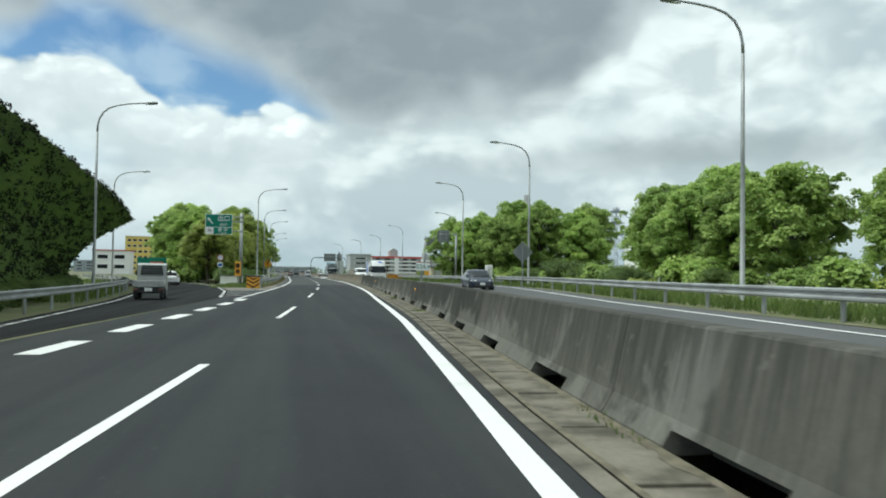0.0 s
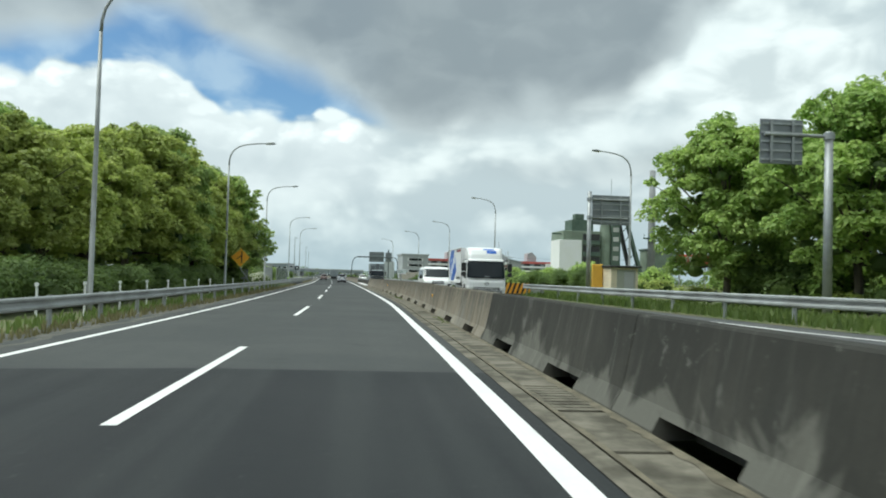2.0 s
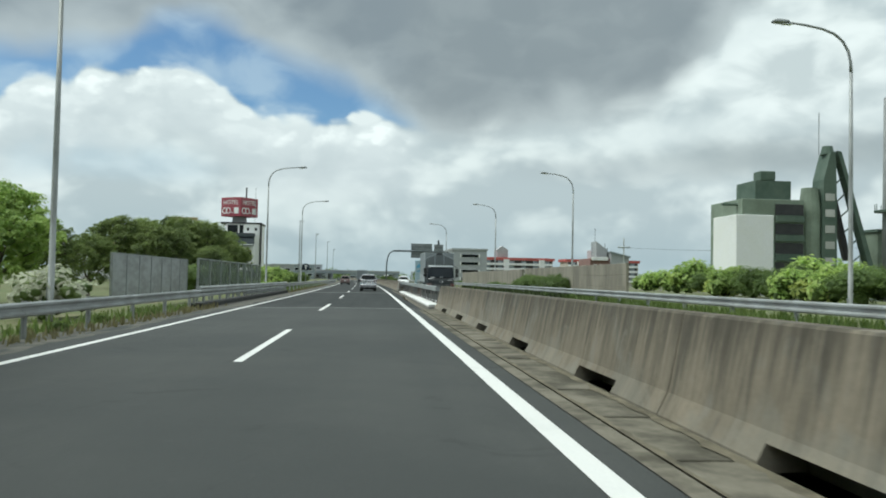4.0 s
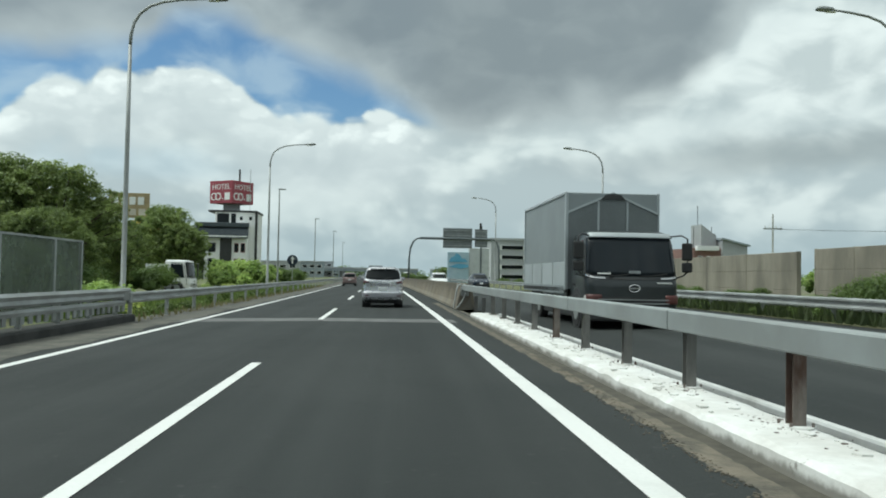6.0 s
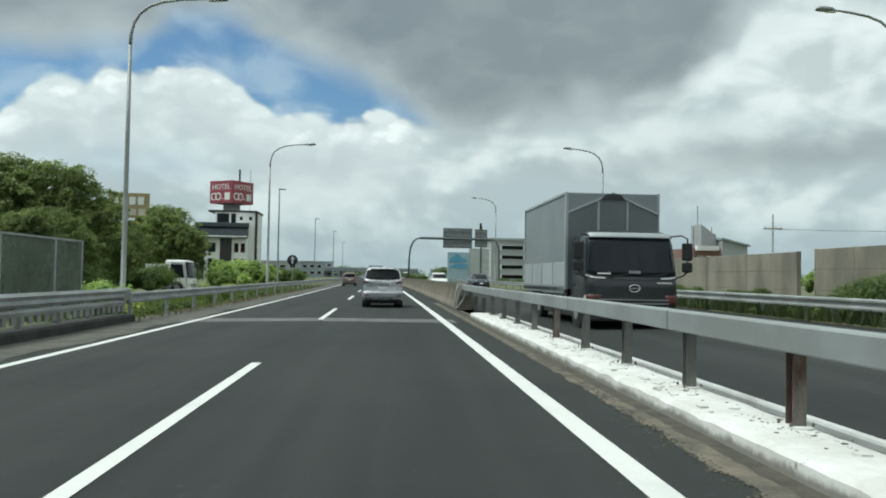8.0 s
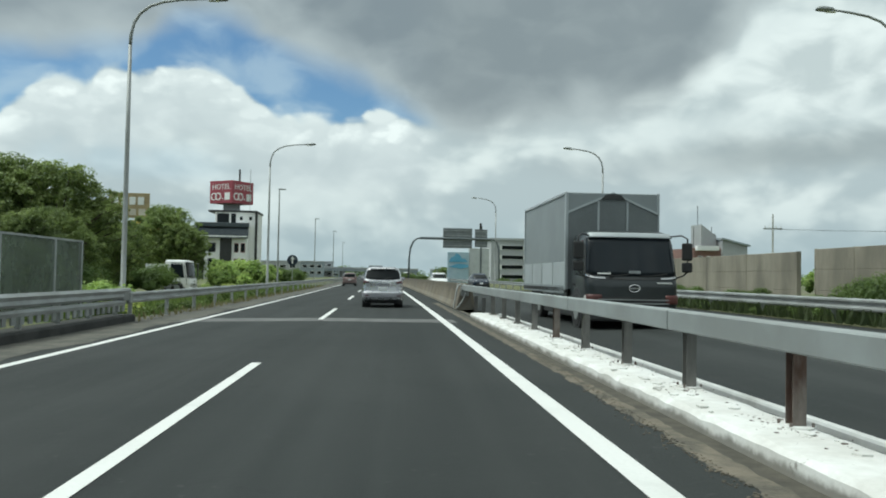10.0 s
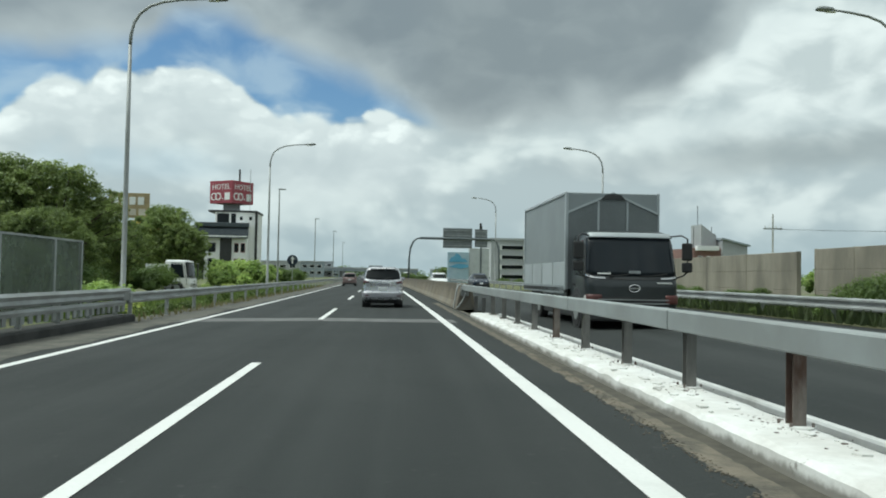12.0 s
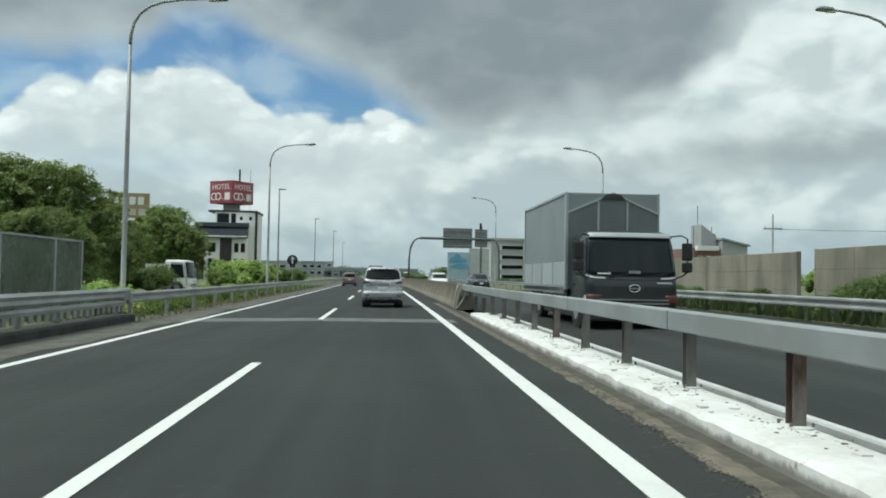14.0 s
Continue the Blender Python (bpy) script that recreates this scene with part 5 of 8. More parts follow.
# ---- ivy-covered wall beside the exit lane ----
def ivy_wall():
    rng = np.random.default_rng(4)
    base_n = lerp([(10, -13.0), (40, -16.0), (86, -24.6)])
    top_z = lerp([(10, 8.6), (45, 8.0), (70, 7.6), (82, 6.9), (90, 6.0)])

    def pt(s, h):
        n = base_n(s) + (3.1 + 2.4 * max(0.0, (s - 40) / 46)) * h ** 2.2
        return P(s + 4.0 * h ** 2 * (s > 60) * (s - 60) / 26, n, -0.4 + h * (top_z(s) + 0.4))
    bm = bmesh.new()
    S_, H_ = 20, 9
    grid = []
    for i in range(S_ + 1):
        s = 8 + (86 - 8) * i / S_
        col = [bm.verts.new(pt(s, j / H_)) for j in range(H_ + 1)]
        back = [bm.verts.new(pt(s, 1.0) + Vector((-5.5, 1.0, -0.2))), bm.verts.new(P(s, base_n(s) - 5.0, -0.4))]
        grid.append(col + back)
    n = H_ + 3
    for a, b in zip(grid, grid[1:]):
        for j in range(n - 1):
            bm.faces.new((a[j], a[j + 1], b[j + 1], b[j]))
    bm.faces.new(grid[0])
    bm.faces.new(grid[-1][::-1])
    bmesh.ops.recalc_face_normals(bm, faces=bm.faces[:])
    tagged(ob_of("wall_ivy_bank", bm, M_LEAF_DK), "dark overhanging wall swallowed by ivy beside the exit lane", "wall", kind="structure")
    cs, rs = [], []
    for _ in range(1500):
        s, h = rng.uniform(10, 86), rng.random()
        p = pt(s, h)
        cs.append(np.array(p) + rng.normal(scale=0.08, size=3))
        rs.append(rng.uniform(0.25, 0.42))
    for _ in range(500):      # ragged top and end
        s = rng.uniform(10, 87)
        p = pt(s, 1.0)
        cs.append(np.array(p) + np.array([-rng.uniform(0, 1.5), 0, rng.uniform(-0.15, 0.12)]))
        rs.append(rng.uniform(0.2, 0.4))
    for _ in range(160):
        h = rng.random()
        p = pt(86, h)
        cs.append(np.array(p) + np.array([-rng.uniform(0, 3.0), 0.1, 0]))
        rs.append(rng.uniform(0.25, 0.4))
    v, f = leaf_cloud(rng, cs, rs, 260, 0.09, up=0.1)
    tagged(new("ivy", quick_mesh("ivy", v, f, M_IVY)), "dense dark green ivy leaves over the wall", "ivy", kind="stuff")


ivy_wall()
for k in range(16):
    shrub(2, 30 + 3.2 * k, -11.4 - (2.1 + 0.14 * k) * k / 5 * 0.9, rr.uniform(0.45, 0.65), -0.4)


# ---- signs and roadside equipment ----
def exit_sign():
    e = thing("exit_sign", spot(86.4, -7.85, -0.2), "green motorway exit sign on a grey cantilever pole", "road sign")
    part("pole", Tube([(0, 0, -0.2), (0, 0, 7.35)], [0.17, 0.15], 16), M_GALV, e, smooth=True)
    part("cap", Tube([(0, 0, 7.34), (0, 0, 7.42)], [0.16, 0.12], 16), M_GALV, e)
    for z in (7.0, 6.55, 5.55):
        part("arm", Tube([(0.05, 0, z), (-0.95, 0, z)], 0.055, 8), M_GALV, e)
        part("clamp", Tube([(0, 0, z - 0.09), (0, 0, z + 0.09)], 0.19, 14), M_GALV, e)
    face = part("panel", Box(-3.55, -0.90, -0.10, -0.05, 5.2, 7.25, 0.015), M_WHITEFILM, e, "green sign panel with white border")
    part("field", Box(-3.50, -0.95, -0.109, -0.098, 5.95, 7.2, 0.004), M_GREEN, face)
    part("field", Box(-2.72, -0.95, -0.109, -0.098, 5.25, 5.90, 0.004), M_GREEN, face)
    part("stiffener", Box(-3.5, -0.95, -0.05, -0.02, 6.9, 7.0), M_GALV, face)
    # arrow up to the left
    bm = bmesh.new()
    prism(bm, [(-0.05, -0.42), (0.05, -0.42), (0.05, 0.16), (0.17, 0.16), (0.0, 0.42), (-0.17, 0.16), (-0.05, 0.16)], -0.004, 0.004, "z")
    o = part("arrow", bm, M_WHITEFILM, face, "white arrow pointing up to the left")
    o.matrix_basis = Matrix.Translation((-3.08, -0.114, 6.58)) @ FACE_BACK @ pose(0, 0, 0, 0, 0, 40)
    letters("lettering", "出口", 0.62, M_WHITEFILM, face, Matrix.Translation((-1.75, -0.113, 6.78)) @ FACE_BACK)
    letters("lettering", "EXIT", 0.36, M_WHITEFILM, face, Matrix.Translation((-1.75, -0.113, 6.18)) @ FACE_BACK)
    letters("lettering", "豊 中", 0.44, M_WHITEFILM, face, Matrix.Translation((-1.83, -0.113, 5.66)) @ FACE_BACK)
    letters("lettering", "Toyonaka", 0.17, M_WHITEFILM, face, Matrix.Translation((-1.83, -0.113, 5.35)) @ FACE_BACK)
    letters("lettering", "36", 0.45, M_BLACK, face, Matrix.Translation((-3.12, -0.105, 5.58)) @ FACE_BACK)


exit_sign()


def flasher():
    e = thing("warning_flasher", spot(84.6, -7.95, -0.15), "amber warning lamp box with two round lamps", "warning light")
    part("post", Tube([(0, 0, 0), (0, 0, 1.1)], 0.05, 8), M_GALV, e)
    part("housing", Box(-0.28, 0.28, -0.14, 0.14, 1.0, 2.4, 0.03), M_ORANGE, e)
    for z in (1.4, 2.0):
        part("lamp", Tube([(0, -0.19, z), (0, -0.13, z)], [0.17, 0.19], 18), M_REDDISH, e, "dark amber lamp")
        part("hood", Prism([(-0.21, z + 0.02), (-0.16, z + 0.19), (0, z + 0.25), (0.16, z + 0.19), (0.21, z + 0.02), (0.17, z + 0.02), (0, z + 0.21), (-0.17, z + 0.02)], -0.36, -0.13, "y"), M_BLACKPAINT, e)


flasher()


def round_sign():
    e = thing("speed_sign", spot(89.5, -10.2, -0.3), "round red-rimmed road sign above a blue plate", "road sign")
    part("post", Tube([(0, 0, 0), (0, 0, 3.2)], 0.035, 8), M_GALV, e)
    d = part("disc", Tube([(0, -0.06, 3.0), (0, -0.04, 3.0)], 0.33, 28), M_REDFILM, e)
    part("face", Tube([(0, -0.066, 3.0), (0, -0.055, 3.0)], 0.25, 28), M_WHITEFILM, d)
    for x in (-0.08, 0.08):
        part("bar", Box(x - 0.03, x + 0.03, -0.072, -0.06, 2.88, 3.12), M_BLUEFILM, d, "blue numeral drawn as a bar")
    p = part("plate", Box(-0.27, 0.27, -0.06, -0.04, 2.0, 2.5, 0.01), M_WHITEFILM, e, "white and blue plate")
    part("field", Box(-0.2, 0.2, -0.07, -0.058, 2.12, 2.38), M_BLUEFILM, p)


round_sign()


def striped(parent, x0, x1, z0, z1, y, chevron):
    part("backing", Box(x0, x1, y, y + 0.03, z0, z1, 0.005), M_ORANGE, parent, "orange and black striped panel")
    w, h = x1 - x0, z1 - z0
    n = max(3, int(w / 0.32))
    mid = (x0 + x1) / 2
    if chevron:
        for k in range(3):
            z = z0 + h * (0.2 + 0.33 * k)
            t = h * 0.15
            for sg in (-1, 1):
                pr = [(mid, z - h * 0.2), (mid + sg * w * 0.48, z + h * 0.12), (mid + sg * w * 0.48, min(z1, z + h * 0.12 + t)), (mid, z - h * 0.2 + t)]
                pr = [(a, max(z0, b)) for a, b in pr]
                part("stripe", Prism(pr, y - 0.006, y, "y"), M_BLACK, parent)
    else:
        for k in range(n):
            a = x0 + w * k / n
            pr = [(a, z0), (min(a + 0.15, x1), z0), (min(a + 0.15 + h * 0.35, x1), z1), (min(a + h * 0.35, x1), z1)]
            part("stripe", Prism(pr, y - 0.006, y, "y"), M_BLACK, parent)


cc = thing("crash_cushion", spot(69.6, -5.25, -0.1), "orange and black chevron crash cushion at the gore", "crash cushion")
part("body", Box(-0.5, 0.5, 0.03, 2.2, 0.0, 0.95, 0.06), M_GALV, cc)
striped(cc, -0.52, 0.52, 0.05, 1.0, -0.01, True)
part("lid", Box(-0.56, 0.56, -0.06, 2.22, 0.97, 1.08, 0.03), M_BLACKPAINT, cc)
cb = thing("control_cabinet", spot(96, -9.6, -0.25), "low white control cabinet on the verge", "cabinet")
part("body", Box(-1.2, 1.2, -0.4, 0.4, 0.1, 0.95, 0.02), M_RENDER, cb)
part("roof", Box(-1.28, 1.28, -0.48, 0.48, 0.95, 1.03, 0.02), M_GREYWALL, cb)
part("plinth", Box(-1.15, 1.15, -0.36, 0.36, -0.2, 0.1), M_GUTTER, cb)


def delineator(s, n, z=-0.15):
    e = thing("delineator_post", spot(s, n, z), "slim white roadside marker post", "marker post", "marker posts")
    part("post", Tube([(0, 0, -0.2), (0, 0, 0.95)], 0.035, 8), M_WHITEFILM, e)
    part("reflector", Tube([(0, -0.05, 1.02), (0, -0.02, 1.02)], 0.06, 14), M_WHITEFILM, e)


for s in range(88, 130, 4):
    delineator(s, -6.6)
for s in (137, 166):
    delineator(s, -6.4)


def merge_sign():
    e = thing("merge_sign", spot(150.4, -7.5, -0.2), "orange diamond merge warning sign on a bent pole", "road sign")
    part("pole", Tube([(0.75, 0, -0.2), (0.70, 0, 0.95), (0.5, 0, 1.25), (0.05, 0, 1.85), (0, 0.04, 2.0), (0, 0.04, 3.2)], 0.035, 8), M_GALV, e)
    R = 0.80
    d = part("panel", Prism([(0, 2.85 - R), (R, 2.85), (0, 2.85 + R), (-R, 2.85)], -0.03, 0.0, "y"), M_ORANGE, e, "orange diamond panel")
    part("symbol", Prism([(0.06, 2.35), (0.16, 2.35), (0.16, 3.4), (0.06, 3.4)], -0.04, -0.028, "y"), M_BLACK, d)
    part("symbol", Prism([(0.08, 2.95), (-0.30, 2.70), (-0.34, 2.77), (0.08, 3.05)], -0.04, -0.028, "y"), M_BLACK, d)


merge_sign()
sb = thing("small_sign_back", spot(160, -8.2, -0.2), "small grey sign seen from behind at the trees", "road sign")
part("plate", Box(-0.35, 0.35, 0, 0.02, 0.9, 1.9, 0.01), M_SIGNBACK, sb)
part("post", Tube([(0, 0.04, 0), (0, 0.04, 1.8)], 0.035, 8), M_GALV, sb)


def back_sign(s, n_pole, x0, x1, z0, z1, zp, label, arms):
    e = thing("cantilever_sign", spot(s, n_pole, 0.3), label, "road sign", "signs seen from behind")
    part("pole", Tube([(0, 0, -0.3), (0, 0, zp)], [0.15, 0.13], 14), M_GALV, e, smooth=True)
    pan = part("panel", Box(x0, x1, 0.06, 0.10, z0, z1, 0.02), M_SIGNBACK, e, "grey back of a sign panel")
    for k in range(5):
        z = z0 + (z1 - z0) * (k + 0.5) / 5
        part("stiffener", Box(x0 + 0.03, x1 - 0.03, 0.02, 0.06, z - 0.035, z + 0.035), M_GALV, pan)
    for k in (0.25, 0.75):
        x = x0 + (x1 - x0) * k
        part("stiffener", Box(x - 0.04, x + 0.04, -0.02, 0.03, z0 + 0.05, z1 - 0.05), M_GALV, pan)
    for z in arms:
        far = x1 if abs(x1) > abs(x0) else x0
        part("arm", Tube([(0, 0, z), (far * 0.95, 0, z)], 0.06, 8), M_GALV, e)
        part("clamp", Tube([(0, 0, z - 0.1), (0, 0, z + 0.1)], 0.18, 12), M_GALV, e)


back_sign(101.9, 16.95, -2.3, -0.85, 5.0, 6.45, 6.1, "grey cantilever sign seen from behind with louvred stiffeners", (5.95,))
back_sign(129.6, 17.25, 0.2, 2.75, 4.85, 6.8, 7.0, "large grey information board seen from behind", (6.5, 5.3))
db = thing("diamond_sign_back", spot(65.0, 16.2, 0.3), "grey diamond warning sign seen from behind", "road sign")
part("panel", Prism([(0, 2.0), (0.85, 2.85), (0, 3.7), (-0.85, 2.85)], 0.12, 0.15, "y"), M_SIGNBACK, db)
part("clamp", Box(-0.06, 0.06, 0.06, 0.13, 2.6, 3.1), M_GALV, db)
part("post", Tube([(0, 0.1, -0.2), (0, 0.1, 3.3)], 0.045, 8), M_GALV, db)

hut = thing("equipment_hut", spot(126.2, 18.6, 0.3, 0), "cream equipment hut with dark flat roof", "hut")
part("wall", Box(-0.9, 0.80, 0, 2.4, 0, 2.0, 0.02), mat("cream_siding", (0.58, 0.52, 0.40), (0.50, 0.45, 0.35), 0.8, scale=0.5, grain=8), hut)
part("front_panel", Box(-0.55, 0.62, -0.04, 0.0, 0.05, 1.85, 0.01), mat("grey_hut_front", (0.30, 0.31, 0.27), (0.25, 0.26, 0.23)), hut)
for k in range(9):
    part("siding_board", Box(-0.93, -0.9, 0.05, 2.35, 0.08 + 0.21 * k, 0.25 + 0.21 * k), mat("siding", (0.62, 0.55, 0.42), (0.54, 0.48, 0.37)) if k == 0 else bpy.data.materials["siding"], hut)
part("door_leaf", Box(-0.1, 0.5, -0.06, -0.035, 0.08, 1.75, 0.008), M_GREYWALL, hut)
part("roof", Box(-1.05, 0.98, -0.25, 2.6, 2.0, 2.12, 0.03), M_BLACKPAINT, hut)
yb = thing("yellow_sign_board", spot(127.8, 17.3, 0.3), "upright yellow board beside the hut", "sign")
part("board", Box(-0.35, 0.35, -0.08, 0.08, 0.5, 2.2, 0.04), mat("yellow_board", (0.62, 0.36, 0.05), (0.54, 0.31, 0.05)), yb)
part("post", Tube([(0, 0.1, 0), (0, 0.1, 2.0)], 0.05, 8), M_GALV, yb)
rs = thing("red_shop_sign", spot(165, 40, 0.0), "red shop sign board with white bars behind the hut", "sign")
part("board", Box(-1.9, 1.9, -0.1, 0.1, 3.7, 4.7, 0.03), mat("red_board", (0.55, 0.07, 0.045), (0.48, 0.06, 0.04)), rs)
for k in range(6):
    part("bar", Box(-1.5 + 0.5 * k, -1.2 + 0.5 * k, -0.12, -0.1, 3.95, 4.45), M_WHITEFILM, rs)
for x in (-1.5, 1.5):
    part("post", Tube([(x, 0.15, -0.8), (x, 0.15, 4.6)], 0.1, 8), M_GALV, rs)
cu = thing("striped_cushion", spot(132.0, 12.8, 0.3), "orange and black striped crash cushion at the rail end", "crash cushion")
striped(cu, -1.15, 1.15, 0.15, 0.85, -0.02, False)
part("body", Box(-1.1, 1.1, 0.02, 1.6, 0.0, 0.82, 0.05), M_GUTTER, cu)
part("end_box", Box(1.2, 2.1, -0.1, 0.5, 0.0, 0.75, 0.05), M_GALV, cu)
ph = thing("emergency_phone", spot(80, 16.45, 0.35), "white roadside emergency telephone box", "telephone box")
part("box", Box(-0.33, 0.33, -0.25, 0.25, 0.55, 1.9, 0.06), M_WHITE, ph)
part("pedestal", Box(-0.25, 0.25, -0.2, 0.2, -0.2, 0.56, 0.02), M_GALV, ph)
part("panel", Box(-0.24, 0.24, -0.27, -0.24, 0.95, 1.75, 0.01), M_LENS, ph)
part("symbol", Tube([(-0.07, -0.285, 1.5), (-0.10, -0.285, 1.4), (-0.07, -0.285, 1.27), (0.03, -0.285, 1.16)], [0.035, 0.022, 0.022, 0.035], 8), M_BLACK, ph, "dark handset symbol")
part("fence_panel", Box(0.6, 1.4, -0.03, 0.03, -0.1, 0.8, 0.01), M_GALV, ph)


def km_post(s, text):
    e = thing("kilometre_post", spot(s, 5.19 + med(s), 0.9 * med_h(s)), "white kilometre marker plate on a post on the median barrier", "marker", "kilometre markers")
    part("post", Tube([(0, 0, 0), (0, 0, 0.75)], 0.045, 8), M_GALV, e)
    part("bracket", Box(-0.12, 0.12, -0.2, 0.2, -0.03, 0.06, 0.01), M_GALV, e)
    p = part("plate", Box(-0.24, 0.36, -0.07, -0.045, 0.52, 0.84, 0.01), M_WHITEFILM, e, "white plate with green numerals")
    letters("numerals", text, 0.26, M_GREEN, p, Matrix.Translation((0.06, -0.073, 0.68)) @ FACE_BACK)


km_post(34.6, "524.4")
km_post(134.6, "524.5")


def gantry():
    e = thing("sign_gantry", spot(324, 0, 0.1), "grey steel sign gantry over the oncoming carriageway", "gantry")
    steel = mat("dark_gantry_steel", (0.085, 0.10, 0.105), (0.11, 0.125, 0.13), 0.6, 0.1, fine=0.1)
    part("post", Tube([(6.1, 0, 0), (6.15, 0, 3.8), (6.3, 0, 5.3), (6.7, 0, 6.3), (7.3, 0, 6.8), (8.0, 0, 6.9)], 0.14, 10), steel, e, smooth=True)
    part("post", Tube([(19.75, 0, 0), (19.7, 0, 3.8), (19.6, 0, 5.6), (19.3, 0, 6.5), (18.8, 0, 6.85), (18, 0, 6.9)], 0.14, 10), steel, e, smooth=True)
    part("beam", Tube([(7.8, 0, 6.9), (18.2, 0, 6.9)], 0.2, 10), steel, e)
    for a, b, z0, z1 in ((11.2, 15.6, 5.5, 8.5), (16.0, 17.9, 5.7, 8.4)):
        p = part("panel", Box(a, b, 0.2, 0.3, z0, z1, 0.03), M_SIGNBACK, e, "grey back of a gantry sign")
        for k in range(4):
            z = z0 + (z1 - z0) * (k + 0.5) / 4
            part("stiffener", Box(a + 0.1, b - 0.1, 0.14, 0.2, z - 0.06, z + 0.06), M_GALV, p)
    part("antenna", Box(16.7, 17.0, 0.1, 0.3, 8.4, 9.3), M_BLACKPAINT, e)
    part("mast", Tube([(17.0, 0.6, 0), (17.0, 0.6, 9.0)], 0.16, 8), steel, e)


gantry()
bs_ = thing("blue_mandatory_sign", spot(305, -9.2, -0.3), "round blue road sign with a white arrow", "road sign")
part("post", Tube([(0, 0, 0), (0, 0, 3.6)], 0.05, 8), M_GALV, bs_)
part("disc", Tube([(0, -0.08, 3.3), (0, -0.05, 3.3)], 0.66, 28), M_NAVY, bs_)
part("arrow", Prism([(-0.08, 2.85), (0.08, 2.85), (0.08, 3.4), (0.28, 3.4), (0, 3.8), (-0.28, 3.4), (-0.08, 3.4)], -0.1, -0.079, "y"), M_WHITEFILM, bs_)


# ---- fences and walls ----
def panel_fence(s0, s1, n, h, z, step, material, label, post_h=0.05):
    e = thing("panel_fence", Matrix.Identity(4), label, "fence", "fences")
    s = s0
    while s < s1 - 0.1:
        b = min(s + step, s1)
        o = part("panel", Sweep([(n - 0.03, z), (n - 0.03, z + h), (n + 0.03, z + h), (n + 0.03, z)], s + 0.04, b - 0.04, 4), material, e)
        o2 = part("post", Box(-0.06, 0.06, -0.06, 0.06, -0.3, h + post_h, 0.01), M_GALV, e)
        o2.matrix_world = spot(s, n, z)
        s = b
    o2 = part("post", Box(-0.06, 0.06, -0.06, 0.06, -0.3, h + post_h, 0.01), M_GALV, e)
    o2.matrix_world = spot(s1, n, z)
    part("top_rail", Sweep([(n - 0.05, z + h), (n - 0.05, z + h + 0.06), (n + 0.05, z + h + 0.06), (n + 0.05, z + h)], s0, s1, 4), M_GALV, e)


panel_fence(200, 227.4, -8.0, 2.2, 0.0, 3.6, M_MESHF, "weathered grey-green mesh panel fence on the bridge")
panel_fence(186, 199.8, -8.6, 1.9, 0.2, 2.0, M_RAIL, "pale slatted metal fence behind the guardrail")


def sound_wall(s0, s1, n, h, z, label):
    e = thing("sound_wall", Matrix.Identity(4), label, "wall", "sound walls")
    s = s0
    while s < s1 - 0.1:
        b = min(s + 4.0, s1)
        for k in range(3):
            z0 = z + h * k / 3
            part("panel", Sweep([(n + 0.012, z0), (n, z0 + 0.012), (n, z0 + h / 3 - 0.012), (n + 0.012, z0 + h / 3), (n + 0.14, z0 + h / 3), (n + 0.14, z0)], s + 0.02, b - 0.02, 4), M_WALL, e)
        o = part("post", Box(-0.012, 0.15, -0.035, 0.035, -0.2, h + 0.01), M_WALL, e)
        o.matrix_world = spot(s, n, z)
        s = b
    o = part("post", Box(-0.012, 0.15, -0.035, 0.035, -0.2, h + 0.01), M_WALL, e)
    o.matrix_world = spot(s1, n, z)


sound_wall(227.5, 275.0, 16.0, 2.0, 0.38, "tan concrete-panel sound wall beside the oncoming carriageway")
sound_wall(196.0, 226.25, 16.0, 2.05, 0.38, "tan concrete-panel sound wall, partly overgrown")


# ---- vehicles ----
def wheel(parent, x, y, r, w, side):
    t = part("tyre", Tube([(x, y, r), (x + side * w * 0.15, y, r), (x + side * w * 0.85, y, r), (x + side * w, y, r)], [r * 0.92, r, r, r * 0.92], 22), M_RUBBER, parent)
    part("rim", Tube([(x + side * w * 0.9, y, r), (x + side * (w + 0.012), y, r)], [r * 0.62, r * 0.55], 18), M_GALV, t)


def loft(bm, rings):
    vr = [[bm.verts.new(p) for p in r] for r in rings]
    n = len(rings[0])
    for a, b in zip(vr, vr[1:]):
        for j in range(n - 1):
            bm.faces.new((a[j], a[j + 1], b[j + 1], b[j]))
        bm.faces.new((a[n - 1], a[0], b[0], b[n - 1]))
    bm.faces.new(vr[0][::-1])
    bm.faces.new(vr[-1])
    bmesh.ops.recalc_face_normals(bm, faces=bm.faces[:])
    return bm


def pane(name, c, material, parent, inset=(0.06, 0.1, 0.06, 0.1), out=0.008, label=""):
    """A slightly proud pane on a four-cornered face c (low-left, low-right, up-right, up-left)."""
    c = [Vector(p) for p in c]
    u0, v0, u1, v1 = inset
    n = (c[1] - c[0]).cross(c[3] - c[0]).normalized()

    def q(u, v):
        return c[0].lerp(c[1], u).lerp(c[3].lerp(c[2], u), v)
    pts = [q(u0, v0), q(1 - u1, v0), q(1 - u1 - 0.03, 1 - v1), q(u0 + 0.03, 1 - v1)]
    bm = bmesh.new()
    a = [bm.verts.new(p - n * 0.01) for p in pts]
    b = [bm.verts.new(p + n * out) for p in pts]
    bm.faces.new(b)
    bm.faces.new(a[::-1])
    for j in range(4):
        bm.faces.new((a[j], a[(j + 1) % 4], b[(j + 1) % 4], b[j]))
    return part(name, bm, material, parent, label)


def soft(ob, levels=2):
    mod = ob.modifiers.new("smooth", "SUBSURF")
    mod.levels = mod.render_levels = levels
    ob.data.polygons.foreach_set("use_smooth", [True] * len(ob.data.polygons))
    return ob


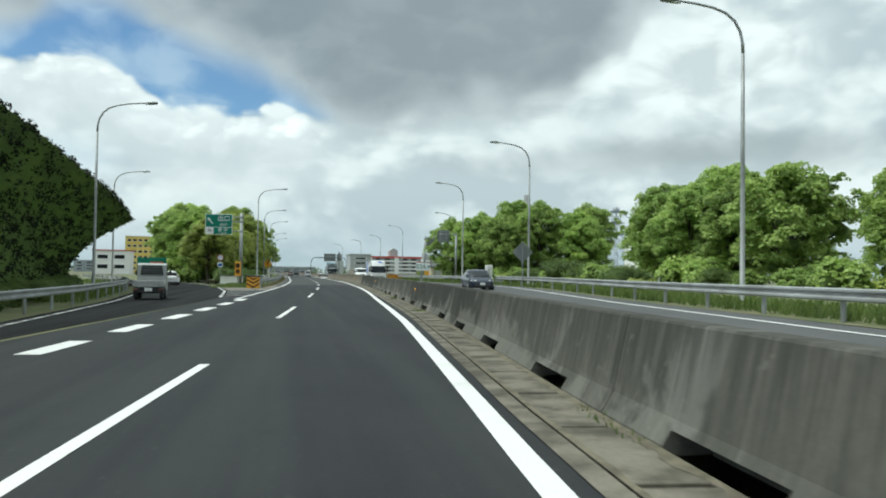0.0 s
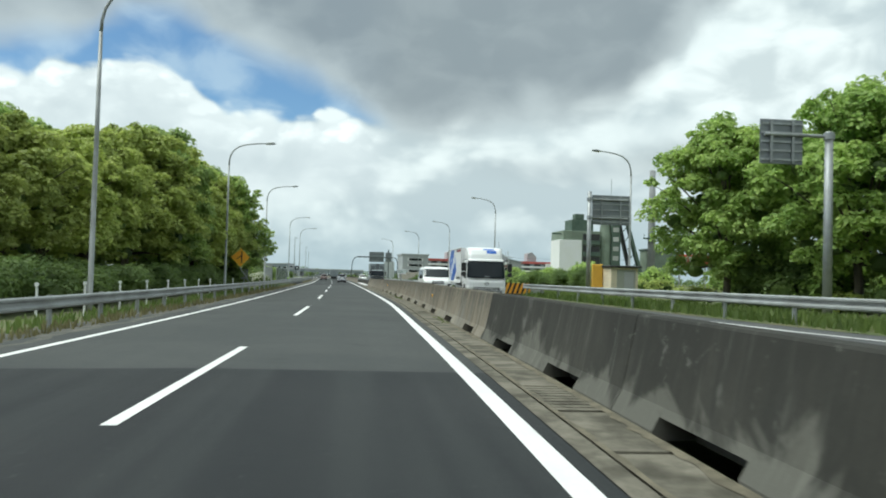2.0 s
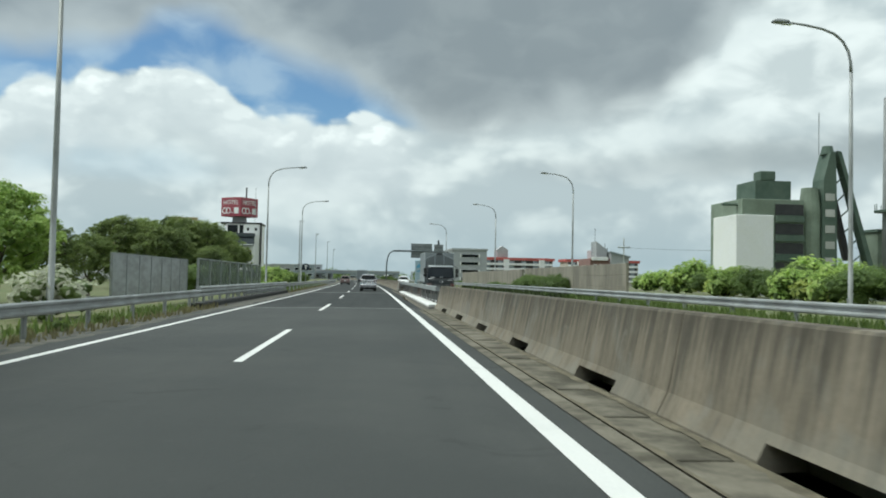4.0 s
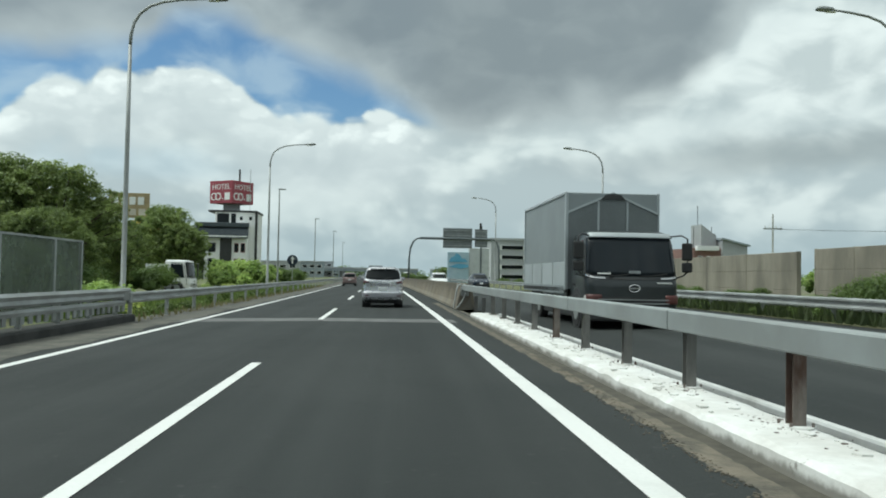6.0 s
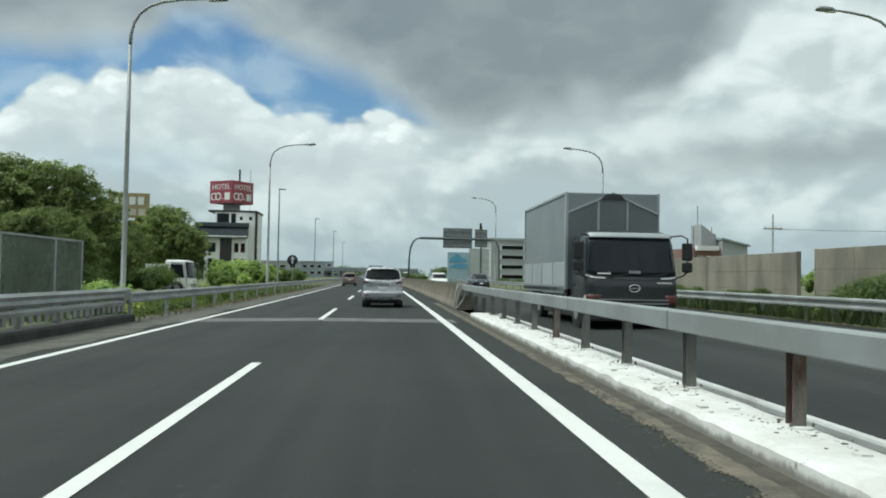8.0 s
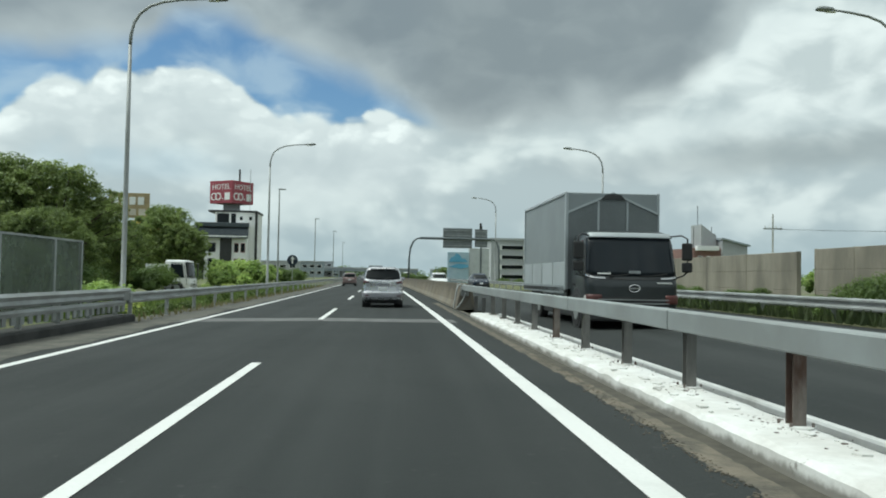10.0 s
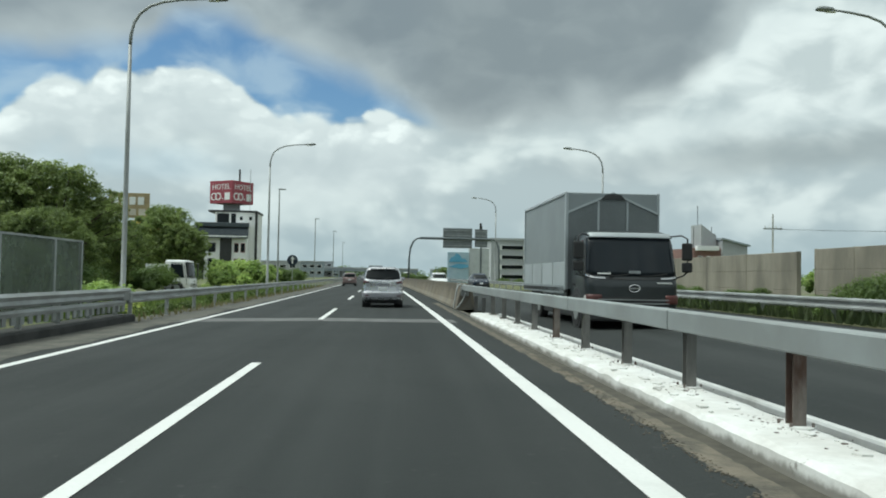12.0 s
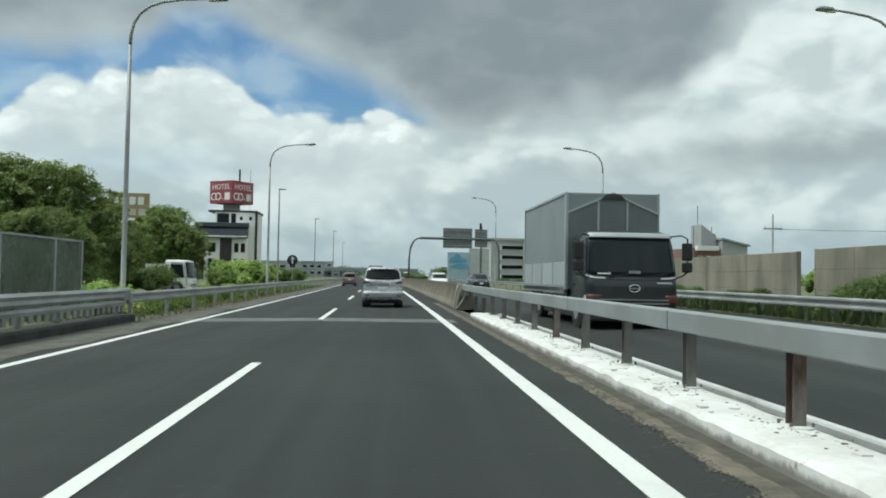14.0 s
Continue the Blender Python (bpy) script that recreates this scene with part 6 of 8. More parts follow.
def car(name, m, label, paint, L, W, H, belt, green, hood_z, tail_z, wheel_r=0.31, category="car", group="", wide_tail=0.95, glass=None):
    """Rear at y = 0, nose at y = L. green: (y belt rear, y roof rear, y roof front, y belt front)."""
    e = thing(name, m, label, category, group)
    w = W / 2
    yb0, yr0, yr1, yb1 = green
    # lower body: sections from tail to nose (y, bottom, top, width)
    prof = [(-0.01, 0.50, tail_z * 0.72, 0.62), (0.0, 0.34, tail_z * 0.86, wide_tail - 0.10), (0.05, 0.27, tail_z * 0.95, wide_tail), (0.22, 0.22, tail_z, 0.985), (0.75, 0.20, max(belt, tail_z) - 0.01, 1.0),
            (L * 0.45, 0.19, belt, 1.0), (yb1 - 0.2, 0.19, belt - 0.03, 1.0), (yb1 + (L - yb1) * 0.35, 0.2, (belt + hood_z) / 2, 0.985), (L - 0.42, 0.21, hood_z - 0.02, 0.95), (L - 0.14, 0.24, hood_z - 0.12, 0.86), (L - 0.01, 0.33, hood_z - 0.24, 0.72), (L, 0.42, hood_z - 0.32, 0.5)]
    rings = []
    for y, zb, zt, f in prof:
        h, ww = zt - zb, w * f
        half = [(ww * 0.55, zb), (ww * 0.90, zb + h * 0.02), (ww * 0.985, zb + h * 0.14), (ww * 0.995, zb + h * 0.42), (ww, zb + h * 0.62), (ww * 0.985, zb + h * 0.80), (ww * 0.93, zb + h * 0.95), (ww * 0.80, zt), (ww * 0.4, zt + 0.015)]
        rings.append([(x, y, z) for x, z in half] + [(-x, y, z) for x, z in half[::-1]])
    soft(part("body", loft(bmesh.new(), rings), paint, e))

    # greenhouse as level outlines, glass all round; roof and pillars in paint
    def outline(z, u, grow=0.0):
        """Point of the greenhouse at height z; u runs round it from the middle of the tail."""
        f = min(1.0, max(0.0, (z - belt) / (H - belt)))
        y0, y1 = yb0 + (yr0 - yb0) * f ** 1.25, yb1 + (yr1 - yb1) * f ** 1.1
        hw = w * (0.935 - 0.235 * f ** 1.4) + grow
        cy, hy = (y0 + y1) / 2, (y1 - y0) / 2 + grow
        a = 2 * math.pi * u
        c, s_ = -math.cos(a), math.sin(a)
        ex = 0.42
        return Vector((hw * math.copysign(abs(s_) ** ex, s_), cy + hy * math.copysign(abs(c) ** ex, c), z))
    N = 44
    us = [(k + 0.5) / N for k in range(N)]
    zs = [belt - 0.08, belt + 0.02, belt + (H - belt) * 0.35, belt + (H - belt) * 0.65, H - 0.09]
    cab = part("cabin_glass", loft(bmesh.new(), [[outline(z, u) for u in us] for z in zs]), glass or M_GLASS, e, "dark tinted windows", smooth=True)
    mid = Vector((0, (yr0 + yr1) / 2, 0))

    def shrink(z, k, zz):
        return [Vector((p.x * k, mid.y + (p.y - mid.y) * k, zz)) for p in (outline(z, u, 0.012) for u in us)]
    part("roof", loft(bmesh.new(), [shrink(H - 0.15, 1.0, H - 0.155), shrink(H - 0.11, 0.995, H - 0.105), shrink(H - 0.06, 0.965, H - 0.06), shrink(H, 0.90, H - 0.026), shrink(H, 0.74, H - 0.004), shrink(H, 0.3, H + 0.012)]), paint, cab, smooth=True)
    part("sill", loft(bmesh.new(), [[outline(z, u, 0.012) for u in us] for z in (belt - 0.1, belt + 0.035)]), paint, cab, smooth=True)

    def pillar(u, wd):
        rg = []
        for z in [belt + 0.02 + (H - 0.12 - belt) * k / 6 for k in range(7)]:
            a_, b_ = outline(z, u - wd, 0.0), outline(z, u + wd, 0.0)
            a2, b2 = outline(z, u - wd, 0.011), outline(z, u + wd, 0.011)
            rg.append([a_, a2, b2, b_])
        part("pillar", loft(bmesh.new(), rg), paint, cab)
    for sd in (1, -1):
        pillar(0.152 if sd > 0 else 0.848, 0.014)
        pillar(0.355 if sd > 0 else 0.645, 0.012)
        pillar(0.265 if sd > 0 else 0.735, 0.0016)
        part("tail_lamp", Box(-0.15, 0.11, -0.05, 0.16, tail_z * 0.80, tail_z * 0.985, 0.05, Matrix.Translation((sd * w * 0.80, 0.09, 0)) @ Matrix.Rotation(sd * 0.42, 4, "Z")), M_REDDISH, e, "red tail lamp")
        part("headlamp", Box(-0.22, 0.22, -0.10, 0.06, hood_z - 0.27, hood_z - 0.13, 0.05, Matrix.Translation((sd * w * 0.70, L - 0.21, 0)) @ Matrix.Rotation(-sd * 0.55, 4, "Z")), M_LENS, e, "clear headlamp")
        part("mirror", Box(sd * (w + 0.04) - 0.08, sd * (w + 0.04) + 0.08, yb1 - 0.42, yb1 - 0.27, belt + 0.0, belt + 0.15, 0.05), paint, e)
        for yy in (0.80, L - 0.86):
            # black disc on the uncut flank stands for the shade in the wheel well
            part("wheel_arch", Tube([(sd * (w - 0.3), yy, wheel_r + 0.01), (sd * (w + 0.003), yy, wheel_r + 0.01)], wheel_r + 0.055, 24), M_BLACKPAINT, e)
            wheel(e, sd * (w - 0.19), yy, wheel_r, 0.20, sd)
        part("door_handle", Box(sd * w - 0.02, sd * w + 0.02, L * 0.43, L * 0.43 + 0.18, belt - 0.17, belt - 0.14, 0.008), paint, e)
    part("bumper", Box(-w * 0.84, w * 0.84, -0.035, 0.16, 0.21, 0.40, 0.05), M_BLACKPAINT, e, "dark lower bumper")
    part("number_plate", Box(-0.17, 0.17, -0.06, 0.04, 0.66, 0.80, 0.01), M_WHITEFILM, e)
    part("number_plate", Box(-0.17, 0.17, L - 0.03, L + 0.035, 0.40, 0.56, 0.01), M_WHITEFILM, e)
    part("grille", Box(-w * 0.62, w * 0.62, L - 0.16, L + 0.012, 0.26, 0.50, 0.04), M_BLACKPAINT, e)
    return e


class Shell:
    """A rounded body drawn by levels (z, half width, y of face A, y of face B, corner radius A, corner radius B).
    Round it runs t: face A from -1 to 1, corners to 2, sides to 3, far corners to 4, the middle of face B at 5; the left side is negative."""

    def __init__(self, levels, bow=0.05):
        self.q, self.bow = np.array(levels), bow

    def at(self, z, t, g=0.0):
        w, ya, yb, ra, rb = (float(np.interp(z, self.q[:, 0], self.q[:, i])) for i in range(1, 6))
        w, ya, yb, ra, rb = w + g, ya - g, yb + g, ra + g, rb + g
        a, sg = abs(t), 1 if t >= 0 else -1
        if a <= 1:
            x, y = (w - ra) * a, ya - self.bow * (1 - a * a)
        elif a <= 2:
            h = (a - 1) * math.pi / 2
            x, y = w - ra + ra * math.sin(h), ya + ra - ra * math.cos(h)
        elif a <= 3:
            x, y = w, ya + ra + (yb - rb - ya - ra) * (a - 2)
        elif a <= 4:
            h = (a - 3) * math.pi / 2
            x, y = w - rb + rb * math.cos(h), yb - rb + rb * math.sin(h)
        else:
            x, y = (w - rb) * (5 - a), yb
        return Vector((sg * x, y, z))

    def body(self, step=0.06):
        half = [0.0, 0.25, 0.5, 0.75, 1.0, 1.17, 1.33, 1.5, 1.67, 1.83, 2.0, 2.2, 2.4, 2.6, 2.8, 3.0, 3.2, 3.4, 3.6, 3.8, 4.0, 4.5]
        ts = half + [5.0] + [-t for t in half[:0:-1]]
        z0, z1 = self.q[0, 0], self.q[-1, 0]
        zs = sorted(set([round(z0 + (z1 - z0) * k / max(1, int((z1 - z0) / step)), 4) for k in range(int((z1 - z0) / step) + 1)] + [round(float(z), 4) for z in self.q[:, 0]]))
        return loft(bmesh.new(), [[self.at(z, t) for t in ts] for z in zs])

    def patch(self, t0, t1, z0, z1, out=0.012, cols=14, rows=6, inn=-0.01):
        """A plate that follows the body; z0, z1 may be functions of t."""
        bm = bmesh.new()
        f0, f1 = (z if callable(z) else (lambda t, z=z: z) for z in (z0, z1))
        side = []
        for g in (out, inn):
            side.append([[bm.verts.new(self.at(f0(t) + (f1(t) - f0(t)) * r / rows, t, g)) for t in [t0 + (t1 - t0) * c / cols for c in range(cols + 1)]] for r in range(rows + 1)])
        for gr in side:
            for r in range(rows):
                for c in range(cols):
                    bm.faces.new((gr[r][c], gr[r][c + 1], gr[r + 1][c + 1], gr[r + 1][c]))
        o, n = side
        rim = [(r, 0) for r in range(rows)] + [(rows, c) for c in range(cols)] + [(r, cols) for r in range(rows, 0, -1)] + [(0, c) for c in range(cols, 0, -1)]
        for (a, b), (c, d) in zip(rim, rim[1:] + rim[:1]):
            bm.faces.new((o[a][b], o[c][d], n[c][d], n[a][b]))
        bmesh.ops.recalc_face_normals(bm, faces=bm.faces[:])
        return bm


M_TAIL = mat("tail_lamp_red", (0.085, 0.028, 0.032), (0.06, 0.024, 0.028), 0.22, coat=0.6)
# dimmer copy of the silver paint: shade and road reflection put into the colour
M_SILVER_SHADE = mat("silver_paint_shaded", (0.38, 0.375, 0.405), (0.33, 0.33, 0.355), 0.36, 0.4, scale=0.8, grain=3, fine=0.02, coat=0.4)


def silver_mpv():
    e = thing("silver_minivan", spot(233.4, 1.77, 0.0), "silver compact minivan driving in the median lane", "minivan")
    sh = Shell([(0.20, 0.70, 0.12, 3.95, 0.25, 0.5), (0.28, 0.79, 0.04, 4.10, 0.25, 0.6), (0.40, 0.812, 0.0, 4.22, 0.24, 0.6), (0.60, 0.815, 0.0, 4.22, 0.22, 0.6), (0.66, 0.815, 0.035, 4.2, 0.22, 0.6), (0.85, 0.812, 0.05, 4.1, 0.22, 0.55),
                (0.98, 0.80, 0.045, 3.75, 0.22, 0.5), (1.06, 0.785, 0.05, 3.4, 0.22, 0.5), (1.14, 0.765, 0.09, 3.2, 0.22, 0.4), (1.30, 0.735, 0.18, 2.95, 0.2, 0.35), (1.48, 0.68, 0.27, 2.65, 0.18, 0.3), (1.57, 0.635, 0.30, 2.45, 0.18, 0.3),
                (1.62, 0.585, 0.36, 2.25, 0.18, 0.3), (1.65, 0.50, 0.48, 2.0, 0.2, 0.3), (1.665, 0.35, 0.75, 1.7, 0.2, 0.2)], 0.05)
    b = part("body", sh.body(0.05), M_SILVER, e, smooth=True)
    part("rear_window", sh.patch(-1.55, 1.55, lambda t: 1.13 + 0.05 * (abs(t) / 1.5) ** 3, lambda t: 1.545 - 0.03 * (abs(t) / 1.5) ** 2, 0.008), M_GLASS, b, "dark tinted rear window", smooth=True)
    part("spoiler", sh.patch(-1.3, 1.3, 1.565, 1.64, 0.06, 14, 3, 0.0), M_SILVER, b, smooth=True)
    # chrome strip added where the tailgate's paint catches the bright sky
    part("garnish", sh.patch(-0.86, 0.86, lambda t: 1.035 - 0.03 * (1 - abs(t)), lambda t: 1.075 - 0.03 * (1 - abs(t)), 0.02), M_CHROME, b, "bright strip for the sky highlight under the rear window")
    part("tailgate_handle", sh.patch(-0.42, 0.42, 0.90, 0.985, 0.006), M_SILVER_SHADE, b, "handle panel in silver darkened for recess shade")
    part("bumper", sh.patch(-1.9, 1.9, 0.40, 0.62, 0.022), M_SILVER_SHADE, b, "lower bumper in silver darkened for shade", smooth=True)
    part("diffuser", sh.patch(-1.55, 1.55, 0.21, 0.335, 0.016), M_BLACKPAINT, b, "dark lower bumper")
    part("number_plate", Box(-0.17, 0.17, -0.045, 0.03, 0.70, 0.84, 0.008), M_WHITEFILM, e)
    part("wiper", Tube([(0.0, 0.02, 1.15), (0.36, 0.10, 1.24)], 0.012, 6), M_BLACK, e)
    part("high_lamp", Box(-0.16, 0.16, 0.215, 0.26, 1.575, 1.595, 0.004), M_TAIL, e)
    for sd in (1, -1):
        part("tail_lamp", sh.patch(sd * 0.92, sd * 2.02, lambda t: 0.965 + 0.02 * (2 - abs(t)), lambda t: 1.045 + 0.10 * min(1, abs(t) - 0.92), 0.016), M_TAIL, b, "dark red wrap-round tail lamp", smooth=True)
        part("side_window", sh.patch(sd * 2.03, sd * 2.55, 1.16, 1.50, 0.008), M_GLASS, b)
        part("side_window", sh.patch(sd * 2.58, sd * 2.98, 1.15, 1.49, 0.008), M_GLASS, b)
        part("windscreen_half", sh.patch(sd * 3.1, sd * 5.0, 1.14, 1.52, 0.006), M_GLASS, b)
        part("headlamp", sh.patch(sd * 3.2, sd * 4.1, 0.68, 0.84, 0.01), M_LENS, b)
        part("reflector", sh.patch(sd * 0.95, sd * 1.35, 0.47, 0.505, 0.03), M_TAIL, b)
        part("mirror", Box(sd * 0.87 - 0.09, sd * 0.87 + 0.09, 2.95, 3.08, 1.08, 1.24, 0.05), M_SILVER_SHADE, e)
        for yy in (0.72, 3.35):
            # wheel well's dark hollow drawn as a black disc
            part("wheel_arch", Tube([(sd * 0.5, yy, 0.31), (sd * 0.818, yy, 0.31)], 0.36, 24), M_BLACKPAINT, e)
            wheel(e, sd * 0.62, yy, 0.30, 0.195, sd)
    part("underbody", Box(-0.66, 0.66, 0.25, 3.8, 0.16, 0.30, 0.03), M_BLACKPAINT, e)


silver_mpv()
car("dark_sedan", spot(60.4, 11.3, 0.2, 180), "dark blue hatchback sedan in the oncoming lane", M_NAVY, 4.5, 1.76, 1.47, 0.95, (0.15, 1.3, 2.7, 3.75), 0.86, 1.05, 0.32, glass=M_SCREEN)
car("white_sedan", spot(84.0, -14.2, -0.2, 17), "small white sedan on the exit lane", M_WHITE, 4.2, 1.68, 1.45, 0.92, (0.55, 1.2, 2.6, 3.2), 0.88, 0.96, 0.3)
car("white_hatchback", spot(286, 7.6, 0.13, 180), "white hatchback coming the other way", M_WHITE, 4.0, 1.7, 1.55, 0.95, (0.1, 0.4, 2.6, 3.3), 0.9, 1.0)
car("black_sedan", spot(285.5, 11.6, 0.22, 180), "black sedan coming the other way", M_NAVY, 4.5, 1.76, 1.47, 0.95, (0.15, 1.3, 2.7, 3.75), 0.86, 1.05, 0.32)
car("maroon_wagon", spot(300, -1.9, -0.03, 2), "dull pinkish small wagon far ahead", mat("pinkish_paint", (0.24, 0.17, 0.16), (0.20, 0.14, 0.135), 0.35, 0.2, coat=0.4), 4.0, 1.68, 1.6, 1.0, (0.1, 0.35, 2.7, 3.3), 0.92, 1.0)
car("grey_wagon", spot(352, 1.9, 0.0), "grey wagon far ahead in the median lane", M_SILVER, 4.3, 1.7, 1.6, 1.0, (0.1, 0.35, 2.8, 3.4), 0.92, 1.0)
car("white_wagon", spot(372, 8.0, 0.15, 180), "white wagon far off in the oncoming lane", M_WHITE, 4.3, 1.7, 1.9, 1.1, (0.1, 0.3, 3.2, 3.7), 1.0, 1.1)


def kei_truck():
    e = thing("kei_truck", spot(41.4, -7.5, -0.14, 8), "small silver-grey pickup truck on the exit lane", "pickup truck")
    g = mat("kei_silver", (0.40, 0.41, 0.40), (0.34, 0.35, 0.345), 0.45, 0.3, coat=0.3)
    w = 0.72
    part("bed", Box(-w, w, 0.0, 1.95, 0.62, 0.70, 0.01), g, e)
    for a in ((-w, -w + 0.035, 0.0, 1.95), (w - 0.035, w, 0.0, 1.95), (-w, w, 1.91, 1.95)):
        part("side_board", Box(*a, 0.66, 0.95, 0.01), g, e)
    tg = part("tailgate", Box(-w, w, -0.035, 0.0, 0.64, 0.95, 0.012), g, e)
    for x in (-0.5, 0.5):
        part("latch", Box(x - 0.04, x + 0.04, -0.06, -0.03, 0.70, 0.90, 0.005), M_GALV, tg)
    cabp = [(1.98, 0.45), (1.98, 1.72), (2.1, 1.80), (2.75, 1.78), (3.05, 1.15), (3.2, 0.75), (3.2, 0.35), (2.1, 0.35)]
    cb = part("cab", Prism(cabp, -0.70, 0.70, "x"), g, e)
    mod = cb.modifiers.new("round", "BEVEL")
    mod.width, mod.segments = 0.04, 2
    pane("rear_window", [(-0.62, 1.97, 1.12), (0.62, 1.97, 1.12), (0.58, 1.97, 1.74), (-0.58, 1.97, 1.74)], M_GLASS, cb, (0.05, 0.1, 0.05, 0.1), 0.01)
    for k in range(4):
        part("window_bar", Box(-0.57, 0.57, 1.94, 1.955, 1.22 + 0.12 * k, 1.24 + 0.12 * k), M_GALV, cb)
    part("guard_frame", Box(-0.68, 0.68, 1.93, 1.96, 0.95, 1.12, 0.01), g, e)
    for sd in (1, -1):
        pane("side_window", [(sd * 0.70, 2.15, 1.15), (sd * 0.70, 2.95, 1.15), (sd * 0.70, 2.7, 1.70), (sd * 0.70, 2.15, 1.70)][::sd], M_GLASS, cb, (0.05, 0.05, 0.05, 0.05), 0.006)
        for y in (0.55, 2.6):
            wheel(e, sd * 0.52, y, 0.27, 0.15, sd)
        part("tail_lamp", Box(sd * 0.58 - 0.10, sd * 0.58 + 0.10, -0.05, 0.0, 0.46, 0.56, 0.01), M_REDDISH, e)
        part("mudflap", Box(sd * 0.6 - 0.1, sd * 0.6 + 0.1, 0.18, 0.2, 0.15, 0.5), M_BLACK, e)
        part("mirror", Box(sd * 0.82 - 0.06, sd * 0.82 + 0.06, 2.9, 2.95, 1.2, 1.42, 0.02), M_BLACK, e)
    part("chassis", Box(-0.45, 0.45, 0.05, 3.0, 0.33, 0.6, 0.02), M_BLACKPAINT, e)
    part("bumper", Box(-0.7, 0.7, -0.02, 0.06, 0.38, 0.46, 0.01), M_BLACKPAINT, e)
    part("number_plate", Box(-0.17, 0.17, -0.04, -0.02, 0.44, 0.60, 0.005), M_WHITEFILM, e)


kei_truck()


def box_truck(name, m, label, bx, cabw, cab_len, cab_h, box_len, z0, z1, paint, box_mat, grey):
    """Nose at y = 0 looking to -y; the box body behind it, towards +y."""
    e = thing(name, m, label, "truck")
    w, H = cabw / 2, cab_h
    sh = Shell([(0.34, w - 0.06, 0.06, cab_len, 0.22, 0.03), (0.42, w - 0.01, 0.0, cab_len, 0.22, 0.03), (0.60, w, -0.02, cab_len, 0.22, 0.03), (1.06, w, -0.01, cab_len, 0.22, 0.03), (1.16, w, 0.02, cab_len, 0.22, 0.03),
                (1.26, w - 0.005, 0.07, cab_len, 0.21, 0.03), (H - 0.32, w - 0.05, 0.27, cab_len, 0.2, 0.03), (H - 0.17, w - 0.075, 0.33, cab_len, 0.2, 0.05), (H - 0.07, w - 0.12, 0.40, cab_len - 0.02, 0.2, 0.08), (H - 0.015, w - 0.22, 0.55, cab_len - 0.08, 0.22, 0.1), (H, w - 0.36, 0.75, cab_len - 0.2, 0.22, 0.1)], 0.07)
    cb = part("cab", sh.body(0.06), paint, e, smooth=True)
    ws = part("windscreen", sh.patch(-1.72, 1.72, lambda t: 1.27 + 0.04 * (abs(t) / 1.7) ** 2, H - 0.20, 0.012, 24, 8), M_SCREEN, cb, "dark curved windscreen", smooth=True)
    part("sticker", sh.patch(-0.12, 0.2, 1.335, 1.40, 0.018), M_SIGNBACK, ws, "pale inspection sticker")
    for x in (-0.62, 0.15):
        part("wiper", Tube([(x, -0.01, 1.27), (x + 0.3, 0.005, 1.285), (x + 0.68, 0.02, 1.33)], 0.014, 6), M_BLACK, cb)
    part("cowl", sh.patch(-1.5, 1.5, lambda t: 1.19 + 0.045 * (abs(t) / 1.5) ** 2, lambda t: 1.225 + 0.045 * (abs(t) / 1.5) ** 2, 0.016, 24, 2), M_BLACKPAINT, cb)
    part("visor", sh.patch(-1.6, 1.6, H - 0.19, H - 0.07, 0.07, 24, 4, 0.0), M_BOXLOW if grey else paint, cb, "pale sun visor" if grey else "", smooth=True)
    if grey:
        for sd in (1, -1):
            part("cowl_trim", sh.patch(sd * 0.75, sd * 1.75, lambda t: 1.19 + 0.05 * (abs(t) / 1.5) ** 2, lambda t: 1.225 + 0.06 * (abs(t) / 1.5) ** 2, 0.022, 12, 2), M_CHROME, cb, "bright trim under the windscreen corner")
        # pale patch laid on the glass as a painted highlight
        part("dash_glint", sh.patch(-0.95, -0.6, 1.31, 1.345, 0.017), M_LENS, ws)
    part("door_seam", sh.patch(-2.02, -1.99, 0.62, H - 0.2, 0.003, 2, 8), M_BLACK, cb)
    part("door_seam", sh.patch(1.99, 2.02, 0.62, H - 0.2, 0.003, 2, 8), M_BLACK, cb)
    lower = part("grille", sh.patch(-1.0, 1.0, 0.50, 0.78, 0.008, 16, 4), M_BLACKPAINT, cb, "dark slatted grille")
    for k in range(3):
        part("slat", sh.patch(-0.95, 0.95, 0.53 + 0.085 * k, 0.56 + 0.085 * k, 0.035, 16, 1), M_GALV if grey else paint, lower)
    for sd in (1, -1):
        part("side_window", sh.patch(sd * 2.08, sd * 2.72, lambda t: 1.24 + 0.08 * (abs(t) - 2.08), H - 0.25, 0.006, 6, 4), M_SCREEN, cb)
        part("headlamp", sh.patch(sd * 0.86, sd * 1.75, 0.62, 0.83, 0.022, 10, 4), M_REDDISH if grey else M_LENS, cb, "dull reddish lamp cluster" if grey else "clear wrap-round headlamp", smooth=True)
        part("corner_lamp", sh.patch(sd * 1.78, sd * 2.02, 0.70, 0.80, 0.016, 4, 4), M_LENS, cb)
        part("pillar_trim", sh.patch(sd * 1.74, sd * 1.86, 1.20, H - 0.22, 0.014, 2, 8), M_BLACKPAINT if grey else paint, cb)
        part("door_handle", Box(sd * (w + 0.01) - 0.015, sd * (w + 0.01) + 0.015, cab_len - 0.5, cab_len - 0.35, 1.02, 1.07), M_BLACK, cb)
        part("mirror_arm", Tube([(sd * (w - 0.12), 0.36, H - 0.14), (sd * (w + 0.1), 0.16, H - 0.12), (sd * (w + 0.21), 0.05, H - 0.2), (sd * (w + 0.21), 0.04, 1.40), (sd * (w + 0.12), 0.08, 1.3), (sd * (w - 0.02), 0.2, 1.24)], 0.02, 6), M_BLACK, e)
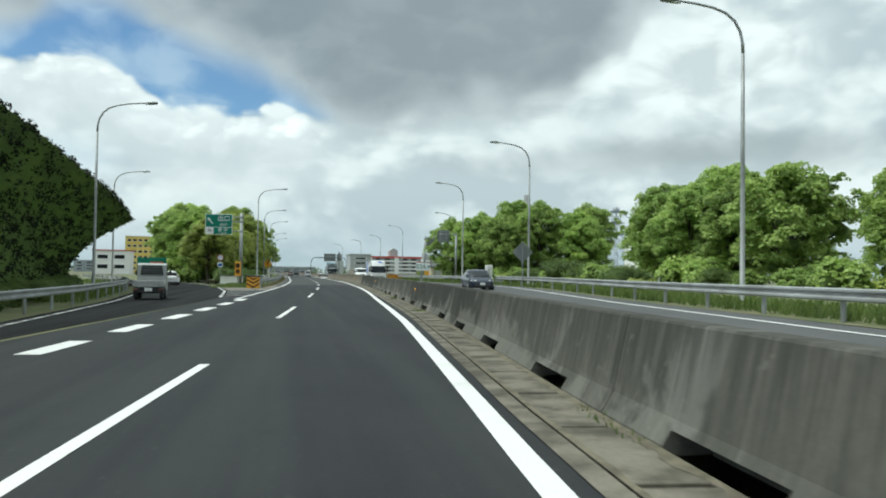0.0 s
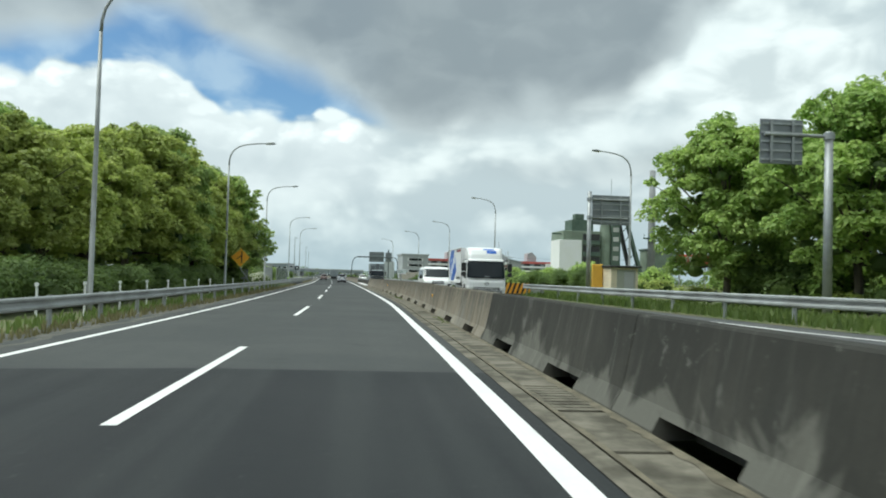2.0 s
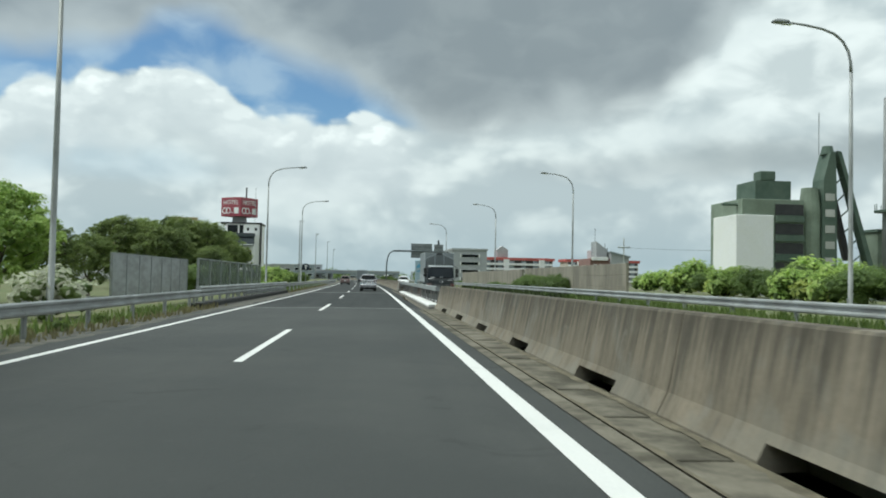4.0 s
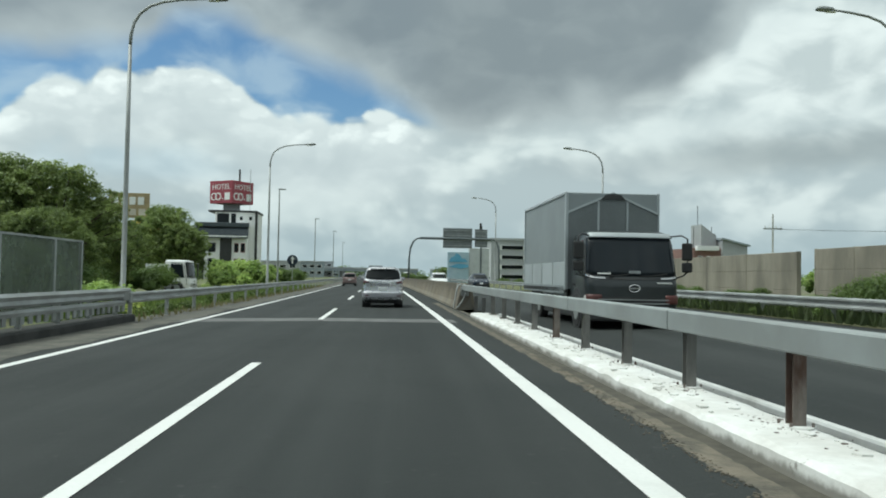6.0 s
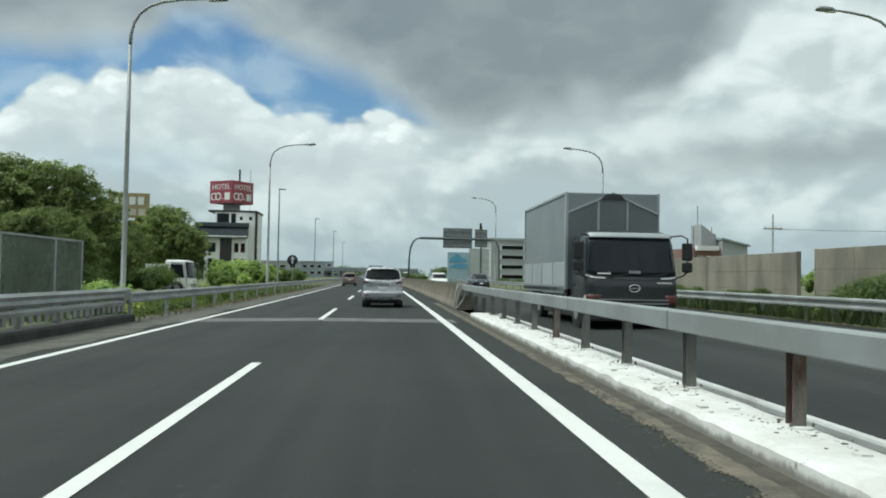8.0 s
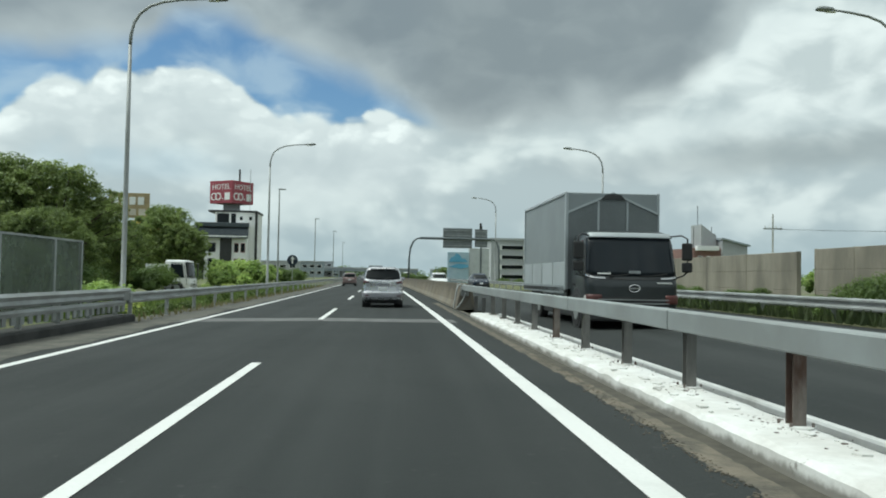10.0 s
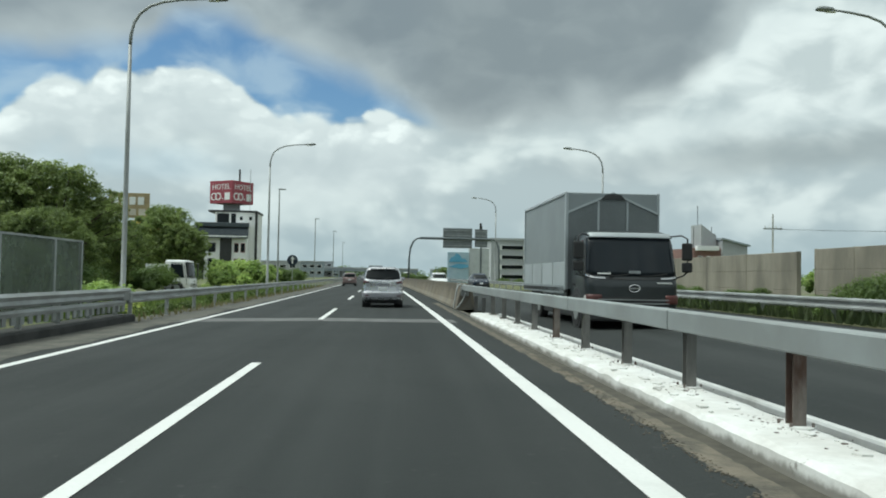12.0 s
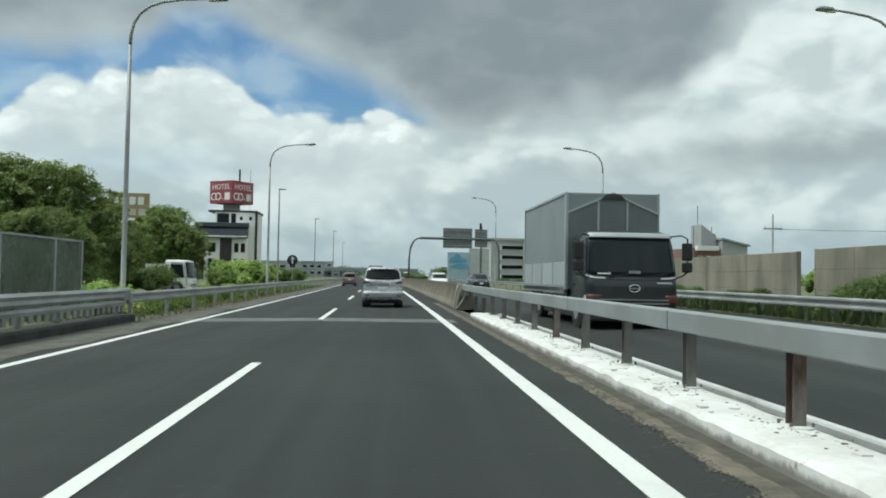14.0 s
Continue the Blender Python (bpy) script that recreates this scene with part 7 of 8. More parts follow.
        part("mirror", Box(sd * (w + 0.20) - 0.13, sd * (w + 0.20) + 0.13, 0.0, 0.09, 1.66, H - 0.30, 0.04), M_BLACK, e)
        part("mirror", Box(sd * (w + 0.20) - 0.13, sd * (w + 0.20) + 0.13, 0.0, 0.09, 1.38, 1.62, 0.04), M_BLACK, e)
        part("step", Box(sd * (w - 0.08) - 0.1, sd * (w - 0.08) + 0.1, 0.35, 0.7, 0.36, 0.46, 0.02), M_BLACKPAINT, e)
        # black disc in place of the shaded hollow round the wheel
        part("wheel_arch", Tube([(sd * (w - 0.32), 1.02, 0.44), (sd * (w + 0.006), 1.02, 0.44)], 0.53, 28), M_BLACKPAINT, e)
        wheel(e, sd * (w - 0.22), 1.02, 0.42, 0.24, sd)
        wheel(e, sd * (w - 0.26), cab_len + box_len - 1.9, 0.42, 0.24, sd)
        for k in range(5):
            y = cab_len + 0.5 + (box_len - 3.4) * k / 4
            part("guard_bracket", Box(sd * (w - 0.02) - 0.03, sd * (w - 0.02) + 0.03, y, y + 0.06, 0.5, z0 - 0.05), M_GALV, e)
        for z in (0.55, 0.75):
            part("side_guard", Box(sd * w - 0.025, sd * w + 0.025, cab_len + 0.4, cab_len + box_len - 2.7, z, z + 0.09, 0.01), M_GALV, e)
    part("emblem", Tube([(0.13 * math.cos(a), -0.095, 0.98 + 0.085 * math.sin(a)) for a in [2 * math.pi * q / 24 for q in range(25)]], 0.018, 6), M_CHROME, e, "plain oval chrome ring emblem")
    part("emblem_bar", Box(-0.11, 0.11, -0.105, -0.08, 0.97, 0.995, 0.004), M_CHROME, e)
    part("bumper", Box(-w * 0.97, w * 0.97, -0.09, 0.25, 0.20, 0.46, 0.06), M_BLACKPAINT if grey else paint, e)
    part("number_plate", Box(-0.18, 0.18, -0.115, -0.085, 0.30, 0.44, 0.005), M_WHITEFILM, e)
    part("chassis", Box(-0.45, 0.45, 0.6, cab_len + box_len - 0.1, 0.5, 0.8, 0.02), M_BLACKPAINT, e)
    bw = bx / 2
    y0, y1 = cab_len + 0.12, cab_len + 0.12 + box_len
    b = part("box_body", Box(-bw, bw, y0, y1, z0, z1, 0.025), box_mat, e)
    for sd in (1, -1):
        for y in (y0 + 0.03, y1 - 0.03):
            part("corner_post", Box(sd * bw - 0.03, sd * bw + 0.03, y - 0.04, y + 0.04, z0, z1 + 0.01, 0.008), M_BOXLOW if grey else M_WHITE, b)
        part("top_rail", Box(sd * bw - 0.035, sd * bw + 0.035, y0, y1, z1 - 0.05, z1 + 0.02, 0.01), M_BOXLOW if grey else M_WHITE, b)
        part("bottom_rail", Box(sd * bw - 0.03, sd * bw + 0.03, y0, y1, z0 - 0.08, z0 + 0.04, 0.01), M_WHITE if not grey else M_BLACKPAINT, b)
    return e, b, y0, y1, bw


def grey_truck():
    e, b, y0, y1, bw = box_truck("grey_box_truck", spot(219.0, 7.68, 0.12, 0), "charcoal box truck with grey aluminium wing body", 2.42, 2.22, 1.75, 2.38, 6.3, 0.92, 3.42, M_TRUCK, M_BOX, True)
    for sd in (1, -1):
        part("lower_wing", Box(sd * bw - 0.02, sd * bw + 0.02, y0 + 0.12, y1 - 0.12, 0.98, 1.62, 0.008), M_BOXLOW, b, "pale lower side panel")
        part("skirt", Box(sd * bw - 0.03, sd * bw + 0.03, y0 + 0.1, y1 - 0.1, 0.80, 1.02, 0.01), M_BOX, b)
        for k in range(1, 4):
            y = y0 + (y1 - y0) * k / 4
            part("hinge_rib", Box(sd * (bw + 0.01) - 0.02, sd * (bw + 0.01) + 0.02, y - 0.02, y + 0.02, 0.98, 1.62), M_GALV, b)
    # front wall: gabled rain rail and ribs
    part("rain_rail", Prism([(-bw, 2.86), (0.0, 3.38), (bw, 2.86), (bw, 2.92), (0.0, 3.44), (-bw, 2.92)], y0 - 0.05, y0, "y"), M_BOXLOW, b)
    # front wall greyer than the sides: its turn from the sun is in the colour
    part("front_gable", Prism([(-bw + 0.02, 0.95), (bw - 0.02, 0.95), (bw - 0.02, 2.86), (0.0, 3.38), (-bw + 0.02, 2.86)], y0 - 0.02, y0, "y"), mat("shade_grey_panel", (0.18, 0.197, 0.20), (0.15, 0.165, 0.17), 0.5, 0.3), b, "front panel in a grey darkened for shade")
    for x in (-0.38, 0.38):
        part("front_rib", Box(x - 0.025, x + 0.025, y0 - 0.05, y0 - 0.01, 2.3, 3.2), M_BOXLOW, b)
    part("gable_cap", Prism([(-0.32, 3.25), (0.32, 3.25), (0.2, 3.37), (0.0, 3.405), (-0.2, 3.37)], y0 - 0.07, y0 - 0.01, "y"), M_BLACKPAINT, b, "dark cap at the peak of the front wall")
    part("edge_post", Box(-bw - 0.035, -bw + 0.045, y0 - 0.035, y0 + 0.06, 0.9, 3.42, 0.012), M_BOXLOW, b, "bright aluminium corner post")
    # black block stands for the undercarriage and the deep shadow beneath it
    part("underbody", Box(-1.02, 1.02, 0.3, 7.9, 0.22, 0.88, 0.03), M_BLACKPAINT, e)
    part("lettering_bar", Box(0.55, 0.92, -0.035, 0.0, 1.10, 1.135), M_LENS, e)


grey_truck()


def moving_truck():
    m = spot(122.25, 9.25, 0.12, 0)
    e, b, y0, y1, bw = box_truck("white_removal_truck", m, "white removal box truck with a large blue hexagon on its side", 2.34, 2.2, 1.9, 2.42, 5.5, 1.06, 3.02, M_WHITE, M_WHITE, False)
    # blue hexagon with plain white figures as bars, and plain bars for the firm's name
    X = -bw - 0.012
    hx = part("blue_hexagon", Prism([(y1 - 0.22, 2.30), (y1 - 1.0, 2.99), (y1 - 2.35, 2.99), (y1 - 3.45, 1.68), (y1 - 2.2, 1.09), (y1 - 0.9, 1.09)], X - 0.006, X + 0.012, "x"), M_BLUEFILM, b, "blue hexagon emblem")
    for k in range(4):      # outlined plain figures climbing along the hexagon
        yy, zz = y1 - 1.1 - 0.50 * k, 1.48 + 0.34 * k
        big = 0.42 if k in (0, 3) else 0.34
        part("figure", Prism([(yy + 0.10, zz - big), (yy + 0.23, zz + big * 0.7), (yy + 0.08, zz + big), (yy - 0.12, zz + big * 0.9), (yy - 0.22, zz - big * 0.7), (yy - 0.1, zz - big)], X - 0.012, X - 0.004, "x"), M_WHITEFILM, hx, "white figure drawn as a plain shape")
    part("figure_bar", Prism([(y1 - 0.75, 2.18), (y1 - 1.2, 2.40), (y1 - 1.2, 2.50), (y1 - 0.75, 2.28)], X - 0.012, X - 0.004, "x"), M_WHITEFILM, hx)
    rl = random.Random(6)
    for k in range(9):      # the firm's name as plain strokes
        ya, za = y0 + 0.30 + 0.20 * k, 2.74 + 0.006 * k
        for q in range(3):
            yb, zb = ya + rl.uniform(0.0, 0.09), za + rl.uniform(0.0, 0.11)
            part("name_bar", Box(X - 0.004, X + 0.010, yb, yb + (0.12 if q else 0.03), zb, zb + (0.03 if q else 0.14)), M_REDFILM, b)
    for k in range(14):
        ya = y0 + 0.22 + 0.125 * k + (0.09 if k > 2 else 0)
        part("name_bar", Box(X - 0.004, X + 0.010, ya, ya + 0.03, 1.20, 1.34), M_SIGNBACK, b)
        part("name_bar", Box(X - 0.004, X + 0.010, ya + 0.03, ya + 0.085, 1.31 if k % 2 else 1.25, 1.34 if k % 2 else 1.28), M_SIGNBACK, b)
    df = Shell([(2.32, 1.0, 0.42, 1.95, 0.25, 0.05), (2.60, 0.99, 0.52, 1.95, 0.25, 0.05), (2.85, 0.97, 0.70, 1.95, 0.25, 0.05), (2.95, 0.94, 0.90, 1.95, 0.25, 0.05), (3.03, 0.86, 1.15, 1.95, 0.25, 0.05)], 0.06)
    d = part("wind_deflector", df.body(0.06), M_WHITE, e, "rounded white roof fairing", smooth=True)
    part("name_bar", df.patch(0.1, 0.85, 2.68, 2.84, 0.012), M_BLUEFILM, d)
    part("name_bar", df.patch(-0.15, 0.7, 2.86, 2.94, 0.012), M_BLUEFILM, d)


moving_truck()


def van(name, m, label, paint):
    e = thing(name, m, label, "van")
    sh = Shell([(0.26, 0.74, 0.10, 4.6, 0.25, 0.15), (0.36, 0.82, 0.02, 4.66, 0.25, 0.15), (0.60, 0.845, 0.0, 4.69, 0.25, 0.12), (0.85, 0.845, 0.05, 4.69, 0.25, 0.12), (1.0, 0.84, 0.14, 4.69, 0.25, 0.12), (1.12, 0.835, 0.36, 4.69, 0.24, 0.12),
                (1.5, 0.80, 0.72, 4.68, 0.22, 0.12), (1.78, 0.76, 0.98, 4.66, 0.2, 0.12), (1.88, 0.72, 1.12, 4.62, 0.2, 0.12), (1.94, 0.62, 1.35, 4.5, 0.2, 0.12), (1.965, 0.45, 1.7, 4.3, 0.2, 0.12)], 0.06)
    b = part("body", sh.body(0.06), paint, e, smooth=True)
    part("windscreen", sh.patch(-1.6, 1.6, lambda t: 1.24 + 0.04 * (abs(t) / 1.6) ** 2, 1.80, 0.010, 20, 8), M_SCREEN, b, "dark sloping windscreen", smooth=True)
    gr = part("grille", sh.patch(-0.62, 0.62, 0.80, 0.98, 0.010), M_BLACKPAINT, b)
    part("grille_bar", sh.patch(-0.6, 0.6, 0.88, 0.91, 0.02), M_CHROME, gr)
    part("air_dam", sh.patch(-0.55, 0.55, 0.36, 0.55, 0.010), M_BLACKPAINT, b)
    for sd in (1, -1):
        for t0, t1 in ((2.03, 2.27), (2.30, 2.62), (2.65, 2.98)):
            part("side_window", sh.patch(sd * t0, sd * t1, 1.18, 1.74, 0.007, 6, 4), M_GLASS, b)
        part("headlamp", sh.patch(sd * 0.72, sd * 1.8, lambda t: 0.84 + 0.03 * abs(t), lambda t: 1.0 + 0.04 * abs(t), 0.014), M_LENS, b, "clear swept-back headlamp", smooth=True)
        part("mirror", Box(sd * 0.95 - 0.08, sd * 0.95 + 0.08, 0.85, 0.97, 1.12, 1.38, 0.03), M_BLACK, e)
        part("bumper_trim", Prism([(sd * 0.36, 0.46), (sd * 0.56, 0.46), (sd * 0.78, 0.80), (sd * 0.58, 0.80)], -0.05, 0.1, "y"), M_BLACKPAINT, e)
        for y in (0.95, 3.7):
            # shade of the wheel well given as a black disc
            part("wheel_arch", Tube([(sd * 0.5, y, 0.34), (sd * 0.85, y, 0.34)], 0.40, 24), M_BLACKPAINT, e)
            wheel(e, sd * 0.645, y, 0.33, 0.2, sd)
    part("rear_window", Box(-0.66, 0.66, 4.685, 4.70, 1.15, 1.70, 0.003), M_GLASS, e)
    part("number_plate", Box(-0.17, 0.17, -0.085, -0.05, 0.56, 0.68, 0.005), M_WHITEFILM, e)


van("white_van", spot(132.8, 7.75, 0.16, 0) @ Matrix.Diagonal((1.16, 1, 1, 1)), "white cab-over van in the oncoming lane", M_WHITE)


def lorry_cab():
    e, b, y0, y1, bw = box_truck("white_lorry", spot(272, -14.2, -0.45, 84), "white lorry parked beyond the verge", 2.0, 2.1, 2.1, 2.75, 1.5, 0.9, 2.35, M_WHITE, M_WHITE, False)


lorry_cab()
far_truck = thing("far_box_truck", spot(344, 1.3, 0.0), "grey box truck far ahead on the road", "truck")
part("box", Box(-1.2, 1.2, 0, 6.5, 0.9, 3.0, 0.05), M_BOX, far_truck)
part("cab", Box(-1.1, 1.1, 6.6, 8.2, 0.5, 2.5, 0.1), M_WHITE, far_truck)
part("chassis", Box(-0.9, 0.9, 0.1, 8.0, 0.25, 0.9, 0.02), M_BLACKPAINT, far_truck)


# ---- buildings and far things ----
def windows(parent, x0, x1, z0, z1, nx, nz, y, fx=0.55, fz=0.5, material=None):
    """Rows of recessed-looking panes with frames on a facade in the plane y."""
    for i in range(nx):
        for j in range(nz):
            cx = x0 + (x1 - x0) * (i + 0.5) / nx
            cz = z0 + (z1 - z0) * (j + 0.5) / nz
            a, c = (x1 - x0) / nx * fx / 2, (z1 - z0) / nz * fz / 2
            w = part("window", Box(cx - a, cx + a, y - 0.08, y + 0.02, cz - c, cz + c), M_RENDER if material is None else material, parent)
            part("pane", Box(cx - a * 0.86, cx + a * 0.86, y - 0.1, y - 0.06, cz - c * 0.86, cz + c * 0.86), M_GLASS, w)


def hotel():
    e = thing("hotel", spot(458, -40, -0.75, -2), "white roadside hotel with dark awnings and rooftop sign box", "building")
    t = part("tower", Box(-5.2, 7.0, 0, 14, 0, 20.6, 0.05), M_RENDER, e)
    part("parapet", Box(-7.2, 7.3, -0.3, 14.3, 20.4, 21.0, 0.05), M_BLACKPAINT, t)
    part("edge_strip", Box(6.8, 7.5, -0.25, 0.3, 0, 21.0), M_BLACKPAINT, t)
    windows(t, 1.2, 6.8, 17.4, 19.8, 2, 1, 0.0, 0.35, 0.5)
    part("pane", Box(-4.6, -1.0, -0.15, 0.05, 17.2, 20.0), M_GLASS, t)
    part("pane", Box(-0.4, 1.0, -0.15, 0.05, 17.2, 20.0), M_GLASS, t)
    bl = part("front_block", Box(-8.2, 5.2, -5, 0, 0, 16.5, 0.05), M_RENDER, e)
    part("awning", Prism([(-6.6, 12.2), (-5.0, 13.2), (-5.0, 15.6), (-6.0, 15.0)], -9.6, 5.6, "x"), mat("dark_awning", (0.035, 0.045, 0.055), (0.05, 0.06, 0.07), 0.6), e)
    part("awning", Box(-9.8, 5.8, -6.2, -4.8, 15.6, 16.9, 0.1), bpy.data.materials["dark_awning"], e)
    part("band", Box(-9.4, 5.5, -6.7, -6.5, 12.6, 13.0), M_WHITEFILM, e)
    part("pillar", Box(-2.6, 0.8, -5.4, -4.9, 0, 12.2), M_BLACKPAINT, e)
    part("pillar", Box(-8.6, -7.2, -5.4, -4.9, 0, 12.2), M_BLACKPAINT, e)
    windows(bl, 1.2, 5.0, 2.5, 11.8, 2, 2, -5.0, 0.68, 0.6, mat("maroon_frame", (0.20, 0.07, 0.06), (0.16, 0.06, 0.05)))
    windows(bl, -7.0, -3.0, 2.5, 11.8, 1, 2, -5.0, 0.55, 0.6, M_BLACKPAINT)
    wing = part("rear_wing", Box(-22, -8.2, -3, 6, 0, 13.5, 0.05), M_RENDER, e)
    windows(wing, -21, -9, 4.0, 12.5, 4, 3, -3.0, 0.55, 0.5)
    # sign box stood on its corner to the road
    sg = part("sign_box", Box(-4.6, 4.6, -4.6, 4.6, 0, 6.8, 0.05), M_REDFILM, e, "red rooftop sign box with white lettering")
    sg.matrix_basis = Matrix.Translation((-1.2, 4.6, 23.2)) @ pose(0, 0, 0, 0, 0, 56)
    for turn in (0, -1):
        mface = (Matrix.Translation((0, -4.63, 0)) if turn == 0 else pose(0, 0, 0, 0, 0, -90) @ Matrix.Translation((0, -4.63, 0)))
        letters("lettering", "HOTEL", 2.35, M_WHITEFILM, sg, mface @ Matrix.Translation((0, 0, 4.9)) @ FACE_BACK, 0.03)
        for x in (-2.9, -1.1):
            bm = bmesh.new()
            tube(bm, [(1.0 * math.cos(a), 0, 1.0 * math.sin(a)) for a in [2 * math.pi * k / 24 for k in range(25)]], 0.2, 6)
            o = part("ring", bm, M_WHITEFILM, sg, "white ring emblem")
            o.matrix_basis = mface @ Matrix.Translation((x, 0, 2.0))
        o = part("bar", Box(0.4, 0.8, -0.05, 0.05, -0.9, -0.4), M_WHITEFILM, sg)
        o.matrix_basis = mface @ Matrix.Translation((0, 0, 2.0))
        o = part("bar", Box(1.5, 3.6, -0.05, 0.05, -1.1, 1.1), M_WHITEFILM, sg, "white emblem field")
        o.matrix_basis = mface @ Matrix.Translation((0, 0, 2.0))
    part("sign_leg", Box(-3.5, 1.2, 3.4, 5.8, 20.8, 23.3), M_GREYWALL, e)
    part("mast", Tube([(1.2, 4, 20), (1.2, 4, 34)], 0.28, 8), M_BLACKPAINT, e)
    part("mast", Tube([(4.5, 4, 20), (4.5, 4, 34)], 0.08, 6), M_GALV, e)


hotel()


def apartments():
    e = thing("apartment_block", spot(575, 118, -0.75, 0), "long cream apartment block with a red roof edge", "building")
    for a, b in ((-57, -6), (2, 42)):
        w = part("wall", Box(a, b, 0, 12, 0, 12.6), M_BEIGE, e)
        part("roof", Box(a - 0.8, b + 0.8, -0.8, 12.8, 12.6, 14.0), M_REDROOF, e)
        n = int((b - a) / 6)
        for j in range(4):
            part("balcony", Box(a + 0.5, b - 0.5, -1.4, 0, 2.2 + 2.6 * j, 3.3 + 2.6 * j), M_RENDER, w)
            # black slab on the flat wall stands for shade behind the balcony
            part("recess", Box(a + 0.5, b - 0.5, -0.12, 0.0, 3.3 + 2.6 * j, 4.7 + 2.6 * j), M_BLACKPAINT, w)
            for k in range(n):
                x = a + (b - a) * (k + 0.5) / n
                part("window", Box(x - 1.3, x + 1.3, -0.2, -0.1, 3.4 + 2.6 * j, 4.6 + 2.6 * j), M_FAR, w)
        for k in range(1, n, 3):
            x = a + (b - a) * k / n
            part("stair_tower", Box(x - 1.4, x + 1.4, -1.8, 0.5, 0, 13.0), M_RENDER, w)
    part("lift_house", Prism([(-36, 14), (-30, 14), (-30, 18), (-33, 20), (-36, 18)], 2, 8, "y"), M_GREYWALL, e)
    part("lift_house", Prism([(16, 14), (22, 14), (22, 17), (19, 20), (16, 19)], 2, 8, "y"), M_GREYWALL, e)


apartments()


def works():
    e = thing("asphalt_works", spot(256, 61.2, -0.75, 0) @ Matrix.Diagonal((0.71, 0.71, 0.71, 1)), "dark green asphalt works with conveyor tower", "factory")
    part("hall", Box(-15, -3, 0, 14, 0, 19.0, 0.1), M_PLANTPALE, e)
    part("hall_face", Box(-16.2, -9, -0.3, 10, 0, 16.0, 0.1), M_RENDER, e)
    for j in range(4):
        part("gallery", Box(-8.6, -3.2, -0.7, 0, 4 + 3.6 * j, 5.2 + 3.6 * j), M_PLANT, e)
        # open floors drawn as black slabs in place of their inner shade
        part("opening", Box(-8.6, -3.2, -0.2, 0.0, 5.3 + 3.6 * j, 7.3 + 3.6 * j), M_BLACKPAINT, e)
    part("penthouse", Box(-12, -5, 1, 9, 19, 22.6, 0.1), M_PLANT, e)
    part("vent", Box(-11, -8, 1, 4, 22.6, 24.4, 0.2), M_PLANT, e)
    for x in (-0.8, 2.3):
        part("silo", Tube([(x, 2, 0), (x, 2, 17), (x, 2, 21.5)], [2.0, 2.0, 1.5], 14), M_PLANTPALE if x < 0 else M_PLANT, e)
    part("tower", Prism([(0.4, 0), (3.6, 0), (3.4, 22), (3.2, 28.2), (2.2, 28.2), (0.9, 23)], 0, 4, "y"), M_PLANT, e)
    for k in range(6):
        part("tower_band", Box(1.2, 3.0, -0.12, 0.0, 4 + 3 * k, 5.4 + 3 * k), M_CONCPALE, e)
    part("head", Tube([(2.7, 2, 28), (2.7, 2, 29.6)], [1.3, 0.9], 10), M_PLANT, e)
    part("conveyor", Prism([(3.9, 28.6), (4.7, 28.4), (11.4, 6.0), (10.4, 6.0)], 0.5, 2.4, "y"), M_PLANT, e)
    part("conveyor", Prism([(3.0, 26.0), (4.0, 26.0), (8.4, 8.0), (7.4, 8.0)], 3.4, 4.8, "y"), M_BLACKPAINT, e)
    for k in range(7):
        part("strut", Tube([(4.6 + 0.9 * k, 0.6, 27 - 2.8 * k), (3.6 + 0.75 * k, 4.0, 24.5 - 2.9 * k)], 0.14, 5), M_PLANT, e)
    part("arm", Tube([(-18, 2, 18), (-15, 2, 18)], 0.3, 6), M_PLANT, e)
    part("shed", Box(13.5, 22.5, 3, 9, 0, 13.6, 0.1), M_PLANTPALE, e)
    part("shed_roof", Box(13.2, 22.8, 2.7, 9.3, 13.6, 14.2, 0.05), M_PLANT, e)
    part("mast", Tube([(1, 2, 28), (1, 2, 36)], 0.08, 6), M_GALV, e)
    ch = thing("chimney", spot(256, 71, -0.75) @ Matrix.Diagonal((0.70, 0.70, 0.70, 1)), "tall pale concrete chimney with a walkway ring", "chimney")
    part("chimney_shaft", Tube([(0, 0, 0), (0, 0, 39.5)], [1.3, 0.95], 18), mat("chimney_concrete", (0.21, 0.215, 0.215), (0.17, 0.175, 0.175), 0.9, scale=0.3, grain=5), ch, smooth=True)
    part("ring", Tube([(0, 0, 17.4), (0, 0, 17.8)], 2.6, 18), M_PLANT, ch)
    for k in range(8):
        a = k * math.pi / 4
        part("rail_post", Tube([(2.5 * math.cos(a), 2.5 * math.sin(a), 17.8), (2.5 * math.cos(a), 2.5 * math.sin(a), 19.0)], 0.08, 5), M_PLANT, ch)


works()


def block(s, n, w, d, h, material, label, nx=6, nz=4, turn=0, roof=None):
    e = thing("building", spot(s, n, -0.75, turn), label, "building", "far buildings")
    b = part("wall", Box(-w / 2, w / 2, 0, d, 0, h, 0.05), material, e)
    part("roof", Box(-w / 2 - 0.3, w / 2 + 0.3, -0.3, d + 0.3, h, h + 0.5), roof or M_GREYWALL, e)
    if nx:
        windows(b, -w / 2 + 0.8, w / 2 - 0.8, 1.2, h - 0.5, nx, nz, 0.0, 0.7, 0.45)
    return e


block(380, 31.5, 9.5, 18, 10.2, M_GREYWALL, "grey multi-storey building with dark floor bands", 1, 4)
wave = thing("blue_wave_hoarding", spot(334, 16.0, -0.3), "pale hoarding with a blue wave emblem beyond the gantry", "hoarding")
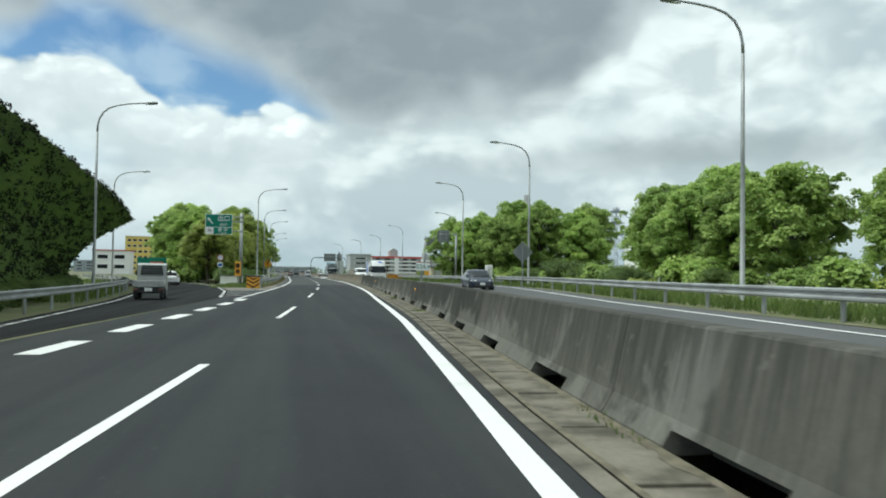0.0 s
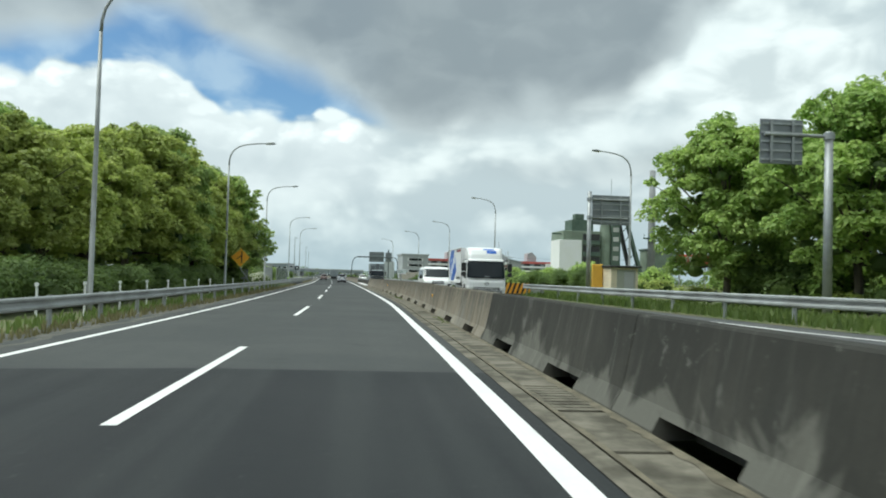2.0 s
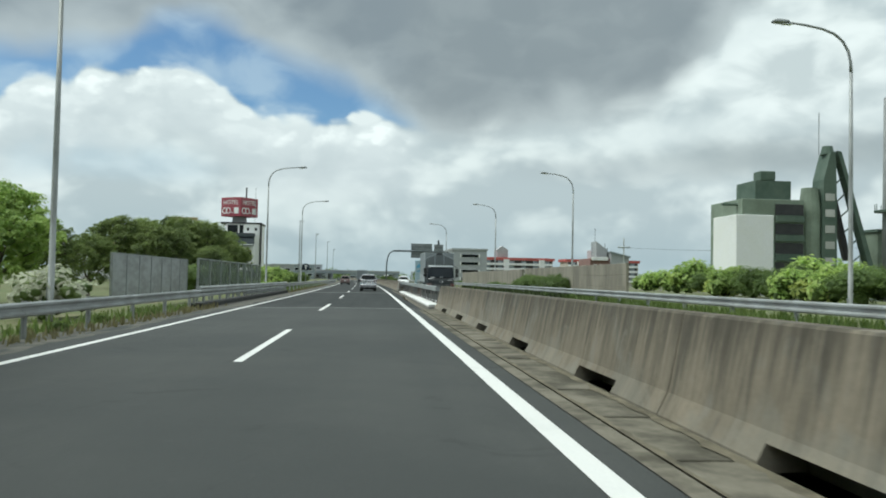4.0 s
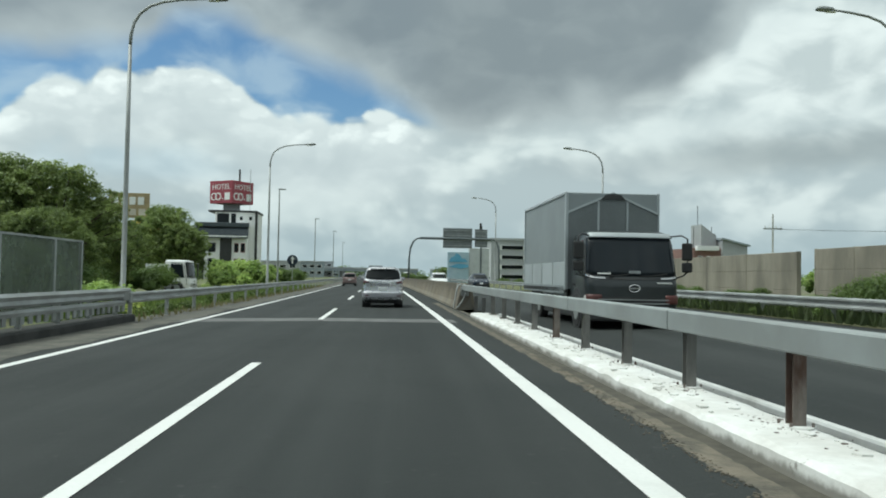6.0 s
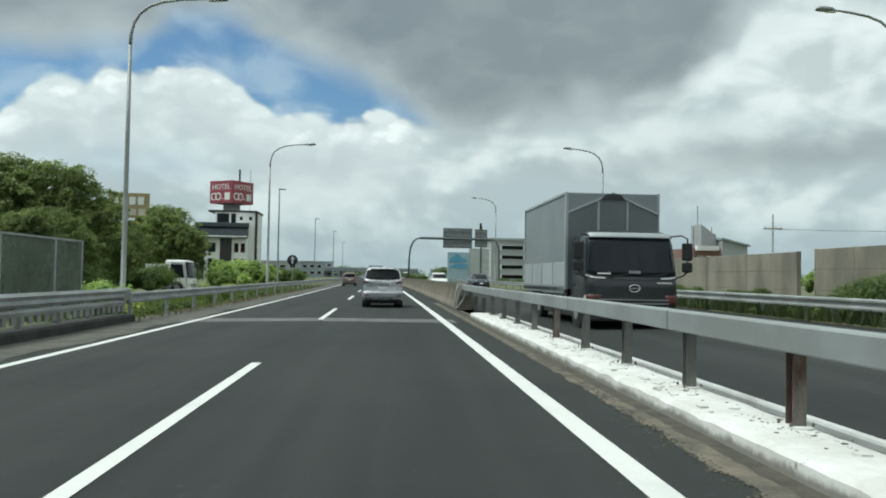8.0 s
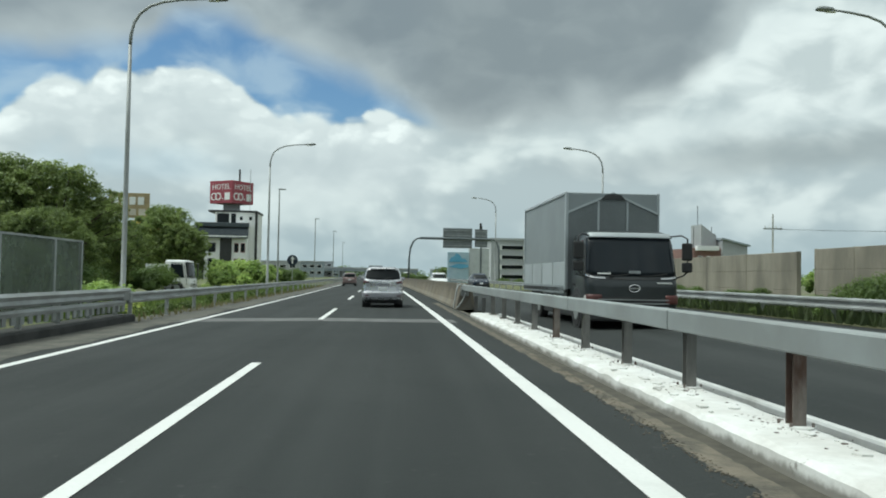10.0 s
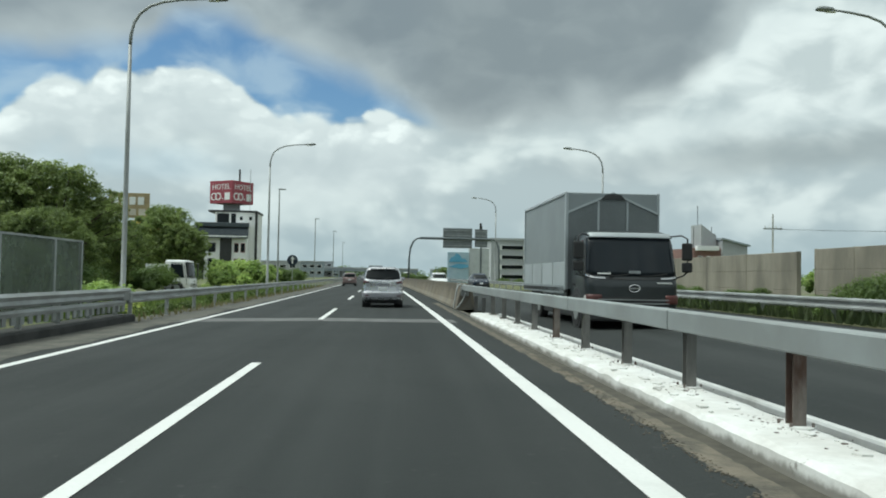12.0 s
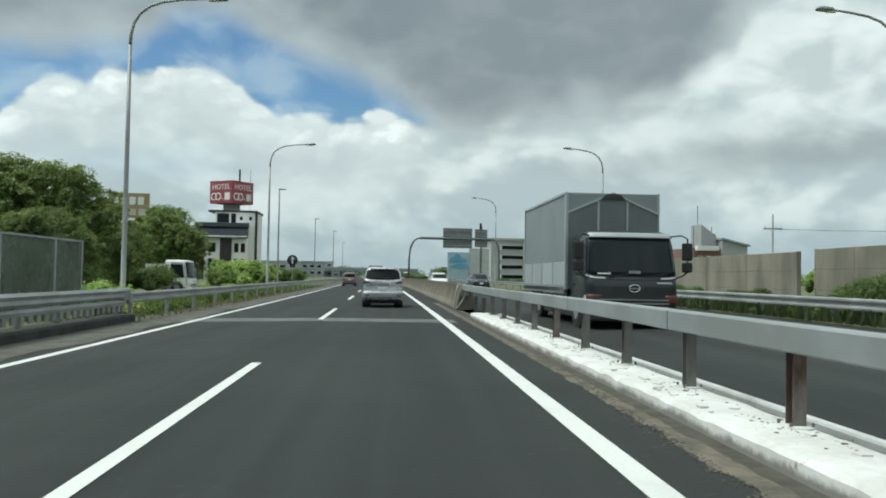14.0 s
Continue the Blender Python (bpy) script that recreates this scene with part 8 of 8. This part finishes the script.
part("wall", Box(-3.2, 0.3, 0, 0.4, 0, 5.6, 0.05), mat("pale_blue_panel", (0.36, 0.45, 0.50), (0.30, 0.40, 0.46)), wave)
part("wall", Box(0.35, 3.6, 0.1, 1.5, 0, 6.3, 0.05), mat("pale_grey_panel", (0.42, 0.44, 0.44), (0.36, 0.38, 0.38)), wave)
blue_wave = mat("sky_blue_film", (0.10, 0.30, 0.46), (0.13, 0.34, 0.48))
part("emblem", Prism([(-3.0, 4.0), (-2.6, 4.7), (-2.1, 4.9), (-1.8, 5.4), (-1.2, 5.1), (-0.9, 4.6), (-0.3, 4.5), (0.1, 4.05), (-0.8, 3.95)], -0.08, 0.0, "y"), blue_wave, wave)
part("emblem", Prism([(-3.0, 3.2), (-1.6, 3.7), (0.1, 3.6), (0.2, 3.2), (-1.0, 2.9)], -0.08, 0.0, "y"), blue_wave, wave)
block(560, -36, 26, 16, 7.0, M_GREYWALL, "far grey building beyond the road bend", 6, 2)
block(640, -22, 24, 16, 8.4, M_FAR, "far building in a haze-blue colour beyond the road bend", 6, 2)
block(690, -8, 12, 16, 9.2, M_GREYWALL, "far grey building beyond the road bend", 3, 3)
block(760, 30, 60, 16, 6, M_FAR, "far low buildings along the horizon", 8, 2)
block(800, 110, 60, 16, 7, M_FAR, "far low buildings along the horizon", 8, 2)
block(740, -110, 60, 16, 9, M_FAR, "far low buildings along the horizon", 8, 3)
# yellow building and signs beyond the exit lane
block(560, -82.5, 18, 14, 23.0, M_YELLOW, "yellow rendered apartment house beyond the exit lane", 5, 6, 0, M_RENDER)
block(400, -79, 16, 12, 10.5, M_RENDER, "white and red building beyond the exit lane", 2, 2, 0, M_REDROOF)
gs = thing("green_direction_board", spot(112, -21.0, -0.7), "green direction board on two posts beside the exit lane", "road sign")
part("panel", Box(-1.8, 1.8, -0.05, 0.05, 1.7, 3.6, 0.02), M_GREEN, gs)
part("field", Box(-0.2, 1.5, -0.07, -0.045, 2.3, 3.1), mat("brick_red_film", (0.40, 0.10, 0.06), (0.36, 0.09, 0.05)), gs)
for x in (-1.4, 1.4):
    part("post", Tube([(x, 0.12, 0), (x, 0.12, 3.5)], 0.06, 8), M_GALV, gs)
# flats and billboard behind the right wood
block(141, 63, 7, 10, 11.2, M_RENDER, "cream flats behind the trees", 3, 4)
bb = thing("rooftop_billboard", spot(140.6, 61.5, 10.6) @ Matrix.Diagonal((0.55, 0.55, 0.7, 1)), "grey rooftop billboard on steel legs", "billboard")
part("panel", Box(-3.2, 3.2, 0, 0.4, 1.6, 4.8, 0.05), M_SIGNBACK, bb)
for x in (-2.4, 0, 2.4):
    part("leg", Tube([(x, 0.6, -0.4), (x, 0.6, 4.2)], 0.12, 6), M_GALV, bb)
ys = thing("yellow_billboard", spot(330, -36.5, -4.2), "tan rooftop billboard with white bars behind the trees", "billboard")
part("panel", Box(-3.0, 3.0, 0, 0.5, 13.6, 17.4, 0.05), mat("tan_billboard", (0.30, 0.24, 0.135), (0.25, 0.20, 0.12)), ys)
for k in range(4):
    part("bar", Box(-2.4 + 1.25 * k, -1.5 + 1.25 * k, -0.1, 0.0, 15.6, 16.8), M_WHITEFILM, ys)
    part("bar", Box(-2.7 + 1.4 * k, -1.7 + 1.4 * k, -0.1, 0.0, 14.0, 15.0), M_BEIGE, ys)
for x in (-2, 2):
    part("leg", Tube([(x, 1, 3), (x, 1, 16)], 0.3, 6), M_GALV, ys)
# house with stepped roof behind the sound wall
hs = thing("house", spot(320, 52, -0.75, 0) @ Matrix.Diagonal((0.76, 1, 1, 1)), "grey-roofed house with red lower storey behind the sound wall", "house")
part("wall", Box(-5.0, 1.5, 0, 9, 0, 7.0, 0.05), mat("dull_red_wall", (0.21, 0.12, 0.105), (0.17, 0.10, 0.09)), hs)
part("tower", Prism([(-2.9, 7.0), (0.2, 7.0), (0.2, 8.9), (-2.9, 10.6)], 1, 5, "y"), M_GREYWALL, hs)
part("gable_wing", Prism([(0.6, 0), (5.6, 0), (5.6, 7.4), (0.6, 8.3)], -0.6, 6, "y"), M_GREYWALL, hs)
part("roof", Prism([(0.3, 8.3), (6.0, 7.3), (6.0, 7.55), (0.3, 8.55)], -1.0, 6.4, "y"), M_FAR, hs)
part("balcony", Box(-4.6, -0.2, -0.8, 0, 6.6, 7.3, 0.03), M_RENDER, hs)
windows(hs, -4.4, 0.4, 4.0, 6.4, 3, 1, 0.0)
for x, h in ((-3.4, 10.2), (-2.6, 13.5), (-0.6, 9.6), (0.3, 10.4), (1.0, 9.4)):
    part("aerial", Tube([(x, 3, 6.9), (x, 3, h)], 0.06, 5), M_BLACKPAINT, hs)


def utility_pole(s, n, h):
    e = thing("utility_pole", spot(s, n, -0.75), "grey concrete utility pole with a crossarm", "utility pole", "utility poles")
    part("pole", Tube([(0, 0, 0), (0, 0, h)], [0.13, 0.085], 10), M_CONCPALE, e)
    part("crossarm", Box(-1.1, 1.1, -0.06, 0.06, h - 1.7, h - 1.55), M_GALV, e)
    for x in (-0.9, -0.4, 0.4, 0.9):
        part("insulator", Tube([(x, 0, h - 1.55), (x, 0, h - 1.3)], 0.06, 6), M_RENDER, e)


utility_pole(290, 45.6, 9.7)
cb_ = thing("overhead_cable", Matrix.Identity(4), "thin overhead cable sagging from the utility pole", "cable")
p0, p1 = P(290, 46.2, 7.3), P(262, 84, 8.0)
part("cable", Tube([p0.lerp(p1, k / 10) - Vector((0, 0, 1.6 * (k / 10) * (1 - k / 10) * 2)) for k in range(11)], 0.02, 5), M_BLACK, cb_)


def pylon(s, n, h):
    e = thing("pylon", spot(s, n, -0.75, 15), "pale lattice power pylon in the distance", "pylon", "power pylons")
    b, t = h * 0.11, h * 0.025
    legs = []
    for sx, sy in ((1, 1), (-1, 1), (-1, -1), (1, -1)):
        a, c = Vector((sx * b, sy * b, 0)), Vector((sx * t, sy * t, h * 0.97))
        legs.append((a, c))
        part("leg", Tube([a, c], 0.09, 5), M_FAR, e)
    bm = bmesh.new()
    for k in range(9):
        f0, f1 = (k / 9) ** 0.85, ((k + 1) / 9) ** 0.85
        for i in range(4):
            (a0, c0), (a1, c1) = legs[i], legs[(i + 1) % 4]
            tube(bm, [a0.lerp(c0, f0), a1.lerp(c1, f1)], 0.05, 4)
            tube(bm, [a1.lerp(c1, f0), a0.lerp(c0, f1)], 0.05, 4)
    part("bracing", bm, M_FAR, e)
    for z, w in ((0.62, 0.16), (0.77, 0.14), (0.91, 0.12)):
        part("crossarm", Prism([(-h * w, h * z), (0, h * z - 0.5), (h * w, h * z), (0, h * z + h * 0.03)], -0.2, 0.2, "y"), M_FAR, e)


pylon(229.1, 90.3, 23)

# far flyover closing the view
fo = thing("flyover", spot(690, 20, -1.6, 12), "grey concrete flyover crossing far ahead", "bridge")
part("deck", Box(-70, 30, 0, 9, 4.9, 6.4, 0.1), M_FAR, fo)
part("parapet", Box(-70, 30, -0.2, 0.1, 6.4, 7.3), M_GREYWALL, fo)
for x in (-58, -38, -16, 8, 26):
    part("pier", Box(x - 1, x + 1, 3, 6, 0, 5.0, 0.1), M_GREYWALL, fo)
# far woods along the horizon
rng_ = np.random.default_rng(8)
cs, rs_ = [], []
for _ in range(420):
    a = rng_.uniform(-0.95, 0.75)
    d = rng_.uniform(650, 1000)
    cs.append(np.array([-60 + math.sin(a) * d, 60 + math.cos(a) * d, rng_.uniform(-1.0, 3.0)]))
    rs_.append(rng_.uniform(3.5, 6.5))
v, f = leaf_cloud(rng_, cs, rs_, 2.6, 1.1)
tagged(new("far_woods", quick_mesh("far_woods", v, f, M_LEAF_DK)), "low dark woods along the horizon", "woods", kind="stuff")
